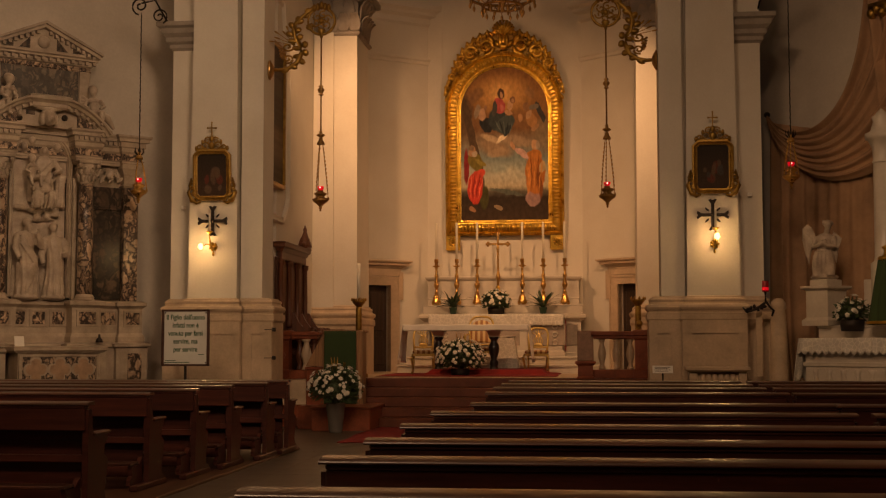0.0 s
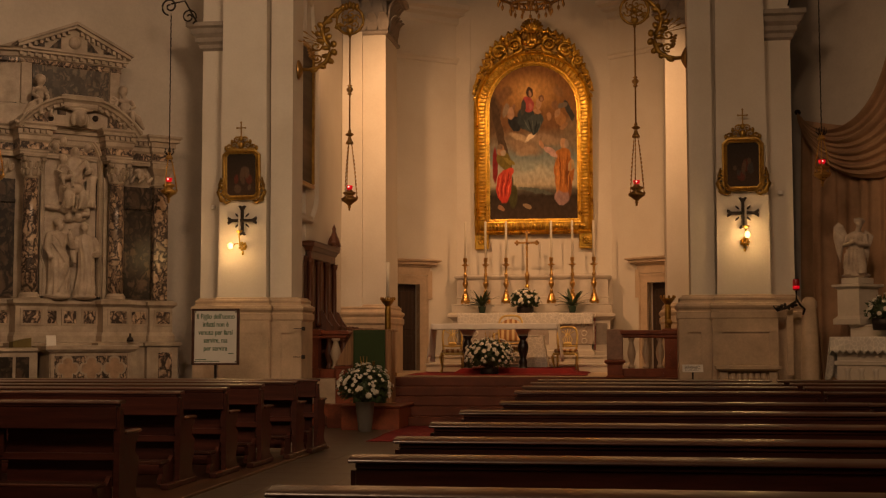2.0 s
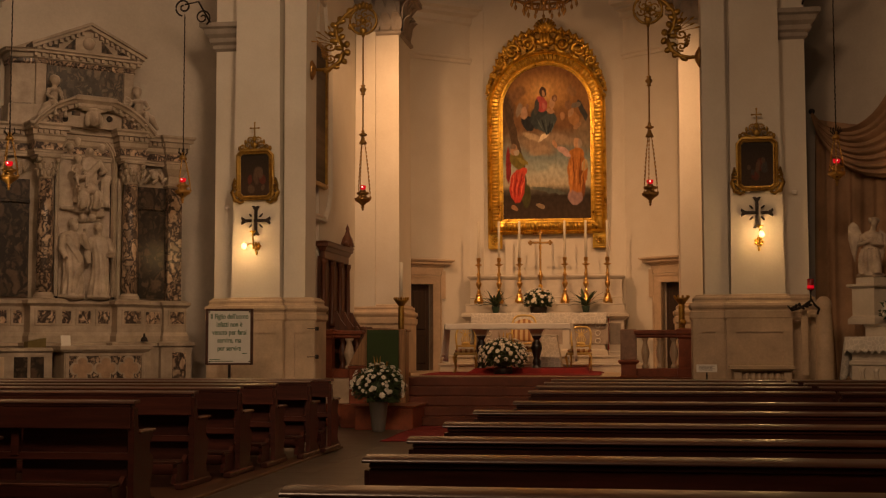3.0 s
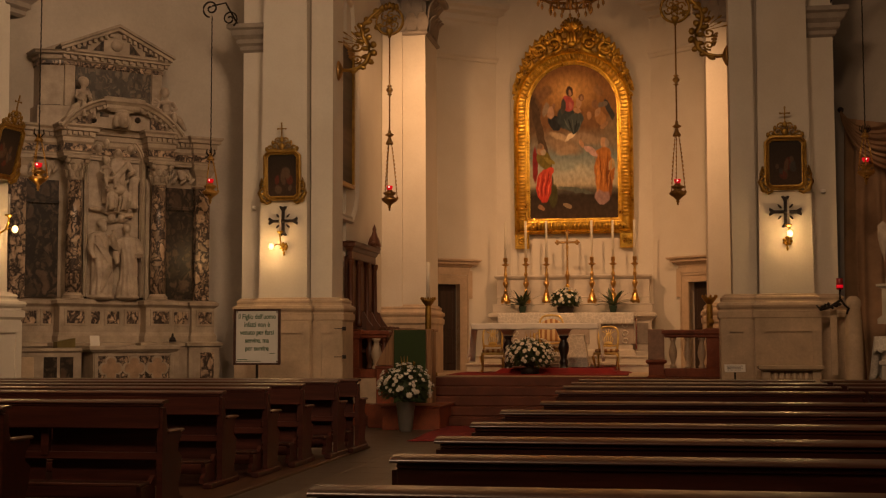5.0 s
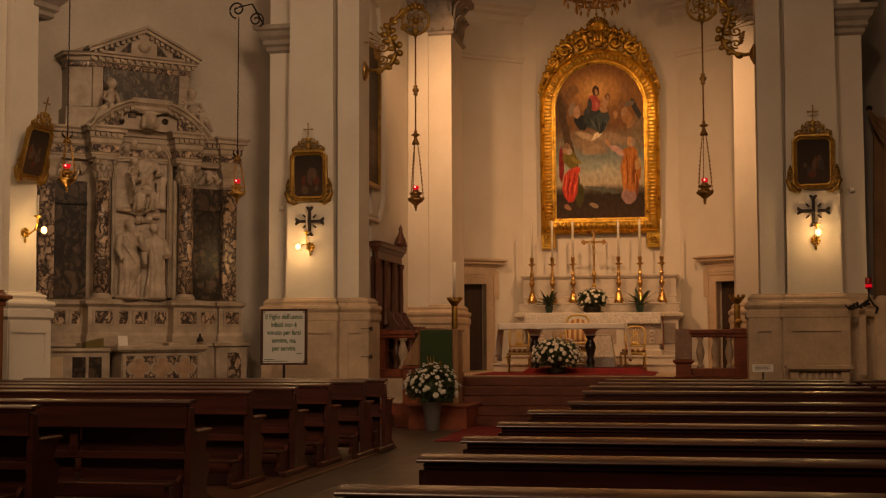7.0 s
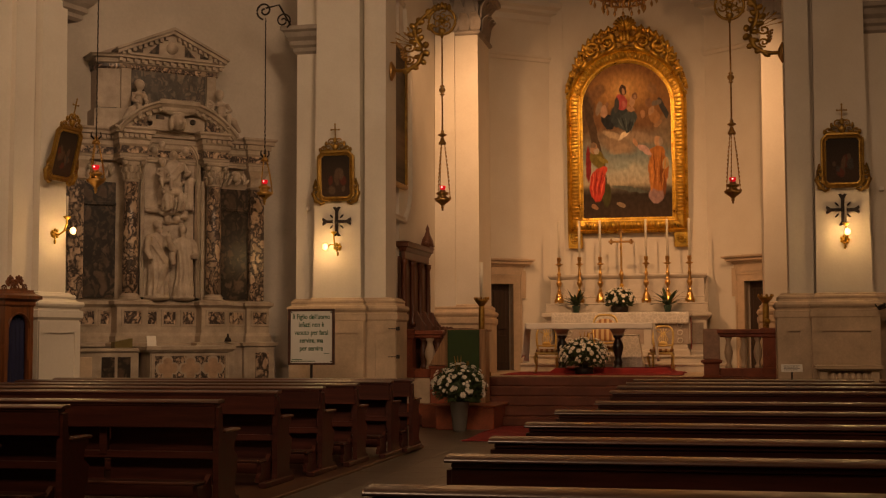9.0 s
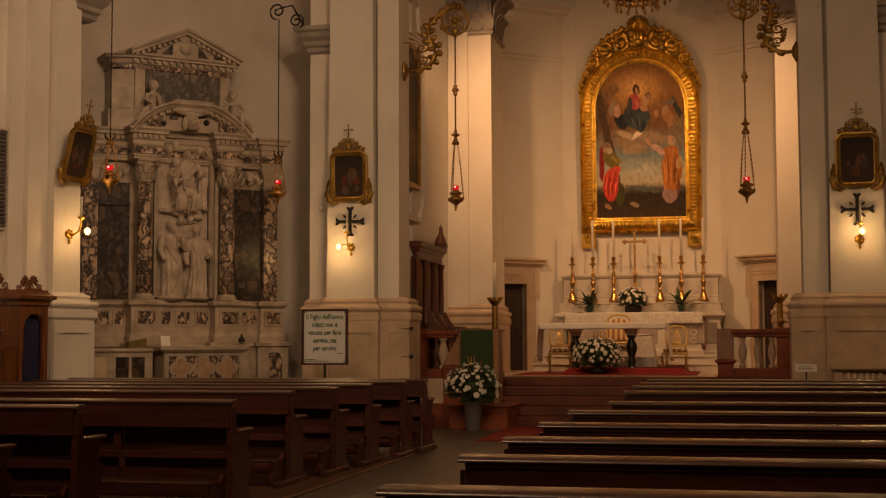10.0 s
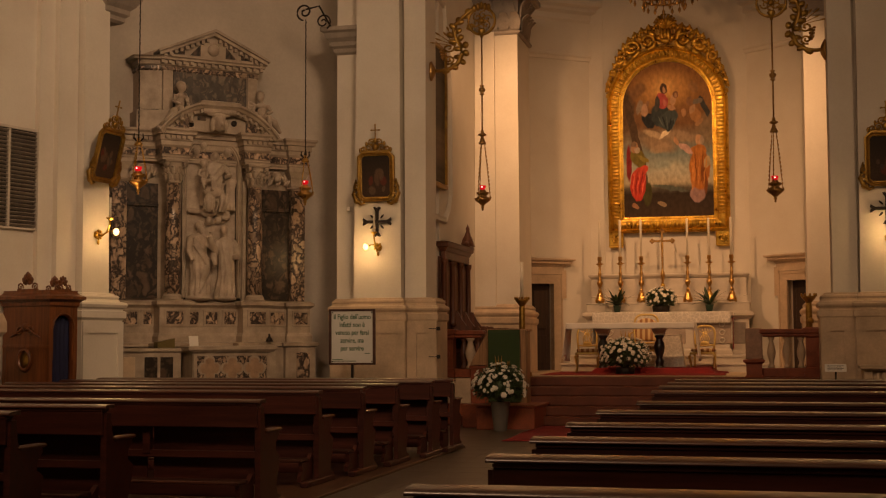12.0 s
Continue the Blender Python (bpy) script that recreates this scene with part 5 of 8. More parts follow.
def side_lamp(m, z, top, label):
    ob = thing("side_altar_lamp", label, "lamp", m, group="side altar lamps")
    lamp_bowl(ob, z, 0.72, BRASS)
    b = B()
    n = int((top - z - 0.84) / 0.06)
    for i in range(n):
        b.ball((0.004 * (i % 2), 0, z + 0.86 + i * 0.06), (0.012, 0.012, 0.034), 6, 4)
    b.tube([(0, 0, z + 0.82), (0, 0, top)], 0.006, 5)
    part("long_chain", b, IRON, ob)
    b = B()
    for k in range(6):
        a = k * math.pi / 3
        b.tube([(0.02 * math.cos(a), 0.02 * math.sin(a), z + 0.78), (0.08 * math.cos(a), 0.08 * math.sin(a), z + 0.84), (0.07 * math.cos(a), 0.07 * math.sin(a), z + 0.90)], 0.009, 5)
    part("crown_leaves", b, IRON, ob)
    b = B().tube([(q[0] - 0.02, 0, q[2]) for q in spiral((0.0, 0, top + 0.12), 0.15, 1.5, 260, 26, 0, -1)], 0.016, 6)
    part("scroll_bracket", b, IRON, ob)
    return ob


a = side_lamp(pose(-7.39, 20.4, 0), 3.68, 6.82, "small brass hanging lamp with lit ruby glass on a twisted chain")
part("bracket_arm", B().tube([(q[0] + 0.27, 0.1, q[2]) for q in spiral((0, 0, 6.78), 0.14, 1.6, 300, 22)], 0.014, 6).tube([(0.0, 0, 6.98), (0.2, 0.1, 7.05), (0.36, 0.3, 6.7), (0.42, 0.45, 6.6)], 0.016, 6), IRON, a)
a = side_lamp(pose(2.96, 20.4, 0), 3.76, 7.0, "small brass hanging lamp with lit ruby glass on a twisted chain")
part("bracket_arm", B().tube([(-q[0] - 0.27, 0.1, q[2]) for q in spiral((0, 0, 6.95), 0.14, 1.6, 300, 22)], 0.014, 6).tube([(0.0, 0, 7.12), (-0.2, 0.1, 7.15), (-0.36, 0.3, 6.9), (-0.42, 0.45, 6.6)], 0.016, 6), IRON, a)
side_lamp(pose(-8.89, 17.4, 0), 3.58, 7.2, "small brass hanging lamp with lit ruby glass on a twisted chain")


def chandelier():
    ob = thing("chandelier", "large gilt chandelier with hanging drops", "chandelier", pose(-1.86, 26.0, 8.08))
    part("ring", B().tube([(0.66 * math.cos(t), 0.66 * math.sin(t), 0.30) for t in [i * 2 * math.pi / 36 for i in range(36)]], 0.03, 7, True), BRONZE, ob)
    part("inner_ring", B().tube([(0.4 * math.cos(t), 0.4 * math.sin(t), 0.12) for t in [i * 2 * math.pi / 30 for i in range(30)]], 0.025, 7, True), BRONZE, ob)
    for k in range(30):
        a = k * 2 * math.pi / 30
        r = 0.66 if k % 2 else 0.42
        z = 0.27 if k % 2 else 0.10
        part("drop", B().lathe([(0.006, 0.0), (0.012, -0.03), (0.006, -0.05), (0.03, -0.1), (0.028, -0.14), (0.0, -0.19)], (r * math.cos(a), r * math.sin(a), z), 8), BRONZE, ob)
    for k in range(10):
        a = k * 2 * math.pi / 10
        part("arm", B().tube([(0.1 * math.cos(a), 0.1 * math.sin(a), 0.5), (0.4 * math.cos(a), 0.4 * math.sin(a), 0.12), (0.66 * math.cos(a), 0.66 * math.sin(a), 0.3)], 0.015, 6), BRONZE, ob)
    part("stem", B().lathe([(0.0, 0.0), (0.05, 0.02), (0.03, 0.1), (0.08, 0.2), (0.1, 0.4), (0.03, 0.6), (0.02, 2.4)], seg=12), BRONZE, ob)
    return ob


chandelier()

# ---- carved figures: one plain mesh each ----
def robed(b, m, h, seed=0, wide=1.0, arms=(), sash=0, base=True, folds=9, beard=False, hood=False):
    """Adds a robed, featureless figure of height h to b: a gown of twisting folds, head, arms and a sash; it faces -y."""
    rnd = random.Random(seed)
    ph, tw = rnd.uniform(0, 6), rnd.uniform(-2.5, 2.5)
    prof = [(0.0, 0.150, 0.115), (0.06, 0.155, 0.12), (0.16, 0.140, 0.115), (0.28, 0.128, 0.105), (0.40, 0.125, 0.10), (0.50, 0.118, 0.095), (0.58, 0.118, 0.09), (0.66, 0.130, 0.088), (0.73, 0.135, 0.08), (0.78, 0.115, 0.07), (0.81, 0.06, 0.05)]
    seg, rings = 48, 30
    v, f = [], []
    for k in range(rings + 1):
        z = 0.81 * k / rings
        i = max(j for j in range(len(prof)) if prof[j][0] <= z + 1e-9)
        j = min(i + 1, len(prof) - 1)
        t = 0 if i == j else (z - prof[i][0]) / (prof[j][0] - prof[i][0])
        rx, ry = prof[i][1] + (prof[j][1] - prof[i][1]) * t, prof[i][2] + (prof[j][2] - prof[i][2]) * t
        cx = 0.022 * math.sin(z * 5.2 + ph)
        amp = 0.15 * (1 - z / 0.85) + 0.03
        for q in range(seg):
            a = 2 * math.pi * q / seg
            r = 1 + amp * (0.7 * math.sin(folds * a + tw * z * 3 + ph) + 0.45 * math.sin((folds * 2 - 3) * a - 2.2 * tw * z + 2 * ph))
            v.append(m @ Vector(((cx + rx * r * math.cos(a)) * h * wide, ry * r * math.sin(a) * h, z * h)))
    for k in range(rings):
        for q in range(seg):
            w = (q + 1) % seg
            f.append((k * seg + q, k * seg + w, (k + 1) * seg + w, (k + 1) * seg + q))
    f += [tuple(range(seg - 1, -1, -1)), tuple(range(rings * seg, (rings + 1) * seg))]
    b._geo(v, f, True)

    def at(x, y, z):
        return m @ Vector((x * h * wide, y * h, z * h))

    def lump(x, y, z, r):
        b.ball(at(x, y, z), tuple(q * h for q in r), 12, 8, m.to_3x3().to_4x4())
    hx = rnd.uniform(-0.015, 0.015)
    b.tube([at(0, 0, 0.78), at(hx, -0.012, 0.88)], 0.036 * h, 10)
    lump(hx, -0.022, 0.915, (0.050, 0.060, 0.068))
    lump(hx, 0.012, 0.93, (0.060, 0.058, 0.062))
    if beard:
        lump(hx, -0.06, 0.855, (0.036, 0.03, 0.05))
    if hood:
        lump(hx, 0.02, 0.89, (0.082, 0.06, 0.10))
    lump(-0.125, 0, 0.735, (0.05, 0.055, 0.06)), lump(0.125, 0, 0.735, (0.05, 0.055, 0.06))
    for path in arms:
        b.tube([at(*p) for p in path], [0.052 * h, 0.047 * h] + [0.032 * h] * (len(path) - 2), 10)
    if sash:
        for k in range(4):
            o = 0.032 * k
            b.tube([at(-sash * 0.12, -0.07, 0.76 - o), at(-sash * 0.02, -0.105, 0.62 - o), at(sash * 0.10, -0.10, 0.47 - o), at(sash * 0.14, -0.04, 0.38 - o)], 0.017 * h, 7)
            b.tube([at(sash * 0.12, -0.08, 0.46 - o), at(sash * 0.02, -0.12, 0.34 - 1.6 * o), at(-sash * 0.06, -0.12, 0.14 - o)], [0.016 * h, 0.018 * h, 0.008 * h], 7)
        for k in range(3):
            b.tube([at(sash * (0.13 + 0.02 * k), -0.05 + 0.03 * k, 0.5), at(sash * (0.15 + 0.018 * k), -0.05 + 0.03 * k, 0.25), at(sash * (0.145 + 0.02 * k), -0.04 + 0.03 * k, 0.06)], 0.018 * h, 7)
    if base:
        b.ball(m @ Vector((0, 0, -0.02 * h)), (0.19 * h * wide, 0.14 * h, 0.045 * h), 16, 6)


def child(b, m, h, wing=0, recline=0.0):
    """Adds a small unclothed, featureless figure to b, seated, with bent legs and perhaps a wing."""
    def at(x, y, z):
        return m @ Vector((x * h + recline * z * h, y * h, z * h))
    r3 = m.to_3x3().to_4x4()
    b.ball(at(0, 0, 0.16), (0.17 * h, 0.14 * h, 0.14 * h), 12, 8, r3).ball(at(0, 0, 0.36), (0.14 * h, 0.12 * h, 0.18 * h), 12, 8, r3).ball(at(0, 0, 0.53), (0.17 * h, 0.11 * h, 0.09 * h), 12, 8, r3)
    b.tube([at(0, 0, 0.56), at(0, -0.02, 0.68)], 0.07 * h, 8)
    b.ball(at(0, -0.03, 0.80), (0.12 * h, 0.13 * h, 0.15 * h), 14, 10, r3).ball(at(0, 0.03, 0.85), (0.135 * h, 0.12 * h, 0.12 * h), 12, 8, r3)
    for s in (-1, 1):
        b.tube([at(s * 0.17, 0, 0.55), at(s * 0.26, -0.06, 0.36), at(s * 0.14, -0.18, 0.28)], [0.065 * h, 0.055 * h, 0.04 * h], 9)
        b.tube([at(s * 0.09, -0.04, 0.14), at(s * 0.20, -0.30, 0.16), at(s * 0.16, -0.32, -0.16)], [0.10 * h, 0.085 * h, 0.05 * h], 10)
        b.ball(at(s * 0.16, -0.36, -0.18), (0.05 * h, 0.09 * h, 0.04 * h), 8, 6, r3)
    if wing:
        for k in range(4):
            b.tube([at(wing * 0.10, 0.10, 0.50), at(wing * (0.30 + 0.03 * k), 0.16, 0.66 - 0.10 * k), at(wing * (0.50 - 0.02 * k), 0.14, 0.48 - 0.13 * k)], [0.05 * h, 0.06 * h, 0.02 * h], 8)


QUATRE = [(0.5 * math.cos(t) * (0.62 + 0.38 * abs(math.cos(2 * t)) ** 0.6), 0.5 * math.sin(t) * (0.62 + 0.38 * abs(math.cos(2 * t)) ** 0.6)) for t in [i * 2 * math.pi / 32 for i in range(32)]]


# ---- the marble retable ----
def retable():
    ob = thing("marble_retable", "weathered marble side altar retable with columns, relief niche and broken pediment", "altar", DL)
    plan = [(-1.75, 0.5), (-1.75, 0.0), (-0.92, 0.0), (-0.92, -0.32), (-0.48, -0.32), (-0.48, -0.05), (0.48, -0.05), (0.48, -0.32), (0.90, -0.32), (0.90, 0.0), (1.36, 0.0), (1.36, -0.1), (1.70, -0.1), (1.70, 0.5)]
    part("plinth", B().stack(plan, [(0.10, 0.0), (0.10, 1.34), (0.15, 1.36), (0.15, 1.41), (0.08, 1.43)]), OLD_MARBLE, ob)
    part("pedestal_course", B().stack(plan, [(0.06, 1.42), (0.06, 1.52), (0.03, 1.58), (0.03, 1.98), (0.05, 2.0), (0.09, 2.03), (0.09, 2.08), (0.02, 2.11)]), OLD_MARBLE, ob)
    part("back_wall", B().box(-1.7, 1.7, 0.1, 0.5, 2.1, 4.4), OLD_MARBLE, ob)
    for x0, x1, y in ((-1.62, -1.22, -0.035), (-0.84, -0.56, -0.355), (0.56, 0.84, -0.355), (1.44, 1.68, -0.135), (0.98, 1.3, -0.035), (-1.12, -0.98, -0.035), (-0.42, -0.22, -0.085), (0.22, 0.42, -0.085), (-0.1, 0.1, -0.085)):
        part("inlay_panel", B().box(x0, x1, y - 0.006, y + 0.02, 1.72, 1.92, 0.004), BRECCIA, ob)
        b = B()
        for a, c, z0, z1 in ((x0 - 0.04, x1 + 0.04, 1.92, 1.955), (x0 - 0.04, x1 + 0.04, 1.685, 1.72), (x0 - 0.04, x0, 1.72, 1.92), (x1, x1 + 0.04, 1.72, 1.92)):
            b.box(a, c, y - 0.016, y + 0.02, z0, z1, 0.003)
        part("inlay_border", b, OLD_MARBLE, ob)
    for x0, x1, y in ((-1.66, -1.3, -0.1), (-1.15, -1.0, -0.1), (1.46, 1.70, -0.2)):
        part("plinth_inlay", B().box(x0, x1, y - 0.012, y + 0.02, 0.5, 1.25, 0.004), BRECCIA if x0 > 0 else STONE, ob)
    # wings: dark slabs between breccia pilasters
    for sx in (-1, 1):
        part("wing_slab", B().box(sx * 1.14 - 0.26, sx * 1.14 + 0.26, 0.03, 0.12, 2.14, 4.0), BRECCIA_DARK, ob)
        part("wing_bar", B().box(sx * 1.14 - 0.26, sx * 1.14 + 0.26, -0.01, 0.05, 3.62, 3.68, 0.008), BRECCIA_DARK, ob)
        part("wing_pilaster", B().box(sx * 1.54 - 0.125, sx * 1.54 + 0.125, -0.06, 0.15, 2.11, 4.02, 0.01), BRECCIA, ob)
        part("pilaster_capital", B().stack([(sx * 1.54 - 0.13, -0.06), (sx * 1.54 + 0.13, -0.06), (sx * 1.54 + 0.13, 0.1), (sx * 1.54 - 0.13, 0.1)], [(0, 4.0), (0.03, 4.03), (0.0, 4.06), (0.0, 4.2), (0.05, 4.3), (0.06, 4.32), (0.06, 4.37)]), OLD_MARBLE, ob)
        part("inner_jamb", B().box(sx * 0.47 - 0.05, sx * 0.47 + 0.05, -0.03, 0.15, 2.11, 4.1, 0.008), BRECCIA_DARK, ob)
        part("outer_jamb", B().box(sx * 0.56 - 0.035, sx * 0.56 + 0.035, -0.08, 0.15, 2.11, 4.1, 0.008), OLD_MARBLE, ob)
        # column
        col = part("column", B().lathe([(0.125, 2.2), (0.128, 2.6), (0.122, 3.4), (0.108, 4.0)], (sx * 0.70, -0.2, 0), 20), BRECCIA, ob, "breccia marble column")
        part("column_base", B().lathe([(0.17, 2.1), (0.17, 2.13), (0.155, 2.135), (0.165, 2.155), (0.15, 2.175), (0.135, 2.18), (0.14, 2.195), (0.127, 2.205)], (sx * 0.70, -0.2, 0), 20), OLD_MARBLE, col)
        b = B().lathe([(0.11, 3.99), (0.125, 4.005), (0.11, 4.02), (0.112, 4.2), (0.17, 4.32)], (sx * 0.70, -0.2, 0), 16)
        for row in range(2):
            for k in range(8):
                a = (k + 0.5 * row) * math.pi / 4
                c = Vector((sx * 0.70 + 0.125 * math.cos(a), -0.2 + 0.125 * math.sin(a), 4.09 + 0.11 * row))
                b.ball(c, (0.03, 0.04, 0.07), 6, 5, Matrix.Rotation(a, 4, "Z"))
                b.ball(c + Vector((0.035 * math.cos(a), 0.035 * math.sin(a), 0.05)), (0.025, 0.03, 0.02), 6, 4, Matrix.Rotation(a, 4, "Z"))
        for ax in (-1, 1):
            b.ball((sx * 0.70 + ax * 0.15, -0.35, 4.29), (0.045, 0.03, 0.045), 8, 5)
        b.box(sx * 0.70 - 0.19, sx * 0.70 + 0.19, -0.39, -0.01, 4.32, 4.37, 0.01)
        part("column_capital", b, OLD_MARBLE, col)
    # carved heads and leaves on the wings
    for sx in (-1, 1):
        rnd = random.Random(4 + sx)
        part("carved_face", B().ball((sx * 1.16, -0.05, 4.2), (0.065, 0.06, 0.08), 10, 7).ball((sx * 1.16, -0.02, 4.25), (0.085, 0.05, 0.06), 10, 6), STATUARY, ob)
        for k in range(9):
            x = 0.95 + 0.05 * k
            part("carved_leaf", B().ball((sx * x, -0.01, 4.18 + 0.06 * math.sin(k * 2.2)), (0.03, 0.035, 0.075), 8, 6, Matrix.Rotation(sx * rnd.uniform(-0.9, 0.9), 4, "Y")), STATUARY, ob)
    # entablature
    ent = [(p[0], p[1]) for p in plan]
    part("architrave", B().stack(ent, [(0.0, 4.36), (0.0, 4.40), (0.015, 4.405), (0.015, 4.435), (0.035, 4.45), (0.0, 4.455)]), OLD_MARBLE, ob)
    part("frieze", B().stack(ent, [(0.0, 4.45), (0.0, 4.57)]), BRECCIA, ob, "breccia marble frieze")
    part("cornice", B().stack(ent, [(0.005, 4.565), (0.03, 4.60), (0.03, 4.66), (0.05, 4.68), (0.05, 4.755), (0.10, 4.765), (0.10, 4.81), (0.13, 4.84), (0.13, 4.87), (0.0, 4.885)]), OLD_MARBLE, ob)
    for s in (-1, 1):
        for i in range(5):
            part("dentil", B().box(s * (0.97 + 0.085 * i) - 0.024, s * (0.97 + 0.085 * i) + 0.024, -0.10, -0.04, 4.695, 4.75), OLD_MARBLE, ob)
            part("dentil", B().box(s * (0.52 + 0.088 * i) - 0.024, s * (0.52 + 0.088 * i) + 0.024, -0.42, -0.36, 4.695, 4.75), OLD_MARBLE, ob)
    # niche
    r = 0.43
    path = [((x, 0, z), (x / r * 0.999, 0, 0), (0, -1, 0)) for x, z in ((-r, 2.15), (-r, 4.33))]
    path += [((r * math.cos(t), 0, 4.33 + r * math.sin(t)), (math.cos(t), 0, math.sin(t)), (0, -1, 0)) for t in [math.pi - i * math.pi / 16 for i in range(1, 16)]]
    path += [((x, 0, z), (x / r * 0.999, 0, 0), (0, -1, 0)) for x, z in ((r, 4.33), (r, 2.15))]
    part("niche_moulding", B().run(path, [(0.0, -0.05), (0.0, 0.05), (0.02, 0.09), (0.04, 0.08), (0.06, 0.1), (0.08, 0.09), (0.085, -0.05)]), OLD_MARBLE, ob)
    part("niche_back", B().prism([(-r, 2.12), (r, 2.12)] + arc(0, 4.33, r, 0, 180, 16), -0.005, 0.12), STATUARY, ob)
    # broken segmental pediment, two curved horns over the columns
    for sx in (-1, 1):
        hs = []
        for i in range(13):
            a = math.radians(35 + 41 * i / 12)
            hs.append(((sx * 1.22 * math.cos(a), 0, 4.10 + 1.22 * math.sin(a)), (sx * math.cos(a), 0, math.sin(a)), (0, -1, 0)))
        part("pediment_horn", B().run(hs, [(-0.13, -0.25), (-0.13, 0.37), (-0.08, 0.39), (-0.06, 0.44), (-0.02, 0.46), (0.0, 0.50), (0.03, 0.50), (0.03, -0.25)]), OLD_MARBLE, ob)
        for i in range(7):
            a = math.radians(38 + 36 * i / 6)
            part("horn_dentil", B().box(-0.022, 0.022, -0.44, -0.36, -0.125, -0.075, m=Matrix.Translation((sx * 1.22 * math.cos(a), 0, 4.10 + 1.22 * math.sin(a))) @ Matrix.Rotation(sx * (math.pi / 2 - a), 4, "Y")), OLD_MARBLE, ob)
        part("horn_field", B().prism([(sx * 0.50, 4.89), (sx * 0.95, 4.89), (sx * 0.62, 5.2), (sx * 0.5, 5.26)], -0.36, -0.1), BRECCIA, ob)
    part("key_block", B().stack([(-0.26, -0.42), (0.26, -0.42), (0.26, 0.0), (-0.26, 0.0)], [(0.0, 5.14), (0.02, 5.17), (0.02, 5.22), (0.05, 5.25), (0.08, 5.27), (0.08, 5.33), (0, 5.36)]), OLD_MARBLE, ob)
    tym = part("tympanum", B().prism([(-0.66, 4.86), (0.66, 4.86), (0.62, 5.06), (0.40, 5.18), (0.24, 5.24), (-0.24, 5.24), (-0.40, 5.18), (-0.62, 5.06)], -0.27, 0.3), OLD_MARBLE, ob)
    part("stone_tablet", B().box(-0.33, -0.19, -0.285, -0.26, 5.04, 5.11, 0.004), BRECCIA_DARK, tym)
    for x, z in ((0.29, 5.03), (-0.44, 4.97)):
        part("stone_disc", B().lathe([(0.0, 0.0), (0.05, 0.0), (0.05, 0.025), (0.0, 0.03)], m=Matrix.Translation((x, -0.27, z)) @ Matrix.Rotation(math.pi / 2, 4, "X"), seg=12), BRECCIA_DARK, tym)
    # attic and triangular pediment
    at = [(-1.18, 0.5), (-1.18, 0.13), (-0.86, 0.0), (0.80, 0.0), (0.80, 0.5)]
    part("attic", B().stack(at, [(0.05, 4.88), (0.05, 5.2), (0.0, 5.22), (0.0, 5.92)]), OLD_MARBLE, ob)
    part("attic_side_slab", B().prism([(-1.15, 0.13 - 0.02), (-0.90, 0.01 - 0.02), (-0.90, 0.05), (-1.15, 0.16)], 4.9, 5.22, "z"), BRECCIA_DARK, ob)
    part("attic_slab", B().box(-0.66, 0.60, -0.03, 0.02, 5.24, 5.86), GREEN_STONE, ob, "grey-green breccia slab")
    for x in (-0.76, 0.70):
        part("attic_pilaster", B().box(x - 0.085, x + 0.085, -0.05, 0.02, 5.2, 5.87, 0.008), OLD_MARBLE, ob)
    part("attic_frieze", B().stack(at, [(0.01, 5.86), (0.02, 5.89), (0.01, 5.90), (0.01, 5.955)]), BRECCIA, ob)
    part("attic_cornice", B().stack(at, [(0.02, 5.95), (0.04, 5.965), (0.04, 6.03), (0.11, 6.04), (0.11, 6.07), (0.14, 6.09), (0.0, 6.10)]), OLD_MARBLE, ob)
    for i in range(15):
        x = -0.86 + i * 0.122
        part("attic_dentil", B().box(x - 0.028, x + 0.028, -0.10, -0.03, 5.98, 6.032), OLD_MARBLE, ob)
    part("gable", B().prism([(-0.90, 6.09), (0.90, 6.09), (0, 6.50)], -0.06, 0.5), OLD_MARBLE, ob)
    part("roof_slab", B().prism([(-1.22, 6.09), (-0.88, 6.09), (0.0, 6.56), (-0.25, 6.50), (-0.8, 6.28)], 0.12, 0.5), OLD_MARBLE, ob)
    for sx in (-1, 1):
        b = B().prism([(sx * 0.93, 6.085), (0, 6.50), (0, 6.56), (sx * 0.93, 6.14)], -0.16, 0.5)
        b.prism([(sx * 0.96, 6.13), (0, 6.555), (0, 6.605), (sx * 0.96, 6.17)], -0.21, 0.5)
        part("raking_cornice", b, OLD_MARBLE, ob)
        for i in range(9):
            t = (i + 0.8) / 10
            x, z = sx * 0.90 * (1 - t), 6.075 + 0.405 * t
            part("raking_dentil", B().prism([(x - 0.026, z - 0.04), (x + 0.026, z - 0.04), (x + 0.026, z + 0.02), (x - 0.026, z + 0.02)], -0.13, -0.04), OLD_MARBLE, ob)
        for k, w in enumerate((0.10, 0.07)):
            part("gable_inlay", B().prism([(sx * (0.22 + 0.27 * k), 6.15), (sx * (0.40 + 0.27 * k), 6.15), (sx * (0.22 + 0.27 * k), 6.24 + w * (1 - k))], -0.075, -0.055), BRECCIA_DARK, ob)
    part("gable_rosette", B().lathe([(0.0, 0.0), (0.1, 0.0), (0.1, 0.03), (0.0, 0.05)], m=Matrix.Translation((0, -0.06, 6.27)) @ Matrix.Rotation(math.pi / 2, 4, "X"), seg=14), STATUARY, ob)
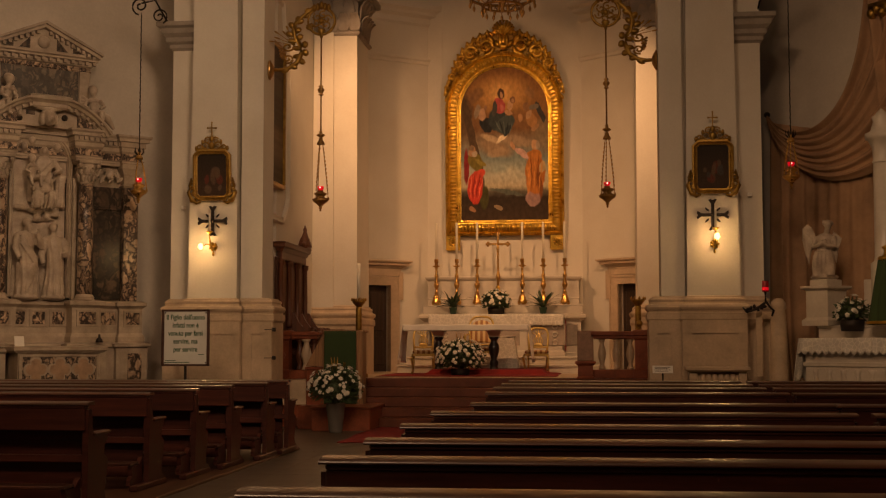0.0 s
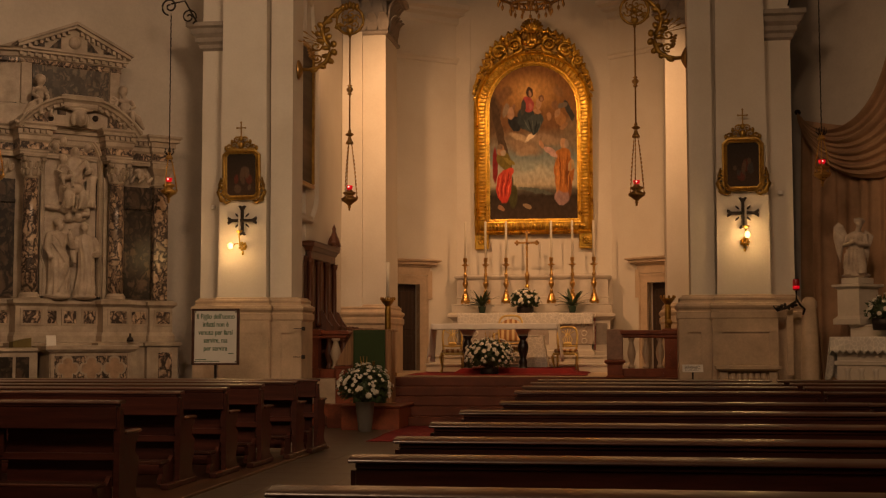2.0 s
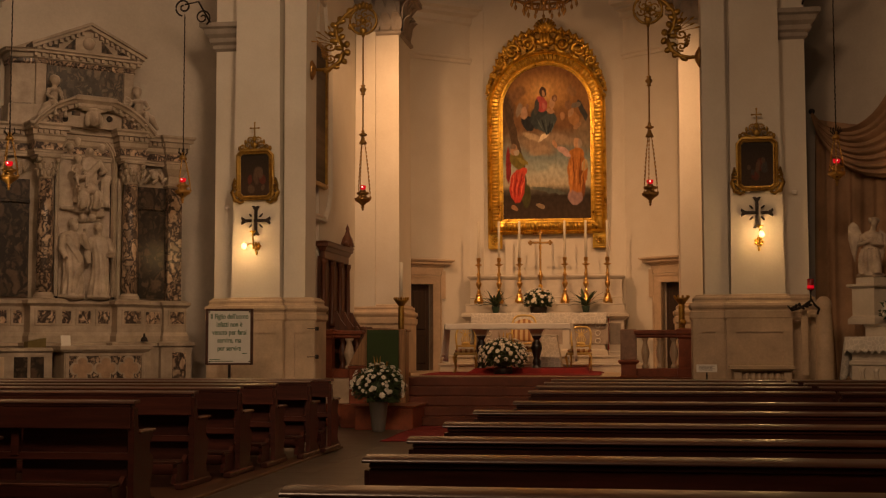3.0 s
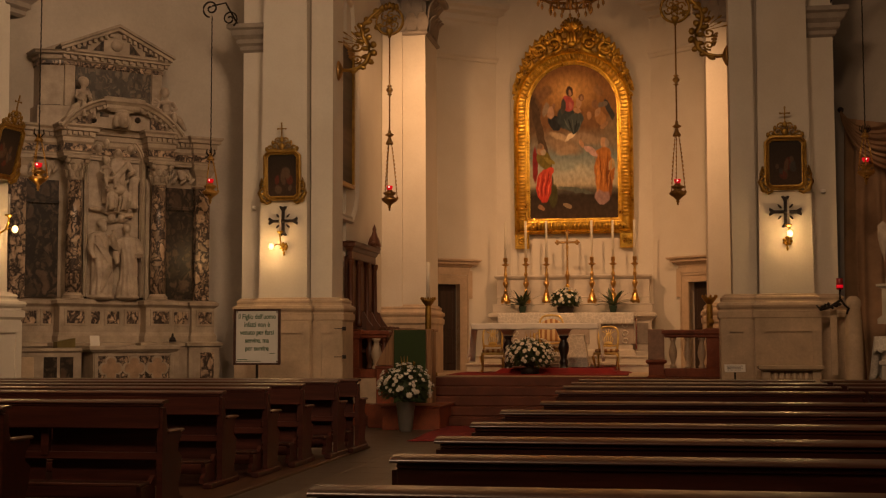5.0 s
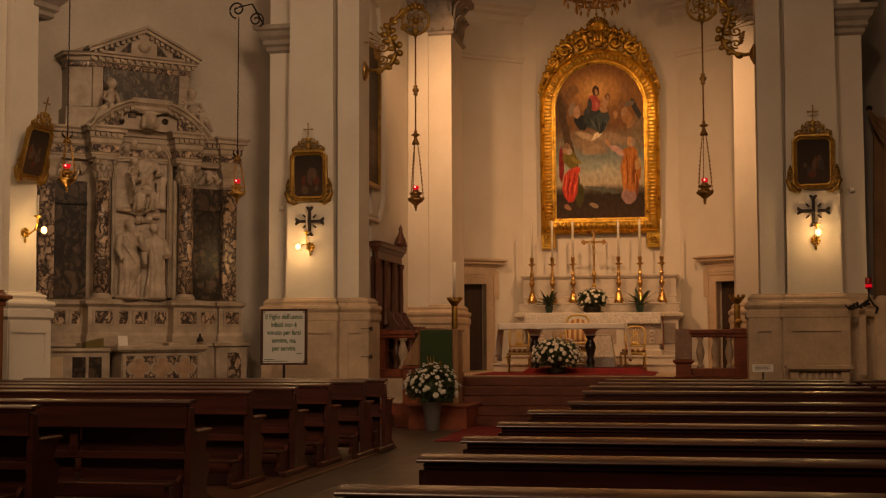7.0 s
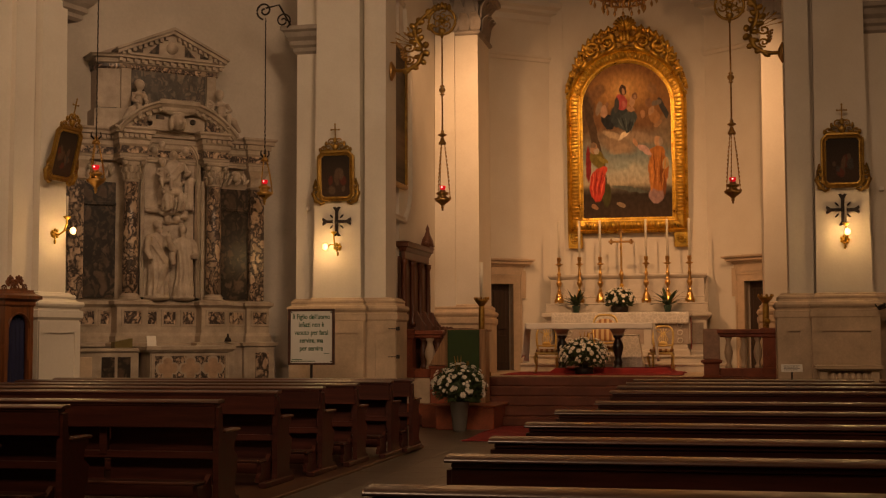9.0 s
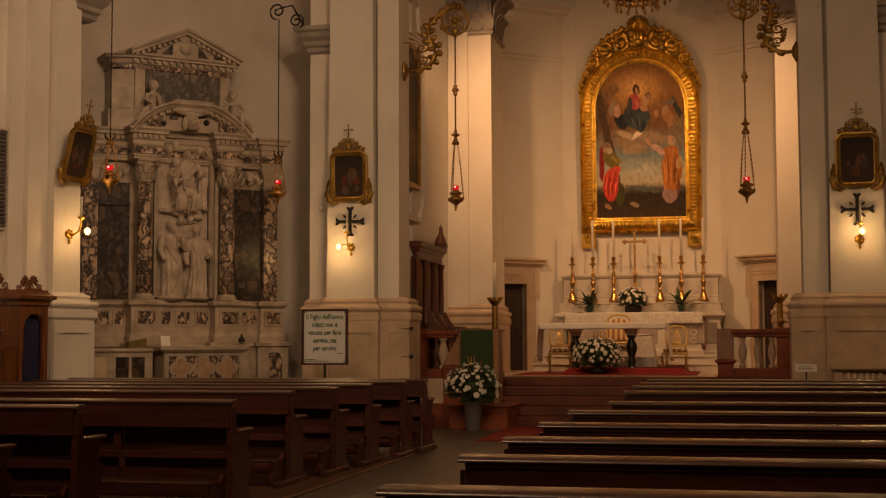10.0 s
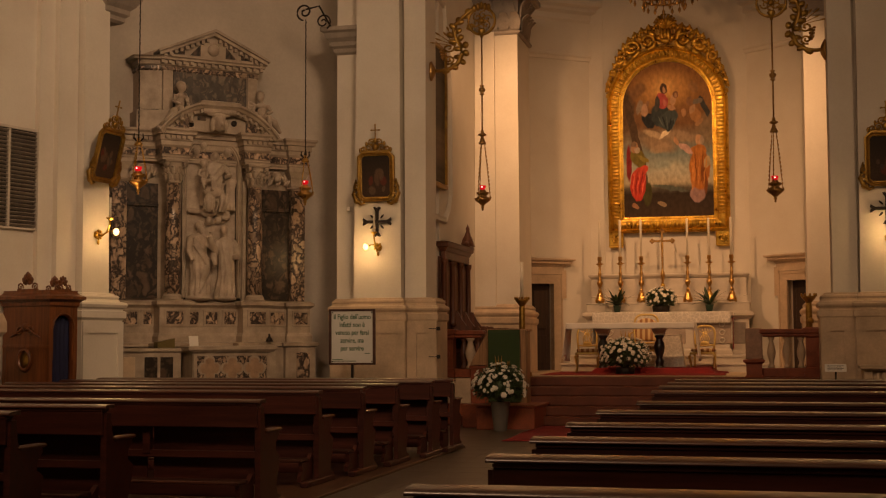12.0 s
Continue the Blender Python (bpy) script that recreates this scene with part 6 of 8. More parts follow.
    # bust over the niche
    bust = part("carved_head", B().ball((0, -0.42, 4.98), (0.095, 0.11, 0.125), 14, 10).ball((0, -0.36, 5.06), (0.125, 0.11, 0.085), 12, 8).ball((-0.10, -0.37, 4.97), (0.05, 0.07, 0.11)).ball((0.10, -0.37, 4.97), (0.05, 0.07, 0.11)).ball((0, -0.53, 4.96), (0.022, 0.03, 0.04)).tube([(-0.2, -0.36, 5.15), (0.0, -0.42, 5.13), (0.2, -0.36, 5.15)], 0.035, 8), STATUARY, ob, "carved marble head")
    voxel(bust, 0.012, 1)
    return ob


retable()


def relief():
    b = B()
    T = Matrix.Translation
    rot = lambda a: Matrix.Rotation(radians(a), 4, "Z")
    robed(b, T((-0.235, -0.12, 2.17)) @ rot(10), 1.26, 1, 0.92, (((-0.13, 0, 0.74), (-0.19, -0.06, 0.58), (-0.16, -0.12, 0.46)), ((0.13, 0, 0.74), (0.19, -0.07, 0.62), (0.10, -0.12, 0.78), (0.11, -0.12, 0.84))), 1, True, 8, True)
    robed(b, T((0.215, -0.12, 2.17)) @ rot(-12), 1.20, 2, 0.88, (((-0.13, 0, 0.74), (-0.18, -0.03, 0.56), (-0.16, -0.08, 0.42)), ((0.13, 0, 0.74), (0.18, -0.06, 0.58), (0.17, -0.14, 0.54))), 0, True, 11)
    b.box(0.30, 0.40, -0.30, -0.22, 2.78, 2.86, 0.01)
    # the seated group above on a bank of cloud
    robed(b, T((0.03, -0.10, 3.60)) @ rot(-8), 0.98, 7, 1.25, (((-0.13, 0, 0.74), (-0.18, -0.09, 0.58), (-0.12, -0.14, 0.56)), ((0.13, 0, 0.74), (0.19, -0.07, 0.58), (0.12, -0.15, 0.54))), -1, False, 7, False, True)
    b.ball((-0.04, -0.22, 3.88), (0.19, 0.13, 0.10), 14, 8).ball((-0.12, -0.26, 3.72), (0.08, 0.08, 0.17), 12, 8).ball((0.12, -0.24, 3.72), (0.08, 0.08, 0.17), 12, 8)
    for k in range(8):
        b.tube([(-0.20 + 0.055 * k, -0.30, 3.86), (-0.22 + 0.058 * k, -0.33 + 0.03 * (k % 2), 3.70), (-0.2 + 0.05 * k, -0.26, 3.55)], [0.014, 0.02, 0.014], 7)
    child(b, T((-0.20, -0.22, 3.98)) @ rot(12), 0.46)
    robed(b, T((0.30, -0.09, 3.60)) @ rot(-25), 0.66, 5, 1.0, (((-0.13, 0, 0.74), (-0.2, -0.08, 0.6), (-0.22, -0.14, 0.72)),), 0, False, 7)
    rnd = random.Random(6)
    for k in range(22):
        x = rnd.uniform(-0.36, 0.36)
        b.ball((x, -0.05 - 0.05 * rnd.random(), 3.50 + 0.12 * rnd.random() - 0.1 * abs(x)), (0.09, 0.06, 0.045), 10, 6)
    for x, z in ((-0.05, 3.43), (0.11, 3.45), (-0.28, 4.55), (0.25, 4.58), (-0.16, 4.66)):
        b.ball((x, -0.07, z), (0.062, 0.062, 0.07), 12, 8)
        b.tube([(x - 0.14, -0.02, z - 0.03), (x, -0.05, z - 0.06), (x + 0.14, -0.02, z - 0.03)], [0.02, 0.035, 0.02], 8)
    ob = solid("relief_statue", b, STATUARY, "carved marble relief of robed figures in an arched niche", "statue", m=DL)
    return voxel(ob, 0.0105, 1)


relief()
for x, z, lean, sx in ((-0.63, 5.10, 0.10, -1), (0.84, 5.06, -0.12, 1)):
    b = B()
    child(b, Matrix.Rotation(radians(-25 * sx), 4, "Z"), 0.60, -sx, lean)
    b.tube([(-sx * 0.02, -0.06, 0.12), (sx * 0.14, -0.14, 0.02), (sx * 0.26, -0.12, -0.14)], [0.07, 0.07, 0.03], 9)
    o = solid("reclining_statue", b, STATUARY, "small carved marble winged statue on the pediment", "statue", m=DL @ pose(x, -0.22, z), group="pediment statues")
    voxel(o, 0.011, 1)


def side_altar_table():
    ob = thing("side_altar_table", "marble altar table with an inlaid quatrefoil front", "altar", DL @ pose(0, -1.07, 0))
    part("body", B().stack([(-0.64, 0.0), (0.64, 0.0), (0.64, 0.9), (-0.64, 0.9)], [(0.06, 0.0), (0.06, 0.3), (0.0, 0.34), (0.0, 1.28)]), OLD_MARBLE, ob)
    part("slab", B().stack([(-0.68, -0.04), (0.68, -0.04), (0.68, 0.9), (-0.68, 0.9)], [(0.0, 1.27), (0.03, 1.30), (0.05, 1.31), (0.05, 1.36), (0.0, 1.37)]), OLD_MARBLE, ob)
    part("front_field", B().box(-0.575, 0.575, -0.012, 0.02, 0.42, 1.22), BRECCIA_FINE, ob, "breccia marble front")
    b = B()
    for a, c, z0, z1 in ((-0.63, -0.575, 0.36, 1.25), (0.575, 0.63, 0.36, 1.25), (-0.575, 0.575, 1.21, 1.25)):
        b.box(a, c, -0.03, 0.02, z0, z1, 0.006)
    part("front_border", b, OLD_MARBLE, ob)
    for x in (-0.37, 0.0, 0.37):
        part("quatrefoil_rim", B().prism([(x + 0.38 * u, 1.02 + 0.40 * v) for u, v in QUATRE], -0.022, 0.0), OLD_MARBLE, ob)
        part("quatrefoil", B().prism([(x + 0.31 * u, 1.02 + 0.325 * v) for u, v in QUATRE], -0.028, -0.02), mat("rose_inlay", (0.42, 0.28, 0.18), 0.35, var=0.2, scale=8), ob)
    return ob


side_altar_table()
ob = thing("side_rail", "low marble side block with dark marble panels", "altar", DL @ pose(0, -0.75, 0))
part("block", B().stack([(-1.75, 0.0), (-0.72, 0.0), (-0.72, 0.6), (-1.75, 0.6)], [(0.0, 0.0), (0.0, 1.26), (0.04, 1.29), (0.04, 1.33), (0, 1.34)]), OLD_MARBLE, ob)
for x in (-1.55, -1.2, -0.95):
    part("panel", B().box(x - 0.1, x + 0.1, -0.02, 0.01, 0.5, 1.2, 0.004), BRECCIA_DARK if x > -1.5 else STONE, ob)
solid("mass_card", B().box(-0.075, 0.075, -0.008, 0.008, 0, 0.18, 0.003), LINEN, "small upright white card on the altar", "card", m=DL @ pose(-0.52, -0.78, 1.35, -14))
solid("missal_stand", B().prism([(-0.14, 0.0), (0.14, 0.0), (0.14, 0.09), (-0.14, 0.15)], -0.1, 0.1, "x"), mat("dark_gilt_box", (0.16, 0.12, 0.03), 0.5, 0.3), "low dark green and gold book stand", "book stand", m=DL @ pose(-0.95, -0.62, 1.34, 0, 0, 90))
solid("small_bell", B().lathe([(0.06, 0), (0.05, 0.05), (0.02, 0.08), (0.015, 0.13), (0.0, 0.135)], seg=12), IRON, "small dark handbell on the altar end", "bell", m=DL @ pose(0.85, -0.5, 1.43))


# ---- nave wall: louvre, confessional ----
def louvre():
    ob = thing("louvre_window", "dark slatted louvre in a pale frame on the nave wall", "louvre", WL)
    # dark sheet on the wall face, coloured as the shade behind the slats
    part("shade_sheet", B().box(-2.35, -0.95, 0.285, 0.31, 3.0, 4.36), SHADE_DARK, ob)
    b = B()
    for a, c, z0, z1 in ((-2.35, -0.91, 4.34, 4.38), (-2.35, -0.91, 2.97, 3.0), (-0.95, -0.91, 3.0, 4.34), (-1.46, -1.42, 3.0, 4.34), (-2.39, -2.35, 2.97, 4.38)):
        b.box(a, c, 0.25, 0.31, z0, z1, 0.004)
    part("frame", b, PLASTER_GREY, ob)
    for x0, x1 in ((-2.35, -1.46), (-1.42, -0.95)):
        for k in range(24):
            z = 3.03 + k * 0.0555
            part("slat", B().box(x0, x1, -0.022, 0.022, -0.004, 0.004, m=Matrix.Translation((0, 0.268, z)) @ Matrix.Rotation(radians(-32), 4, "X")), CAPSTONE, ob)
    return ob


louvre()


def confessional():
    ob = thing("confessional", "carved oak confessional with a dark blue curtain and round grille", "confessional", WL @ pose(-1.50, -0.6, 0))
    w, d, H = 0.50, 0.85, 2.02
    b = B().box(0, w, 0.03, d, 0, 0.12, 0.01).box(0, 0.06, 0, 0.06, 0.1, H).box(w - 0.06, w, 0, 0.06, 0.1, H).box(0, 0.035, 0.05, d, 0.1, H).box(w - 0.035, w, 0.05, d, 0.1, H).box(0.03, w - 0.03, d - 0.04, d, 0.1, H)
    part("body", b, OAK, ob)
    b = B()
    r = 0.17
    for i in range(12):
        a0, a1 = i * math.pi / 12, (i + 1) * math.pi / 12
        p0, p1 = (w / 2 + r * math.cos(a0), 1.62 + r * math.sin(a0)), (w / 2 + r * math.cos(a1), 1.62 + r * math.sin(a1))
        b.prism([p0, p1, (p1[0], H), (p0[0], H)], 0.01, 0.05)
    b.box(0.06, w / 2 - r, 0.01, 0.05, 1.2, H).box(w / 2 + r, w - 0.06, 0.01, 0.05, 1.2, H)
    part("arched_front", b, OAK, ob)
    part("arch_moulding", B().tube([(w / 2 + 0.19 * math.cos(t), 0.0, 1.62 + 0.19 * math.sin(t)) for t in [i * math.pi / 14 for i in range(15)]], 0.014, 6), OAK, ob)
    part("curtain", B().sheet(40, 4, lambda u, v: Vector((0.05 + (w - 0.1) * u, 0.09 + 0.018 * math.sin(u * 34), 0.12 + 1.72 * v)), thick=0.006), mat("blue_curtain", (0.010, 0.012, 0.05), 0.9, var=0.2), ob, "dark blue pleated curtain")
    part("cornice", B().stack([(0, 0), (w, 0), (w, d), (0, d)], [(0.0, 1.90), (0.02, 1.92), (0.02, 1.96), (0.05, 1.99), (0.08, 2.0), (0.08, 2.04), (0.02, 2.07), (0.0, 2.10), (0.0, 2.12)]), OAK, ob)
    part("waist_rail", B().box(-0.012, 0.0, 0.0, d, 1.36, 1.40, 0.003), OAK, ob)
    b = B()
    for z0, z1, y0, y1 in ((0.2, 1.32, 0.08, d - 0.08),):
        for a, c, e, f in ((y0, y1, z1, z1 + 0.02), (y0, y1, z0 - 0.02, z0), (y0 - 0.02, y0, z0, z1), (y1, y1 + 0.02, z0, z1)):
            b.box(-0.012, 0.0, a, c, e, f)
    part("side_panel", b, OAK, ob)
    b = B()
    for s in (-1, 1):
        b.tube([(-0.012, d / 2 + s * q[0], q[2]) for q in spiral((0.1, 0, 1.58), 0.07, 1.4, 180, 16, 0, -1)], 0.014, 5)
        b.tube([(-0.012, d / 2 + s * 0.04, 1.62), (-0.012, d / 2 + s * 0.18, 1.54), (-0.012, d / 2 + s * 0.28, 1.5)], [0.02, 0.016, 0.006], 5)
    b.ball((-0.012, d / 2, 1.64), (0.02, 0.05, 0.05))
    part("carved_spray", b, OAK, ob)
    m = Matrix.Translation((-0.005, d / 2, 1.20)) @ Matrix.Rotation(-math.pi / 2, 4, "Y")
    grille = part("grille_ring", B().lathe([(0.11, 0.0), (0.11, 0.03), (0.13, 0.04), (0.155, 0.03), (0.16, 0.0)], m=m, seg=24, squash=0.8), OAK, ob)
    part("grille", B().lathe([(0.0, 0.004), (0.11, 0.004), (0.11, 0.008), (0.0, 0.008)], m=m, seg=24, squash=0.8), GOLD_DIM, grille, "perforated brass grille")
    part("foot_rail", B().box(-0.06, 0.0, 0.1, d - 0.1, 0.78, 0.82, 0.006), OAK, ob)

    def finial(mm, s):
        b = B()
        for k in range(7):
            a = math.radians(-30 + 40 * k)
            b.ball(mm @ Vector((0.05 * s * math.cos(a), 0, 0.13 * s + 0.055 * s * math.sin(a))), (0.03 * s, 0.015, 0.045 * s), 7, 5, Matrix.Rotation(math.pi / 2 - a, 4, "Y"))
        b.ball(mm @ Vector((0, 0, 0.13 * s)), (0.03 * s, 0.025, 0.03 * s), 8, 5)
        for q in (-1, 1):
            b.tube([mm @ Vector((q * (0.12 * s + p[0]), 0, p[2])) for p in spiral((0, 0, 0.05 * s), 0.05 * s, 1.3, 200, 14, 0, -1)], 0.012, 5)
        b.box(-0.16 * s, 0.16 * s, -0.012, 0.012, 0.0, 0.03, m=mm)
        part("finial", b, OAK, ob, "carved palmette finial")
    finial(Matrix.Translation((w / 2, 0.02, 2.11)), 0.9)
    finial(Matrix.Translation((0.02, d / 2, 2.11)) @ Matrix.Rotation(math.pi / 2, 4, "Z"), 1.15)
    finial(Matrix.Translation((w, d / 2, 2.11)) @ Matrix.Rotation(math.pi / 2, 4, "Z"), 1.0)
    return ob


confessional()
b = B().stack([(-3.0, -0.75), (-2.47, -0.75), (-2.47, 0.3), (-3.0, 0.3)], [(0.0, 0.0), (0.0, 1.5), (0.03, 1.52), (0.06, 1.56), (0.06, 1.68), (0.03, 1.78), (0.0, 1.8)])
solid("stone_pedestal", b, STONE, "pale moulded stone pedestal by the nave wall", "pedestal", m=WL)
solid("notice_board", B().box(-1.0, -0.78, 0.17, 0.215, 1.1, 2.05, 0.006), PLASTER_GREY, "pale board on the wall beside the pier", "board", m=WL)


# ---- the draped altar ----
def drapery():
    """A brown hanging caught up at one hook and falling from a high corner in a deep swag."""
    ob = thing("drapery", "heavy brown altar drapery hung in a deep swag with long folds", "curtain", DR)

    def bez(p0, p1, p2, p3, t):
        return ((1 - t) ** 3) * p0 + 3 * t * (1 - t) ** 2 * p1 + 3 * t * t * (1 - t) * p2 + t ** 3 * p3

    def swag(u, v):
        # a family of sagging curves from the hook up to the high corner
        hook = Vector((-2.80, 5.22 - 0.08 * v))
        p = bez(hook, Vector((-2.25 - 0.25 * v, 4.50 - 0.70 * v)), Vector((-0.85 + 0.55 * v, 4.60 - 1.60 * v)), Vector((-0.86 + 1.9 * v, 7.5 - 1.1 * v)), u)
        open_ = math.sin(math.pi * min(1, u * 1.25 + 0.02) * 0.5)
        fold = (math.sin(v * 47 + 2 * math.sin(u * 3)) * 0.055 + 0.045 * math.sin(v * 23 + 1 + u) + 0.012 * math.sin(v * 120 + 7 * u)) * open_
        return Vector((p.x, 0.42 - fold - 0.05 * open_ * math.sin(math.pi * v), p.y))
    part("swag", B().sheet(48, 90, swag, thick=0.012), DRAPE, ob, "gathered brown swag")

    def fall(u, v):
        x = -2.85 + 4.4 * u
        t = v
        zt = 5.12 - 0.25 * math.sin(math.pi * min(1, u * 3) * 0.5)
        z = zt + (0.35 - zt) * t
        spread = 0.16 * t * math.exp(-6 * u)
        amp = 0.05 * (0.5 + t) * math.exp(-5 * u) + 0.012
        return Vector((x + spread * math.sin(u * 60), 0.60 - amp * math.sin(u * 125 + 1.5 * math.sin(3 * t)) - 0.04 * math.sin(u * 22 + 2 * t), z))
    part("fall", B().sheet(150, 24, fall, thick=0.012), DRAPE, ob, "long hanging brown folds")

    def tail(u, v):
        x = -0.9 + 1.6 * u
        z = 7.4 - 5.0 * v
        return Vector((x + 0.5 * v * (1 - u), 0.36 - 0.06 * math.sin(u * 40 + v) - 0.03 * math.sin(u * 17), z))
    part("tail", B().sheet(70, 20, tail, thick=0.012), DRAPE, ob, "falling brown folds")
    part("hook", B().ball((-2.82, 0.46, 5.23), (0.05, 0.06, 0.05), 8, 6), IRON, ob)
    b = B()
    for k in range(10):
        b.ball((-0.72 + 0.09 * k, 0.3, 6.52 + 0.06 * (k % 2)), (0.08, 0.08, 0.09), 8, 6)
    b.tube([(-0.75, 0.3, 6.62), (0.3, 0.3, 6.66), (1.4, 0.3, 6.66)], 0.07, 8)
    part("gilt_pelmet", b, GOLD_DIM, ob, "gilded carved pelmet end")
    return ob


drapery()


def draped_altar():
    ob = thing("draped_altar", "marble altar with stepped shelf behind the pews", "altar", DR @ pose(0.24, -0.95, 0.07))
    part("body", B().stack([(-1.48, 0.06), (1.48, 0.06), (1.48, 1.0), (-1.48, 1.0)], [(0.04, -0.07), (0.04, 0.3), (0.0, 0.34), (0.0, 0.98), (0.03, 1.0), (0.03, 1.05), (0.0, 1.06), (0.0, 1.40)]), MARBLE, ob)
    for i in range(12):
        part("baluster_panel", B().lathe([(0.03, 0.5), (0.05, 0.6), (0.05, 0.75), (0.03, 0.88), (0.06, 0.95)], (-1.3 + 0.236 * i, 0.05, 0), 10), MARBLE, ob)
    part("shelf", B().stack([(-1.5, 0.45), (1.5, 0.45), (1.5, 1.3), (-1.5, 1.3)], [(0.0, 1.38), (0.0, 1.56), (0.015, 1.57), (0.015, 1.60), (0, 1.605)]), MARBLE, ob)
    part("back_shelf", B().box(-1.0, 1.3, 0.9, 1.4, 1.6, 2.30, 0.01), MARBLE, ob)
    return ob


draped_altar()


def pointed_cloth():
    ob = thing("altar_cloth", "white altar cloth with a pointed ochre lace border", "cloth", DR @ pose(0.24, -0.95, 0.07))
    part("top_cloth", B().box(-1.53, 1.53, -0.02, 0.45, 1.402, 1.412, 0.003), LINEN, ob)

    def fn(u, v):
        hem = 0.20 + 0.05 * abs(((u * 26) % 1) * 2 - 1)
        return Vector((-1.53 + 3.06 * u, -0.03 - 0.008 * math.sin(u * 80) - 0.03 * v, 1.41 - hem * v))
    part("lace_border", B().sheet(208, 6, fn, thick=0.004), LACE, ob)

    def fs(u, v):
        return Vector((-1.54 - 0.03 * v - 0.015 * math.sin(u * 16) * v, -0.03 + 0.48 * u - 0.1 * v * (1 - u), 1.41 - (0.62 + 0.04 * math.sin(u * 12)) * v))
    part("side_fall", B().sheet(24, 10, fs, thick=0.004), LACE, ob)
    return ob


pointed_cloth()
ob = thing("angel_pedestal", "square pale marble pedestal with a moulded cap", "pedestal", DR @ pose(-1.22, -0.35, 0.0, 0, 0, -8))
part("die", B().stack([(-0.21, -0.21), (0.21, -0.21), (0.21, 0.21), (-0.21, 0.21)], [(0.05, 1.67), (0.05, 1.75), (0.03, 1.77), (0.0, 1.80), (0.0, 2.20), (0.02, 2.22), (0.06, 2.24), (0.06, 2.275), (0.0, 2.28)]), MARBLE, ob)
part("top_block", B().box(-0.17, 0.17, -0.17, 0.17, 2.28, 2.375, 0.01), MARBLE, ob)


def angel():
    """A kneeling winged figure with crossed arms and bowed head, melted into one body."""
    b = B().ball((0, 0, 0.04), (0.22, 0.16, 0.05), 14, 6)
    b.tube([(-0.10, -0.10, 0.05), (-0.11, -0.09, 0.16), (-0.08, 0.0, 0.36)], [0.07, 0.075, 0.09], 12).tube([(0.10, -0.14, 0.06), (0.10, -0.13, 0.2), (0.06, 0.0, 0.36)], [0.065, 0.07, 0.09], 12)
    b.tube([(-0.10, -0.08, 0.06), (-0.14, 0.14, 0.06)], [0.055, 0.04], 10).tube([(0.10, -0.12, 0.06), (0.12, 0.14, 0.06)], [0.055, 0.04], 10)
    b.ball((0, 0.01, 0.40), (0.135, 0.105, 0.11), 14, 8).ball((0.01, 0.0, 0.52), (0.115, 0.09, 0.13), 14, 8).ball((0.015, 0.0, 0.63), (0.14, 0.085, 0.09), 14, 8)
    b.tube([(0.03, -0.01, 0.68), (0.06, -0.035, 0.78)], [0.045, 0.042], 10)
    b.ball((0.068, -0.045, 0.835), (0.055, 0.065, 0.072), 14, 10).ball((0.065, 0.0, 0.862), (0.072, 0.07, 0.065), 14, 8)
    for k in range(7):
        b.ball((0.065 + 0.065 * math.cos(k * 0.9), -0.0 + 0.05 * math.sin(k * 1.3), 0.87 + 0.03 * math.sin(k * 2.1)), (0.026, 0.026, 0.026), 8, 5)
    b.tube([(-0.11, 0.0, 0.66), (-0.155, -0.07, 0.50), (-0.05, -0.12, 0.54), (0.05, -0.13, 0.60)], [0.045, 0.042, 0.036, 0.028], 10)
    b.tube([(0.14, 0.0, 0.66), (0.17, -0.07, 0.50), (0.06, -0.12, 0.52), (-0.04, -0.13, 0.59)], [0.045, 0.042, 0.036, 0.028], 10)
    for k in range(9):
        t = k / 8
        b.tube([(-0.12 + 0.22 * t, -0.09 - 0.02 * (k % 2), 0.44), (-0.15 + 0.27 * t, -0.13 - 0.03 * (k % 2), 0.24), (-0.16 + 0.30 * t, -0.12, 0.06)], [0.014, 0.02, 0.016], 6)
    for pts, y in (([(-0.13, 0.70), (-0.18, 0.82), (-0.25, 0.87), (-0.32, 0.80), (-0.325, 0.62), (-0.28, 0.40), (-0.23, 0.24), (-0.19, 0.44), (-0.13, 0.58)], 0.05), ([(0.12, 0.70), (0.18, 0.68), (0.21, 0.56), (0.205, 0.40), (0.175, 0.25), (0.13, 0.40), (0.11, 0.55)], 0.03)):
        b.prism(pts, y, y + 0.05)
        cx, cz = sum(p[0] for p in pts) / len(pts), min(p[1] for p in pts)
        for k in range(6):
            x = min(p[0] for p in pts) + 0.03 + 0.025 * k
            b.tube([(x, y - 0.004, cz + 0.5 - 0.02 * k), (0.5 * (x + cx), y - 0.006, cz + 0.24), (0.2 * x + 0.8 * cx, y, cz + 0.06 + 0.02 * k)], [0.010, 0.014, 0.008], 6)
    return voxel(solid("angel_statue", b, STATUARY, "white marble winged statue kneeling on a pedestal", "statue", m=DR @ pose(-1.24, -0.35, 2.372, 0, 0, 30)), 0.011, 1)


angel()
ob = thing("altar_column", "pale marble altar column with a moulded capital", "column", DR @ pose(-0.15, -0.45, 0.07))
part("shaft", B().lathe([(0.2, 1.6), (0.2, 2.5), (0.15, 2.54), (0.14, 2.6), (0.13, 4.0)], seg=20), MARBLE, ob)
part("capital", B().lathe([(0.13, 3.98), (0.15, 4.0), (0.13, 4.03), (0.14, 4.2), (0.2, 4.32), (0.24, 4.34), (0.24, 4.42), (0.16, 4.46), (0.12, 4.6), (0.14, 4.66), (0.0, 4.8)], seg=20), MARBLE, ob)
ob = thing("draped_stand", "stand draped in green cloth with gold braid", "drape", DR @ pose(0.06, -0.72, 0.07))
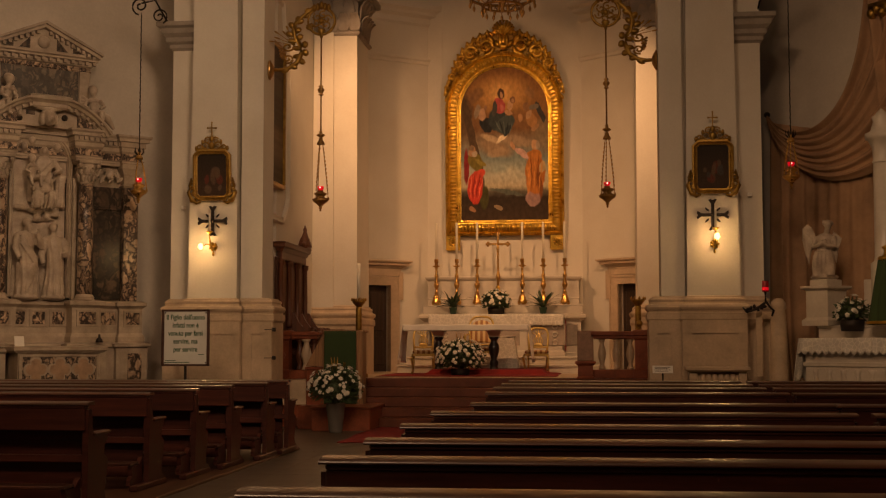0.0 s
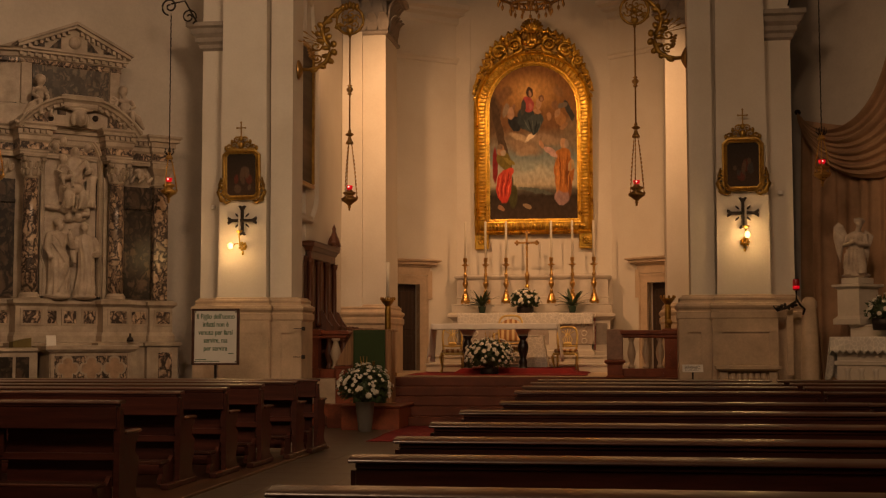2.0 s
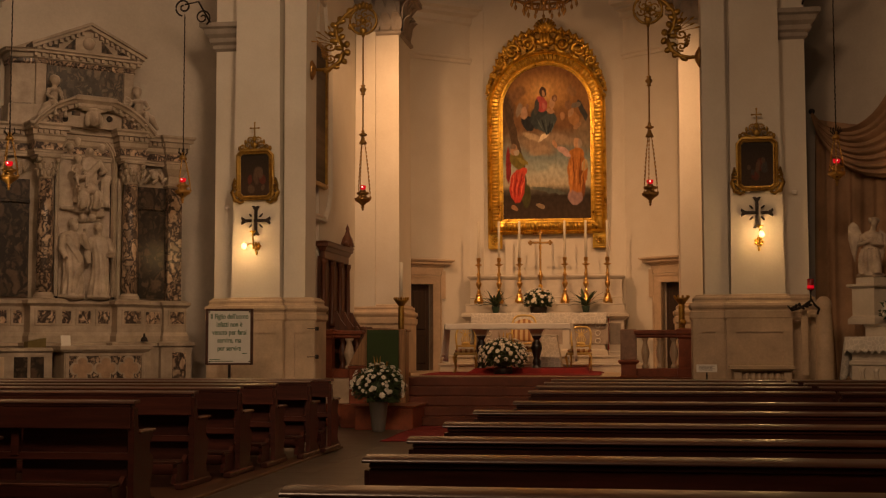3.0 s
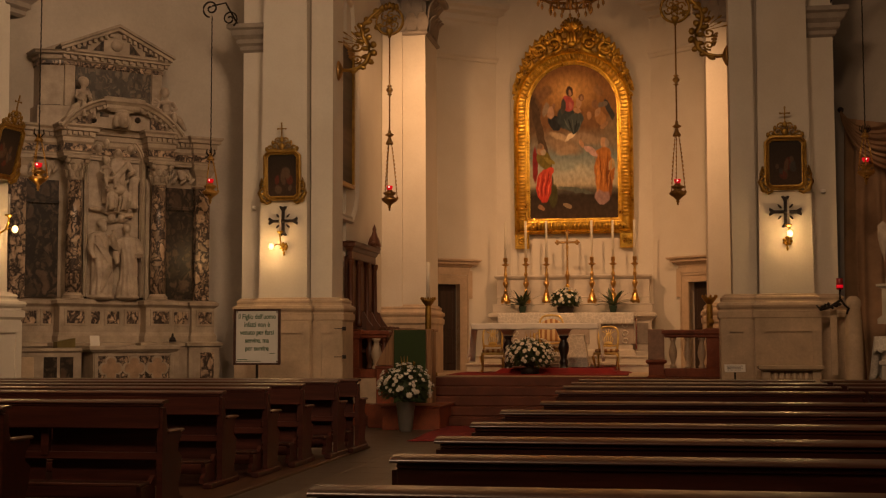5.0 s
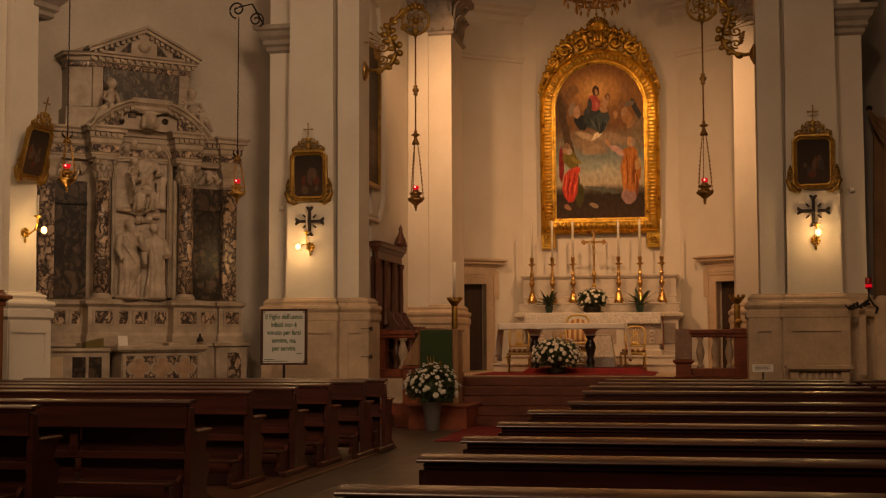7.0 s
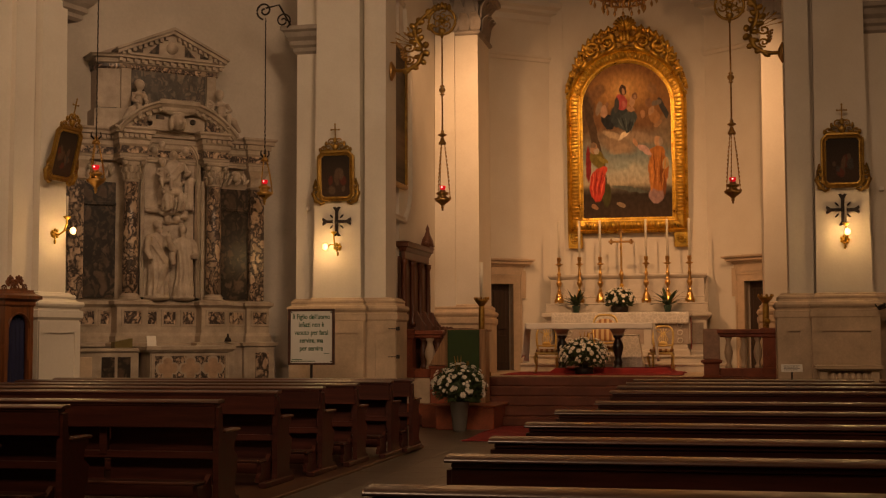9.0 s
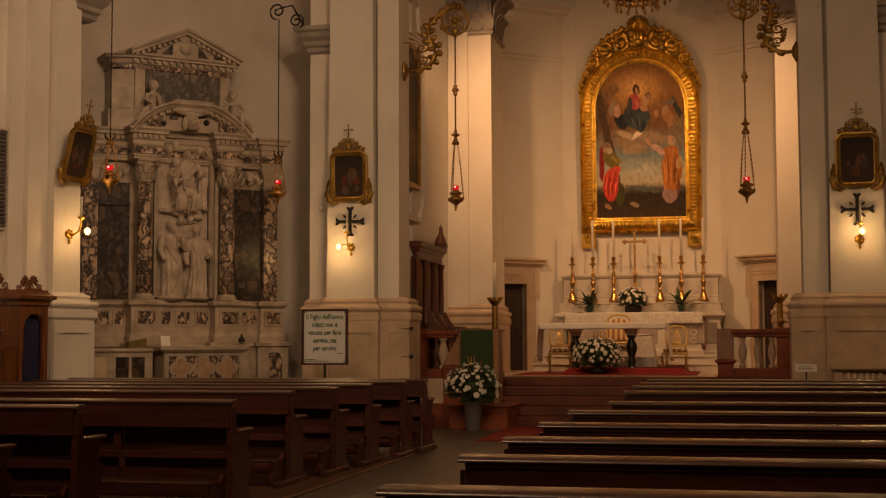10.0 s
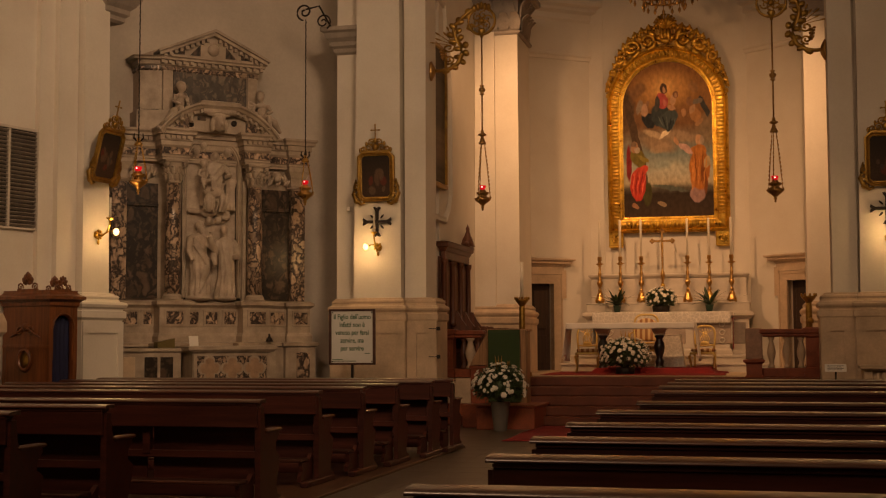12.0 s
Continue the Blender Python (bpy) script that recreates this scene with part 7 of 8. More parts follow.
part("cloth", B().sheet(64, 14, lambda u, v: Vector(((0.30 - 0.18 * v + 0.02 * math.sin(u * 60)) * math.cos(2 * math.pi * u), (0.26 - 0.15 * v + 0.02 * math.sin(u * 60)) * math.sin(2 * math.pi * u), 1.60 + 0.95 * v)), thick=0.008), GREEN_CLOTH, ob)
part("braid", B().tube([(0.32 * math.cos(t), 0.28 * math.sin(t), 1.63) for t in [i * math.pi / 20 for i in range(40)]], 0.025, 6, True), GOLD, ob)
part("gilt_top", B().lathe([(0.10, 2.52), (0.15, 2.54), (0.13, 2.58), (0.06, 2.60), (0.05, 2.68), (0.09, 2.72), (0.0, 2.76)], seg=14), GOLD, ob)
ob = thing("vigil_light", "lit red vigil light on a wrought iron bracket", "lamp", pose(2.52, 20.25, 0))
part("red_cup", B().lathe([(0.045, 2.18), (0.05, 2.2), (0.05, 2.34), (0.045, 2.35), (0.0, 2.35)], seg=14), mat("ruby_plastic", (0.35, 0.01, 0.01), 0.3), ob)
part("flame_glow", B().lathe([(0.0, 2.2), (0.051, 2.205), (0.051, 2.25), (0.0, 2.255)], seg=14), GLASS_RED, ob)
b = B().tube([(0, 0, 2.18), (0.0, 0, 2.05), (0.06, -0.02, 1.95), (0.12, 0, 1.9), (0.1, 0.05, 1.82)], 0.018, 6)
b.tube([(0, 0, 2.02), (-0.15, -0.03, 1.92), (-0.28, 0, 1.88), (-0.34, 0.02, 1.95)], [0.02, 0.024, 0.022, 0.012], 6)
for k in range(6):
    b.ball((-0.02 - 0.05 * k, -0.02, 1.96 - 0.02 * (k % 3)), (0.04, 0.02, 0.025), 7, 4, Matrix.Rotation(0.5 * k, 4, "Y"))
part("iron_bracket", b, IRON, ob)
ob = solid("stone_stoup_post", B().lathe([(0.2, 0.0), (0.2, 0.2), (0.15, 0.25), (0.14, 1.0), (0.12, 1.7), (0.10, 1.9), (0.12, 1.94), (0.11, 2.02), (0.06, 2.08), (0.0, 2.09)], seg=16), STONE, "tapering stone post with a rounded cap", "post", m=pose(2.72, 20.35, 0))
solid("plaster_board", B().box(-0.05, 0.05, -0.01, 0.01, 0.9, 1.95, 0.004), STONE, "narrow pale board leaning on the pier", "board", m=pose(2.44, 20.42, 0))
ob = thing("low_stone_rail", "low pale stone rail with fluted panels against the pier", "rail", pose(1.76, 19.9, 0))
part("cap", B().stack([(-0.42, -0.1), (0.42, -0.1), (0.42, 0.3), (-0.42, 0.3)], [(0.0, 0.98), (0.03, 1.0), (0.05, 1.01), (0.05, 1.05), (0, 1.06)]), STONE, ob)
part("base_block", B().box(-0.42, 0.42, 0.0, 0.3, 0.0, 0.98), STONE, ob)
for i in range(6):
    part("flute", B().lathe([(0.03, 0.4), (0.045, 0.5), (0.045, 0.85), (0.03, 0.95)], (-0.22 + 0.088 * i, -0.01, 0), 10), STONE, ob)
for sx in (-1, 1):
    part("end_block", B().box(sx * 0.36 - 0.06, sx * 0.36 + 0.06, -0.06, 0.02, 0.0, 0.98, 0.008), STONE, ob)
ob = thing("card_stand", "white notice card on a thin dark stand", "sign", pose(0.91, 19.0, 0))
part("card", B().box(-0.145, 0.145, -0.004, 0.004, -0.06, 0.07, 0.002, m=Matrix.Translation((0, 0, 1.03)) @ Matrix.Rotation(radians(-35), 4, "X")), LINEN, ob)
part("post", B().lathe([(0.12, 0.0), (0.12, 0.02), (0.012, 0.03), (0.012, 1.0)], seg=10), IRON, ob)
for i in range(4):
    part("text_line", B().box(-0.11, 0.11 - 0.03 * (i % 2), -0.0065, -0.0045, 0.035 - 0.022 * i, 0.041 - 0.022 * i, m=Matrix.Translation((0, 0, 1.03)) @ Matrix.Rotation(radians(-35), 4, "X")), IRON, ob)

# ---- choir stalls and the picture above them ----
def stalls():
    ob = thing("choir_stalls", "carved dark walnut choir stalls with a tall columned back", "choir stalls", pose(-5.5, 0, 0))
    y0, y1 = 21.9, 23.85
    part("back", B().box(0.0, 0.06, y0, y1, 0.8, 2.9), STALL, ob)
    for i in range(3):
        part("back_panel", B().box(0.06, 0.075, y0 + 0.12 + 0.63 * i, y0 + 0.58 + 0.63 * i, 1.9, 2.75, 0.005), STALL, ob)
    for i in range(4):
        y = y0 + 0.06 + 0.62 * i
        part("half_column", B().lathe([(0.06, 1.7), (0.06, 1.76), (0.045, 1.8), (0.048, 2.2), (0.04, 2.74), (0.06, 2.78), (0.065, 2.85)], (0.10, y, 0), 12), STALL, ob)
    part("cornice", B().stack([(0.0, y0), (0.16, y0), (0.16, y1), (0.0, y1)], [(-0.05, 2.85), (-0.04, 2.87), (-0.04, 2.98), (-0.02, 3.0), (0.0, 3.05), (0.03, 3.07), (0.03, 3.12), (0.05, 3.15), (-0.05, 3.17)]), STALL, ob)
    part("finial", B().lathe([(0.08, 0.0), (0.11, 0.04), (0.10, 0.1), (0.05, 0.26), (0.03, 0.32), (0.04, 0.35), (0.012, 0.42), (0.0, 0.45)], (0.11, y1 - 0.1, 3.16), 12, squash=1.4).ball((0.12, y1 - 0.26, 3.22), (0.05, 0.08, 0.06)).box(0.0, 0.2, y1 - 0.3, y1 + 0.02, 3.14, 3.19, 0.01).prism([(-0.02, 3.18), (0.24, 3.18), (0.19, 3.34), (0.11, 3.46), (0.03, 3.34)], y1 - 0.16, y1 - 0.06), STALL, ob, "carved wooden finial")
    part("seat", B().box(0.05, 0.55, 22.55, y1 + 0.1, 1.22, 1.28, 0.01), STALL, ob)
    part("seat_front", B().box(0.5, 0.55, 22.55, y1 + 0.1, 0.8, 1.22, 0.01), STALL, ob)
    for i in range(3):
        y = 22.62 + 0.62 * i
        arm = [(0.05, 1.25), (0.05, 1.98), (0.18, 1.96), (0.26, 1.80), (0.34, 1.70), (0.46, 1.70), (0.54, 1.66), (0.56, 1.58), (0.48, 1.54), (0.40, 1.50), (0.44, 1.4), (0.52, 1.36), (0.52, 1.25)]
        part("arm_divider", B().prism(arm, y - 0.035, y + 0.035, "y"), STALL, ob)
        part("arm_scroll", B().lathe([(0.0, -0.06), (0.06, -0.06), (0.07, 0.0), (0.06, 0.06), (0.0, 0.06)], m=Matrix.Translation((0.52, y, 1.63)) @ Matrix.Rotation(math.pi / 2, 4, "X"), seg=12), STALL, ob)
    return ob


stalls()
ob = thing("choir_desk", "long carved walnut kneeling desk before the stalls", "choir desk", pose(0, 0, 0))
part("desk_top", B().box(-4.98, -4.52, 23.2, 24.75, 1.60, 1.66, 0.015), STALL, ob)
part("desk_front", B().box(-4.62, -4.56, 23.22, 24.73, 0.8, 1.60), STALL, ob)
part("desk_end", B().box(-4.95, -4.56, 23.2, 23.26, 0.8, 1.60), STALL, ob)
for i in range(4):
    part("desk_panel", B().box(-4.56, -4.54, 23.3 + 0.36 * i, 23.58 + 0.36 * i, 0.95, 1.48, 0.006), STALL, ob)
    part("desk_moulding", B().lathe([(0.02, 1.5), (0.04, 1.53), (0.04, 1.57), (0.02, 1.6)], (-4.56, 23.26 + 0.36 * i, 0), 10), STALL, ob)

ob = thing("choir_painting", "large dark painting in a narrow gilded frame", "painting", pose(-5.5, 0, 0))
can = Paint("choir_canvas", -1, 1, 4.1, 6.6, (0.06, 0.045, 0.03), (0.10, 0.08, 0.06))
can.blob(0.5, 0.3, 0.5, 0.12, 20, (0.16, 0.11, 0.07), 0.6, 0.8)
can.blob(0.5, 0.7, 0.6, 0.1, -20, (0.12, 0.11, 0.09), 0.6, 0.8)
part("canvas", B().box(0.03, 0.05, 21.0, 22.22, 4.16, 6.5), can.done(), ob, "dark oil canvas")
b = B()
for a, c, z0, z1 in ((20.95, 22.30, 4.08, 4.16), (20.95, 22.30, 6.5, 6.58), (22.22, 22.30, 4.16, 6.5), (20.95, 21.0, 4.16, 6.5)):
    b.box(0.0, 0.09, a, c, z0, z1, 0.015)
part("frame", b, GOLD_DIM, ob)
path = []
pts = [(21.0, 3.55), (22.35, 3.55), (22.6, 3.75), (22.75, 4.0), (22.75, 6.2), (22.65, 6.7), (22.4, 7.0), (22.3, 7.4), (21.0, 7.6)]
prof = [(-0.07, 0.0), (-0.06, 0.05), (-0.02, 0.03), (0.0, 0.06), (0.04, 0.06), (0.07, 0.0)]
cen = Vector((0, 21.4, 5.4))
for y, z in pts:
    o = (Vector((0, y, z)) - cen).normalized()
    path.append(((0, y, z), tuple(o), (1, 0, 0)))
tagged(part("stucco_surround", B().run(path, prof), PLASTER, m=pose(-5.5, 0, 0)), "moulded plaster surround of the choir painting", "moulding", kind="structure")


# ---- choir rail ----
BAL = [(0.05, 0.0), (0.05, 0.04), (0.035, 0.06), (0.03, 0.1), (0.055, 0.2), (0.065, 0.27), (0.05, 0.36), (0.03, 0.45), (0.035, 0.48), (0.05, 0.5), (0.05, 0.53)]


def rail(name, x0, x1, posts, bal, label, y=23.05, bal_mat=STONE, bal_label="pale stone baluster"):
    ob = thing(name, label, "balustrade", pose(0, y, 0), group="choir rails")
    part("base", B().box(x0, x1, -0.12, 0.12, 0.8, 0.95, 0.01), RED_STONE, ob)
    part("handrail", B().stack([(x0, -0.11), (x1, -0.11), (x1, 0.11), (x0, 0.11)], [(-0.03, 1.48), (-0.01, 1.50), (-0.01, 1.53), (0.03, 1.55), (0.03, 1.60), (0.0, 1.615)]), RED_STONE, ob)
    for x in bal:
        part("baluster", B().lathe([(r * 1.15, z) for r, z in BAL], (x, 0, 0.95), 14), bal_mat, ob, bal_label)
    for x in posts:
        part("post", B().stack([(x - 0.11, -0.12), (x + 0.11, -0.12), (x + 0.11, 0.12), (x - 0.11, 0.12)], [(0.03, 0.8), (0.03, 0.95), (0, 0.97), (0.0, 1.46), (0.03, 1.49), (0.03, 1.53), (0.05, 1.55), (0.05, 1.62), (0.0, 1.64)]), RED_STONE, ob)
        part("post_lozenge", B().prism([(x - 0.06, 1.2), (x, 1.1), (x + 0.06, 1.2), (x, 1.3)], -0.135, -0.115), RED_STONE, ob)
    return ob


rail("choir_rail", -0.1, 0.80, (0.74,), (0.06, 0.31, 0.55), "red marble choir rail with pale balusters")
rail("choir_rail", -5.58, -4.80, (-5.42,), (-5.14, -4.88), "red marble choir rail with brown balusters behind the ambo", 22.3, STALL, "dark turned wooden baluster")
solid("stone_baluster", B().lathe([(r * 1.5, z) for r, z in BAL], (0, 0, 0), 14), STONE, "pale stone baluster between dark ones in the choir rail", "baluster", m=pose(-5.01, 22.24, 0.95))
ob = thing("rail_plinth", "brown stone base with a red foot under the choir rail", "plinth", pose(0, 0, 0))
part("base_block", B().box(-5.62, -4.66, 22.05, 23.2, 0.36, 0.79, 0.01), STONE, ob)
part("foot_block", B().box(-5.66, -4.99, 22.0, 23.2, -0.012, 0.36, 0.01), RED_STONE, ob)
ob = thing("reading_lectern", "stone lectern with a rose slab on a red marble foot", "lectern", pose(-0.225, 22.9, 0))
part("foot", B().stack([(-0.13, -0.12), (0.13, -0.12), (0.13, 0.12), (-0.13, 0.12)], [(0.03, 0.8), (0.0, 0.84), (0.0, 1.02), (0.03, 1.04), (0.05, 1.06), (0.05, 1.09), (0.02, 1.10)]), RED_STONE, ob)
part("slab", B().box(-0.14, 0.14, -0.03, 0.05, 1.10, 1.63, 0.01, m=Matrix.Rotation(radians(-4), 4, "X")), mat("rose_slab", (0.33, 0.19, 0.12), 0.5, var=0.2, scale=8), ob)


def candle_stand(x, label):
    ob = thing("candle_stand", label, "candle stand", pose(x, 23.3, 0), group="standing candle holders")
    part("foot", B().lathe([(0.17, 0.8), (0.17, 0.86), (0.1, 0.9), (0.07, 0.96), (0.09, 1.0), (0.06, 1.04)], seg=14), GOLD_DIM, ob)
    part("shaft", B().lathe([(0.06, 1.0), (0.06, 1.1), (0.055, 2.0), (0.05, 2.08)], seg=12), GOLD_DIM, ob)
    b = B().lathe([(0.05, 2.06), (0.07, 2.09), (0.12, 2.15), (0.12, 2.18), (0.04, 2.17)], seg=14)
    for k in range(9):
        a = k * 2 * math.pi / 9
        b.ball((0.125 * math.cos(a), 0.125 * math.sin(a), 2.195), (0.02, 0.02, 0.032), 6, 4)
    part("crown", b, GOLD_DIM, ob)
    return ob


a = candle_stand(-4.29, "tall gilded wooden candle stand with a crown and thick candle")
part("candle", B().lathe([(0.035, 2.17), (0.035, 2.85), (0.01, 2.86)], seg=12), WAX, a, "thick white candle")
a = candle_stand(0.70, "tall gilded wooden candle stand with a toothed crown")
b = B()
for k in range(6):
    b.ball((0.02 * (k % 2), -0.06, 1.05 + 0.14 * k), (0.06, 0.05, 0.06), 8, 6)
part("carved_knobs", b, GOLD_DIM, a)


# ---- ambo ----
ob = thing("ambo_platform", "low red marble step under the ambo", "platform", pose(0, 0, 0))
part("step", B().box(-4.63, -3.67, 20.97, 22.58, -0.012, 0.35, 0.01), RED_STONE, ob)
part("tread", B().box(-4.66, -3.64, 20.94, 22.58, 0.35, 0.385, 0.01), RED_STONE, ob)
part("side_step", B().box(-4.98, -4.64, 21.45, 22.58, -0.012, 0.37, 0.01), RED_STONE, ob)
ob = thing("ambo", "pale oak ambo hung with a green embroidered cloth", "lectern", pose(-4.34, 21.9, 0.30))
part("front_board", B().box(-0.30, 0.30, 0.0, 0.05, 0.0, 1.31, 0.008), PALE_WOOD, ob)
part("side_post", B().box(0.27, 0.38, -0.02, 0.35, 0.0, 1.32, 0.01), PALE_WOOD, ob)
part("side_wing", B().prism([(-0.30, 0.72), (-0.62, 0.72), (-0.30, 1.30)], 0.05, 0.10), PALE_WOOD, ob)
part("back_box", B().box(-0.62, 0.30, 0.10, 0.5, 0.0, 0.70, 0.012), RED_STONE, ob)
part("box_ledge", B().box(-0.64, -0.28, 0.08, 0.5, 0.66, 0.71, 0.008), RED_STONE, ob)
part("book_rest", B().box(-0.32, 0.40, 0.05, 0.45, 1.29, 1.33, 0.008), PALE_WOOD, ob)
cl = thing("ambo_cloth", "dark green ambo cloth with gold embroidered ears of wheat", "cloth", pose(-4.34, 21.9, 0.30))
part("cloth", B().sheet(24, 20, lambda u, v: Vector((-0.285 + 0.55 * u, -0.012 - 0.006 * math.sin(u * 9) * (1 - v), 0.08 + 1.24 * v)), thick=0.006), GREEN_CLOTH, cl)
b = B()
for s, x, top in ((1, 0.02, 0.78), (-1, -0.02, 0.66), (1, 0.06, 0.60), (-1, -0.12, 0.5)):
    b.tube([(x * 0.3, -0.03, 0.28), (x, -0.03, 0.45), (x + 0.05 * s, -0.03, top)], 0.005, 5)
    for k in range(7):
        for q in (-1, 1):
            b.ball((x + 0.05 * s + 0.012 * q, -0.03, top - 0.02 * k), (0.006, 0.006, 0.016), 5, 4, Matrix.Rotation(0.5 * q, 4, "Y"))
part("embroidery", b, GOLD_DIM, cl, "gold embroidery")


# ---- flowers ----
def blossom_mesh(r):
    b = B()
    for ring, (n, rr, t, zz) in enumerate(((10, 1.0, 0.30, 0.0), (8, 0.72, 0.55, 0.18), (5, 0.4, 0.8, 0.34))):
        for k in range(n):
            a = 2 * math.pi * (k + 0.5 * ring) / n
            m = Matrix.Rotation(a, 4, "Z") @ Matrix.Rotation(-t, 4, "Y")
            b.ball(m @ Vector((rr * r * 0.6, 0, 0)) + Vector((0, 0, zz * r)), (rr * r * 0.5, r * 0.24, r * 0.10), 5, 4, m)
    return b.mesh("blossom")


BLOOMS = [blossom_mesh(0.058), blossom_mesh(0.046), blossom_mesh(0.034)]


def bouquet(name, label, m, rx, rz, n, seed, pot, low=-0.25, spikes=0):
    ob = thing(name, label, "flowers", m)
    rnd = random.Random(seed)
    b = B()
    for k in range(int(n * 7)):
        a, e = rnd.uniform(0, 2 * math.pi), math.asin(rnd.uniform(low - 0.3, 1))
        d = Vector((math.cos(a) * math.cos(e), math.sin(a) * math.cos(e), math.sin(e)))
        r0 = rnd.uniform(0.55, 1.02)
        p = Vector((d.x * rx * r0, d.y * rx * r0, d.z * rz * r0))
        mm = Matrix.Rotation(rnd.uniform(0, 6.3), 4, d) @ d.to_track_quat("X", "Z").to_matrix().to_4x4()
        L, w = rnd.uniform(0.05, 0.11), rnd.uniform(0.010, 0.022)
        q = [Vector((-L * 0.5, 0, 0)), Vector((0, w, 0.008)), Vector((L * 0.6, 0, -0.012)), Vector((0, -w, 0.008))]
        q = [p + (mm @ v) for v in q]
        q2 = [v + Vector((0, 0, 0.002)) for v in q]
        b._geo(q + q2, [(0, 1, 2, 3), (7, 6, 5, 4), (0, 4, 5, 1), (1, 5, 6, 2), (2, 6, 7, 3), (3, 7, 4, 0)])
    b.ball((0, 0, 0), (rx * 0.62, rx * 0.62, rz * 0.62), 12, 8)
    for k in range(18):
        a = rnd.uniform(0, 6.3)
        b.tube([(0, 0, -rz * 0.9), (rx * 0.4 * math.cos(a), rx * 0.4 * math.sin(a), 0), (rx * 0.75 * math.cos(a), rx * 0.75 * math.sin(a), rz * rnd.uniform(-0.2, 0.5))], 0.006, 4)
    part("foliage", b, LEAF, ob, "dark green foliage")
    gold = math.pi * (3 - math.sqrt(5))
    for k in range(n):
        t = (k + 0.5) / n
        zz = 1 - (1 - low) * t
        rr = math.sqrt(max(0, 1 - zz * zz))
        a = k * gold + rnd.uniform(-0.5, 0.5)
        s = rnd.uniform(0.88, 1.12)
        p = Vector((rr * math.cos(a) * rx, rr * math.sin(a) * rx, zz * rz)) * s
        d = Vector((p.x / rx, p.y / rx, p.z / rz + 0.25)).normalized()
        o = new("blossom", BLOOMS[rnd.choice((0, 0, 1, 1, 2))])
        if not o.data.materials:
            o.data.materials.append(PETAL)
        o.parent = ob
        o.matrix_basis = Matrix.Translation(p) @ d.to_track_quat("Z", "Y").to_matrix().to_4x4() @ Matrix.Rotation(rnd.uniform(0, 6), 4, "Z") @ Matrix.Scale(rnd.uniform(0.6, 0.95), 4)
    for k in range(spikes):
        a = rnd.uniform(0, 6.3)
        part("wheat_spike", B().tube([(0.03 * math.cos(a), 0.03 * math.sin(a), rz * 0.5), (0.06 * math.cos(a), 0.06 * math.sin(a), rz * 1.1), (0.08 * math.cos(a), 0.08 * math.sin(a), rz * 1.45)], [0.004, 0.012, 0.004], 5), GOLD_DIM, ob)
    if pot == "vase":
        part("vase", B().lathe([(0.10, -0.70), (0.105, -0.69), (0.155, -0.24), (0.16, -0.235), (0.15, -0.24), (0.0, -0.3)], seg=20), mat("grey_vase", (0.16, 0.145, 0.125), 0.45, var=0.12), ob, "tapered grey vase")
    elif pot == "bowl":
        part("bowl", B().lathe([(0.16, -rz - 0.06), (0.18, -rz + 0.1), (0.15, -rz + 0.12), (0.0, -rz + 0.1)], seg=18), IRON, ob, "dark low bowl")
    return ob


bouquet("flower_arrangement", "round bunch of white chrysanthemums in a grey vase on the floor", pose(-4.15, 20.55, 0.70), 0.42, 0.34, 130, 1, "vase", -0.35, 3)
bouquet("flower_arrangement", "wide bunch of white chrysanthemums in a bowl before the altar table", pose(-2.56, 24.35, 1.14), 0.45, 0.32, 150, 2, "bowl", -0.3, 4)
bouquet("flower_arrangement", "bunch of white chrysanthemums on the high altar", pose(-2.12, 27.33, 2.27), 0.31, 0.24, 80, 3, "bowl", -0.25)
bouquet("flower_arrangement", "loose bunch of white daisies on the draped altar", DR @ pose(-0.62, -0.60, 1.86), 0.25, 0.22, 34, 4, "bowl", -0.3)


def plant(m, seed):
    ob = thing("potted_plant", "green spiky potted plant in a small dark green pot", "plant", m, group="potted altar plants")
    rnd = random.Random(seed)
    part("pot", B().lathe([(0.06, 0.0), (0.085, 0.13), (0.09, 0.14), (0.075, 0.14), (0.0, 0.12)], seg=14), mat("green_pot", (0.02, 0.06, 0.035), 0.4), ob)
    for k in range(34):
        a, L, up = rnd.uniform(0, 6.3), rnd.uniform(0.34, 0.54), rnd.uniform(0.35, 1.35)
        def fn(u, v, a=a, L=L, up=up):
            r = L * v * math.cos(up) + 0.02
            z = 0.14 + L * v * math.sin(up) - 0.14 * v * v
            w = 0.034 * math.sin(math.pi * min(1, v * 0.9 + 0.08)) * (u - 0.5) * 2
            return Vector((r * math.cos(a) - w * math.sin(a), r * math.sin(a) + w * math.cos(a), z + 0.006 * abs(u - 0.5)))
        part("leaf", B().sheet(2, 6, fn, thick=0.002), LEAF, ob)
    return ob


plant(pose(-3.03, 27.42, 2.02), 1)
plant(pose(-1.14, 27.42, 2.02), 2)


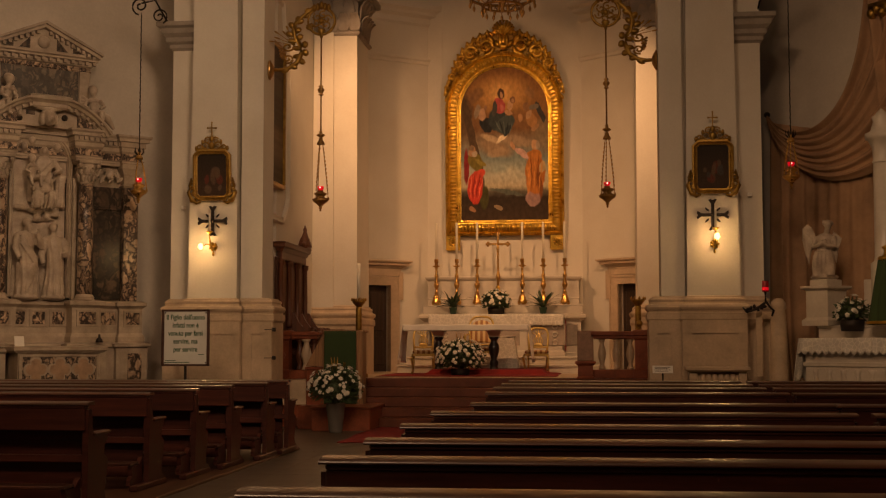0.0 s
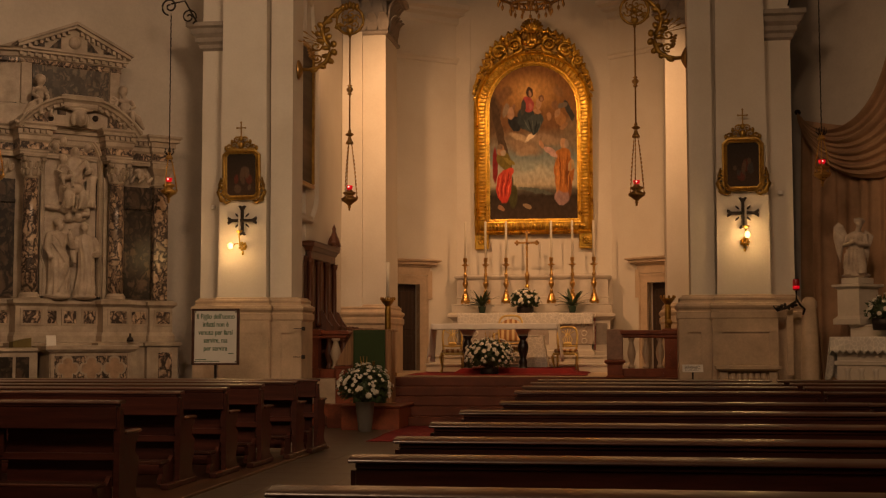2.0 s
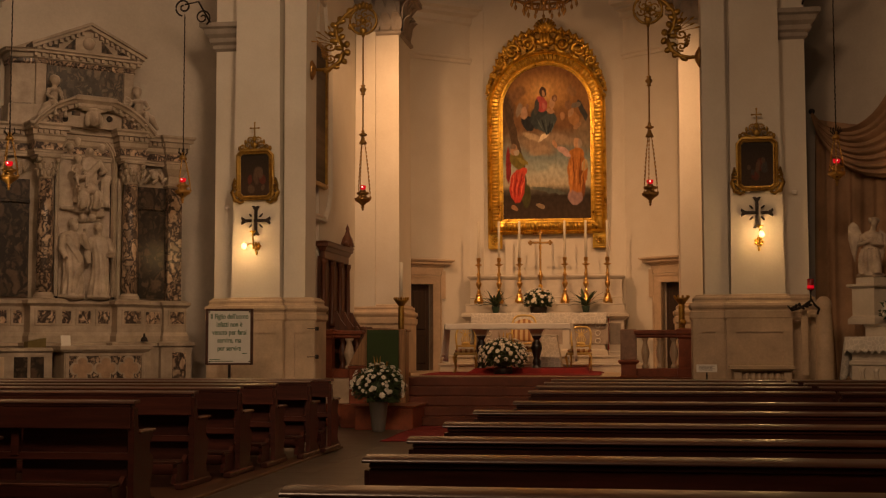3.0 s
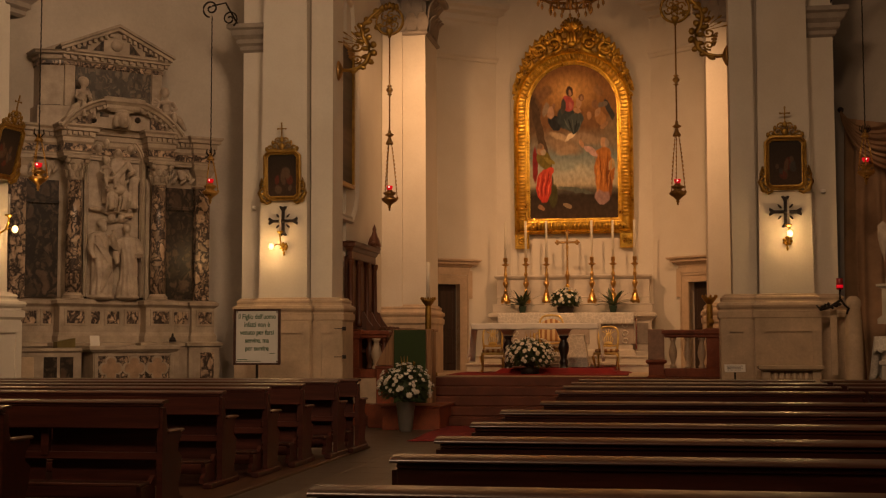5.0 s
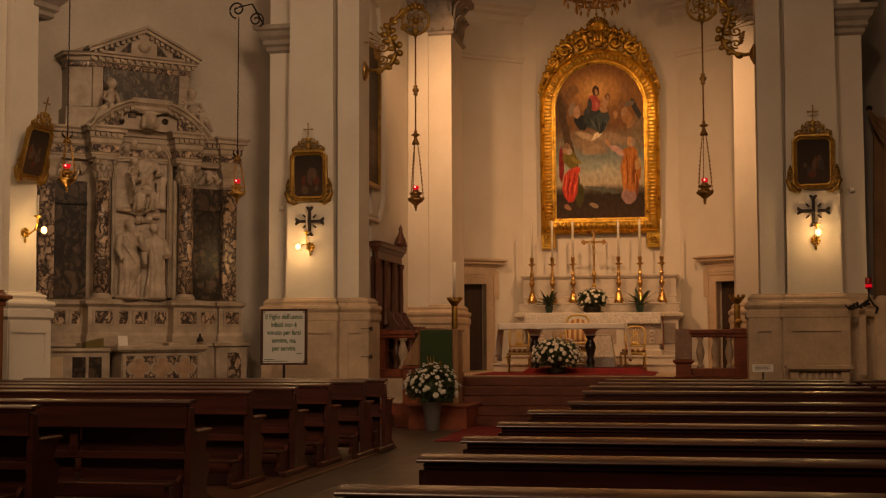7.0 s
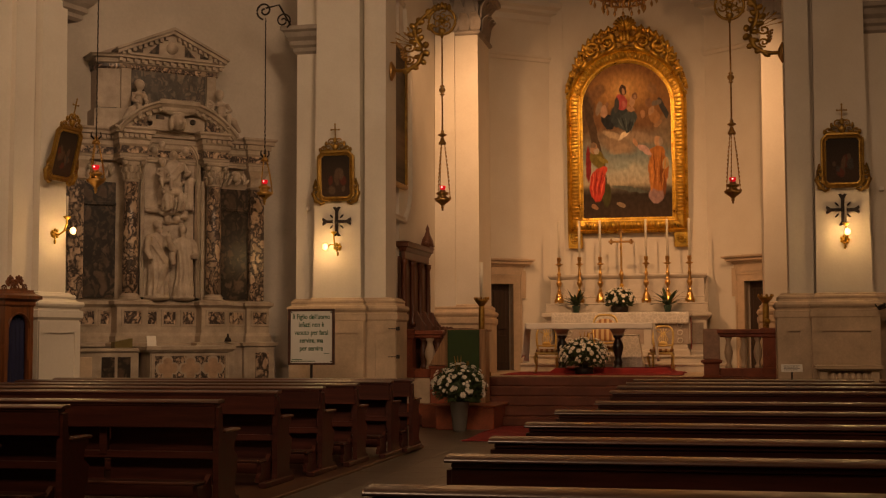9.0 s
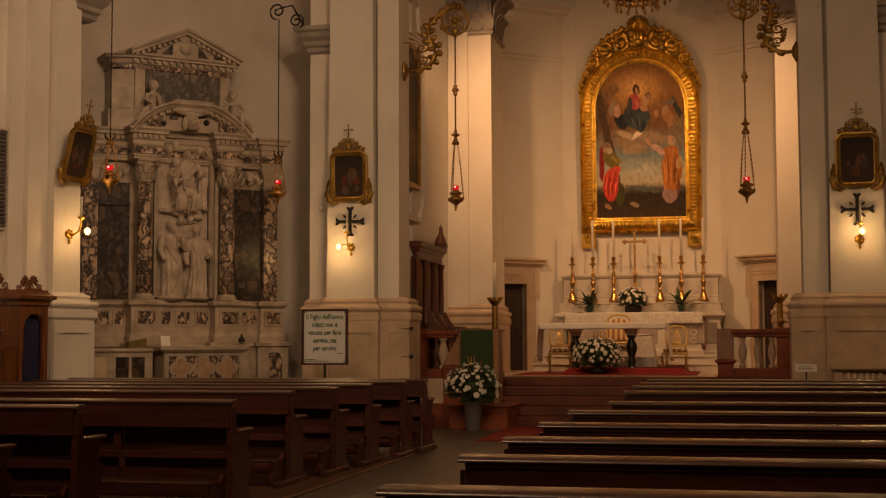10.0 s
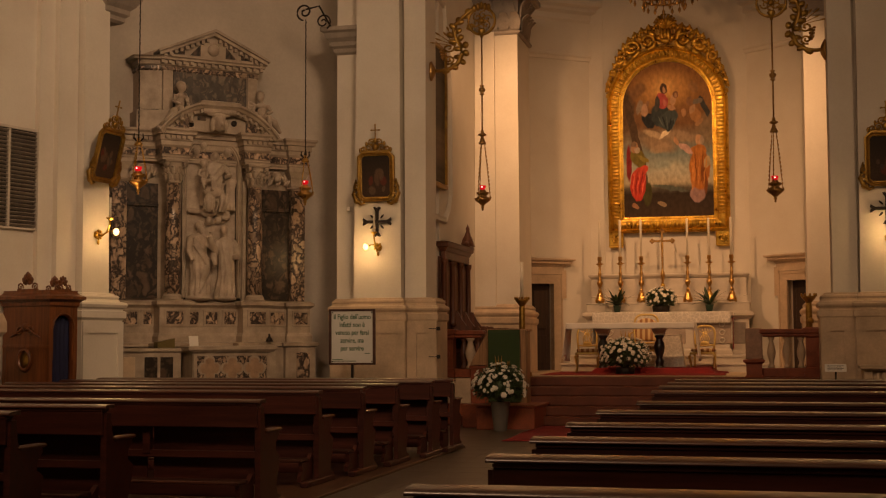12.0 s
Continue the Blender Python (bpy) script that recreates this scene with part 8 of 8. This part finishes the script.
# ---- altar table and chairs ----
ob = thing("altar_table", "freestanding altar table on dark turned pillars", "altar", pose(-2.5, 25.0, 0))
part("top", B().box(-1.15, 1.15, -0.35, 0.45, 1.68, 1.755, 0.01), MARBLE, ob)
LEG = [(0.11, 0.8), (0.11, 0.90), (0.09, 0.92), (0.07, 0.97), (0.085, 1.02), (0.075, 1.06), (0.055, 1.1), (0.09, 1.22), (0.105, 1.30), (0.09, 1.38), (0.055, 1.44), (0.06, 1.47), (0.09, 1.5), (0.085, 1.54)]
for x in (-0.54, 0.52):
    part("leg", B().lathe(LEG, (x, 0.0, 0), 16), mat("black_turned_wood", (0.018, 0.012, 0.010), 0.35, coat=0.3), ob, "dark turned pillar")
    part("capital_block", B().stack([(x - 0.10, -0.1), (x + 0.10, -0.1), (x + 0.10, 0.1), (x - 0.10, 0.1)], [(0.0, 1.53), (0.0, 1.57), (0.05, 1.66), (0.05, 1.68)]), MARBLE, ob)
cl = thing("table_cloth", "white altar table cloth hanging at the ends", "cloth", pose(-2.5, 25.0, 0))
def drapefn(u, v):
    x = -1.19 + 2.38 * u
    if v < 0.5:
        return Vector((x, 0.48 - 0.86 * v * 2, 1.762))
    return Vector((x, -0.385 - 0.006 * math.sin(u * 50), 1.762 - 0.115 * (v - 0.5) * 2 - 0.003 * math.sin(u * 23)))
part("top_sheet", B().sheet(80, 10, drapefn, thick=0.004), LINEN, cl)
for sx in (-1, 1):
    def endfn(u, v, sx=sx):
        return Vector((sx * (1.195 + 0.07 * v + 0.03 * math.sin(u * 13) * v), -0.385 - 0.04 * v + 0.86 * u, 1.762 - 0.68 * v + 0.05 * v * math.sin(u * 6)))
    part("end_fall", B().sheet(24, 10, endfn, thick=0.004), LINEN, cl)
ob = thing("credence_table", "small side table under a white lace cloth", "table", pose(-1.86, 26.15, 0))
part("cloth_skirt", B().stack([(-0.2, -0.2), (0.2, -0.2), (0.2, 0.2), (-0.2, 0.2)], [(0.11, 0.84), (0.05, 1.2), (0.0, 1.52), (0.0, 1.53)]), LACE, ob)
part("tabletop", B().box(-0.21, 0.21, -0.21, 0.21, 1.53, 1.55, 0.004), LINEN, ob)

STRIPE = mat("striped_satin", (0.45, 0.30, 0.14), 0.6, var=0.08, scale=6, fine=90, bump=0.05)
_n, _l = STRIPE.node_tree.nodes, STRIPE.node_tree.links
_tc, _w = _n.new("ShaderNodeTexCoord"), _n.new("ShaderNodeTexWave")
_w.inputs["Scale"].default_value, _w.inputs["Distortion"].default_value = 3.0, 0.3
_l.new(_tc.outputs["Object"], _w.inputs["Vector"])
_r = _n.new("ShaderNodeValToRGB")
_r.color_ramp.elements[0].position, _r.color_ramp.elements[1].position = 0.42, 0.58
_r.color_ramp.elements[0].color, _r.color_ramp.elements[1].color = (0.30, 0.13, 0.04, 1), (0.62, 0.46, 0.22, 1)
_l.new(_w.outputs["Fac"], _r.inputs["Fac"])
_l.new(_r.outputs["Color"], _n["Principled BSDF"].inputs["Base Color"])
CHAIR = mat("cream_gilt_paint", (0.72, 0.52, 0.17), 0.35, 0.5, 0.15, 7, 50, 0.1)


def gilt_chair(m, arm=False):
    """A gilt chair that faces -y."""
    w, sd, sh, bh = (0.27, 0.25, 0.46, 1.10) if arm else (0.215, 0.21, 0.42, 0.88)
    ob = thing("gilt_armchair" if arm else "gilt_chair", "gilded armchair with striped satin back and seat" if arm else "slim gilded chair with a pierced back and striped seat", "chair", m, group="" if arm else "gilt chairs")
    part("seat", B().box(-w, w, -sd, sd, sh - 0.03, sh + 0.035, 0.025), STRIPE, ob, "striped satin seat")
    part("seat_rail", B().box(-w - 0.01, w + 0.01, -sd - 0.01, sd + 0.01, sh - 0.08, sh - 0.03, 0.012), CHAIR, ob)
    for sx in (-1, 1):
        part("front_leg", B().tube([(sx * w, -sd, sh - 0.05), (sx * (w + 0.025), -sd - 0.025, sh * 0.72), (sx * (w - 0.01), -sd, sh * 0.25), (sx * (w + 0.02), -sd - 0.03, 0.0)], [0.03, 0.03, 0.016, 0.022], 8), CHAIR, ob)
        part("back_leg", B().tube([(sx * (w - 0.02), sd, sh - 0.05), (sx * (w - 0.02), sd + 0.03, sh * 0.4), (sx * (w - 0.01), sd + 0.07, 0.0)], [0.024, 0.02, 0.018], 8), CHAIR, ob)
    n = 24
    out = []
    for i in range(n + 1):
        t = i / n
        a = math.pi * t
        c = math.cos(a)
        up = max(0.0, math.sin(a)) ** 0.55
        x = -w * math.copysign(abs(c) ** 0.45, c) * (0.80 + 0.22 * up)
        z = sh + (bh - sh) * up + 0.012 * math.exp(-((t - 0.5) / 0.08) ** 2)
        out.append((x, sd + 0.02 + 0.10 * (z - sh) / (bh - sh), z))
    part("back_frame", B().tube(out, 0.022, 8), CHAIR, ob)
    part("back_rail", B().tube([(-w * 0.86, sd + 0.03, sh + 0.10), (0, sd + 0.03, sh + 0.085), (w * 0.86, sd + 0.03, sh + 0.10)], 0.018, 7), CHAIR, ob)
    if arm:
        part("back_pad", B().sheet(12, 12, lambda u, v: Vector(((u - 0.5) * 2 * w * 0.86 * (1 - 0.25 * max(0, v - 0.75) * 4 * abs(u - 0.5)), sd + 0.03 + 0.08 * v - 0.035 * math.sin(math.pi * u) * math.sin(math.pi * v), sh + 0.13 + (bh - sh - 0.19 - 0.08 * abs(u - 0.5) ** 2 * 4) * v)), thick=0.03), STRIPE, ob, "striped satin back")
        for sx in (-1, 1):
            part("arm", B().tube([(sx * w, sd + 0.05, sh + 0.30), (sx * (w + 0.03), 0, sh + 0.27), (sx * (w + 0.02), -sd * 0.6, sh + 0.24), (sx * w, -sd * 0.5, sh)], [0.018, 0.02, 0.024, 0.018], 8), CHAIR, ob)
    else:
        for k in range(-2, 3):
            part("splat", B().tube([(0.02 * k, sd + 0.03, sh + 0.11), (0.045 * k, sd + 0.06, sh + 0.22), (0.016 * k, sd + 0.085, sh + 0.33), (0.06 * k, sd + 0.11, bh - 0.03 - 0.012 * k * k)], 0.010, 6), CHAIR, ob)
        part("splat_plate", B().ball((0, sd + 0.035, sh + 0.13), (0.09, 0.012, 0.05), 12, 6), CHAIR, ob)
    return ob


gilt_chair(pose(-3.44, 25.75, 0.815, 0, 0, 8))
gilt_chair(pose(-1.2, 25.75, 0.815, 0, 0, -4))
gilt_chair(pose(-2.33, 25.95, 0.83), True)


# ---- carpets ----
def carpet(name, x0, x1, y0, y1, z, label, wave=0.004):
    return solid(name, B().sheet(40, 30, lambda u, v: Vector((x0 + (x1 - x0) * u + 0.02 * math.sin(v * 9), y0 + (y1 - y0) * v + 0.02 * math.sin(u * 11), z + wave * (1 + math.sin(u * 14 + v * 5)))), thick=0.008), RED_CARPET, label, "carpet")


carpet("red_carpet", -4.05, -0.75, 23.75, 26.3, 0.812, "worn red carpet on the choir floor", 0.002)
carpet("red_runner", -3.7, -1.3, 18.4, 21.75, 0.012, "red carpet runner on the nave floor", 0.002)
solid("red_dais", B().stack([(-3.15, 24.6), (-1.05, 24.6), (-1.05, 26.25), (-3.15, 26.25)], [(0.28, 0.815), (0.10, 0.83), (0.0, 0.90), (-0.03, 0.915)]), RED_CARPET, "low dais covered in rumpled red carpet", "dais")


# ---- the sign ----
def sign():
    ob = thing("notice_sign", "white notice with green lettering in a brown frame on a post", "sign", pose(-6.055, 18.8, 0, 0, 0, 6))
    w, z0, z1 = 0.355, 1.08, 1.915
    b = B()
    for a, c, e, f in ((-w, w, z0, z0 + 0.03), (-w, w, z1 - 0.03, z1), (-w, -w + 0.04, z0, z1), (w - 0.04, w, z0, z1)):
        b.box(a, c, -0.03, 0.02, e, f, 0.006)
    part("frame", b, wood("sign_frame", (0.10, 0.04, 0.025), 0.4, 0.2), ob)
    part("paper", B().box(-w + 0.035, w - 0.035, -0.012, 0.01, z0 + 0.025, z1 - 0.025), mat("white_paper", (0.60, 0.59, 0.54), 0.8, var=0.04), ob)
    part("post", B().lathe([(0.16, 0.0), (0.16, 0.02), (0.02, 0.03), (0.02, 1.09)], seg=12), IRON, ob)
    green = mat("green_ink", (0.02, 0.09, 0.035), 0.7, var=0.05)
    for i, line in enumerate(("Il Figlio dell'uomo", "infatti non è", "venuto per farsi", "servire, ma", "per servire")):
        cu = bpy.data.curves.new("lettering", "FONT")
        cu.body, cu.size, cu.align_x, cu.extrude, cu.offset = line, 0.093, "CENTER", 0.0015, 0.0016
        cu.materials.append(green)
        o = new("lettering", cu)
        o.parent = ob
        o.matrix_basis = Matrix.Translation((0, -0.0145, z1 - 0.15 - 0.118 * i)) @ Matrix.Rotation(math.pi / 2, 4, "X") @ Matrix.Diagonal((0.86, 1.12, 1, 1))
    for x0, x1, z in ((-0.3, -0.14, 1.155), (-0.3, 0.06, 1.13), (0.19, 0.27, 1.245)):
        part("small_text_bar", B().box(x0, x1, -0.0145, -0.0125, z, z + 0.010), green, ob)
    for sx in (-1, 1):
        for z in (z0 + 0.05, z1 - 0.05):
            part("corner_pin", B().lathe([(0.0, 0.0), (0.012, 0.0), (0.01, 0.008), (0.0, 0.01)], m=Matrix.Translation((sx * 0.30, -0.013, z)) @ Matrix.Rotation(math.pi / 2, 4, "X"), seg=8), IRON, ob)
    return ob


sign()
for z in (1.63, 1.18):
    solid("wall_bolt", B().tube([(-0.14, 0, 0), (0.0, 0, 0)], 0.006, 5).box(-0.005, 0.05, -0.02, 0.02, -0.03, 0.03, 0.005), IRON, "small iron bolt on the pier plinth", "fixture", m=pose(-5.15, 20.42, z))
solid("wall_sensor", B().box(-0.035, 0.035, -0.05, 0.0, -0.03, 0.03, 0.008), LINEN, "small white box fixed to the pier", "fixture", m=pose(2.37, 20.78, 3.72))
solid("wall_sensor", B().box(-0.035, 0.035, -0.05, 0.0, -0.03, 0.03, 0.008), LINEN, "small white box fixed to the pier", "fixture", m=pose(-6.75, 20.78, 3.64))

# ---- floor slabs, laid last ----
fl = thing("floor_paving", "worn grey-brown stone paving slabs of the nave", "paving", kind="structure")
rnd = random.Random(11)
slab = {}
for jx in range(7):
    for jy in range(34):
        key = rnd.randrange(3)
        if key not in slab:
            slab[key] = B().box(0.0015, 0.5985, 0.0015, 0.5985, -0.012, 0.0 - 0.0003 * key, 0.001).mesh("slab")
            slab[key].materials.append(FLOOR)
        o = new("slab", slab[key])
        o.parent = fl
        o.matrix_basis = pose(-4.13 + 0.6 * jx, 2.6 + 0.6 * jy, 0.0, rnd.uniform(-0.02, 0.02), rnd.uniform(-0.02, 0.02), 0)
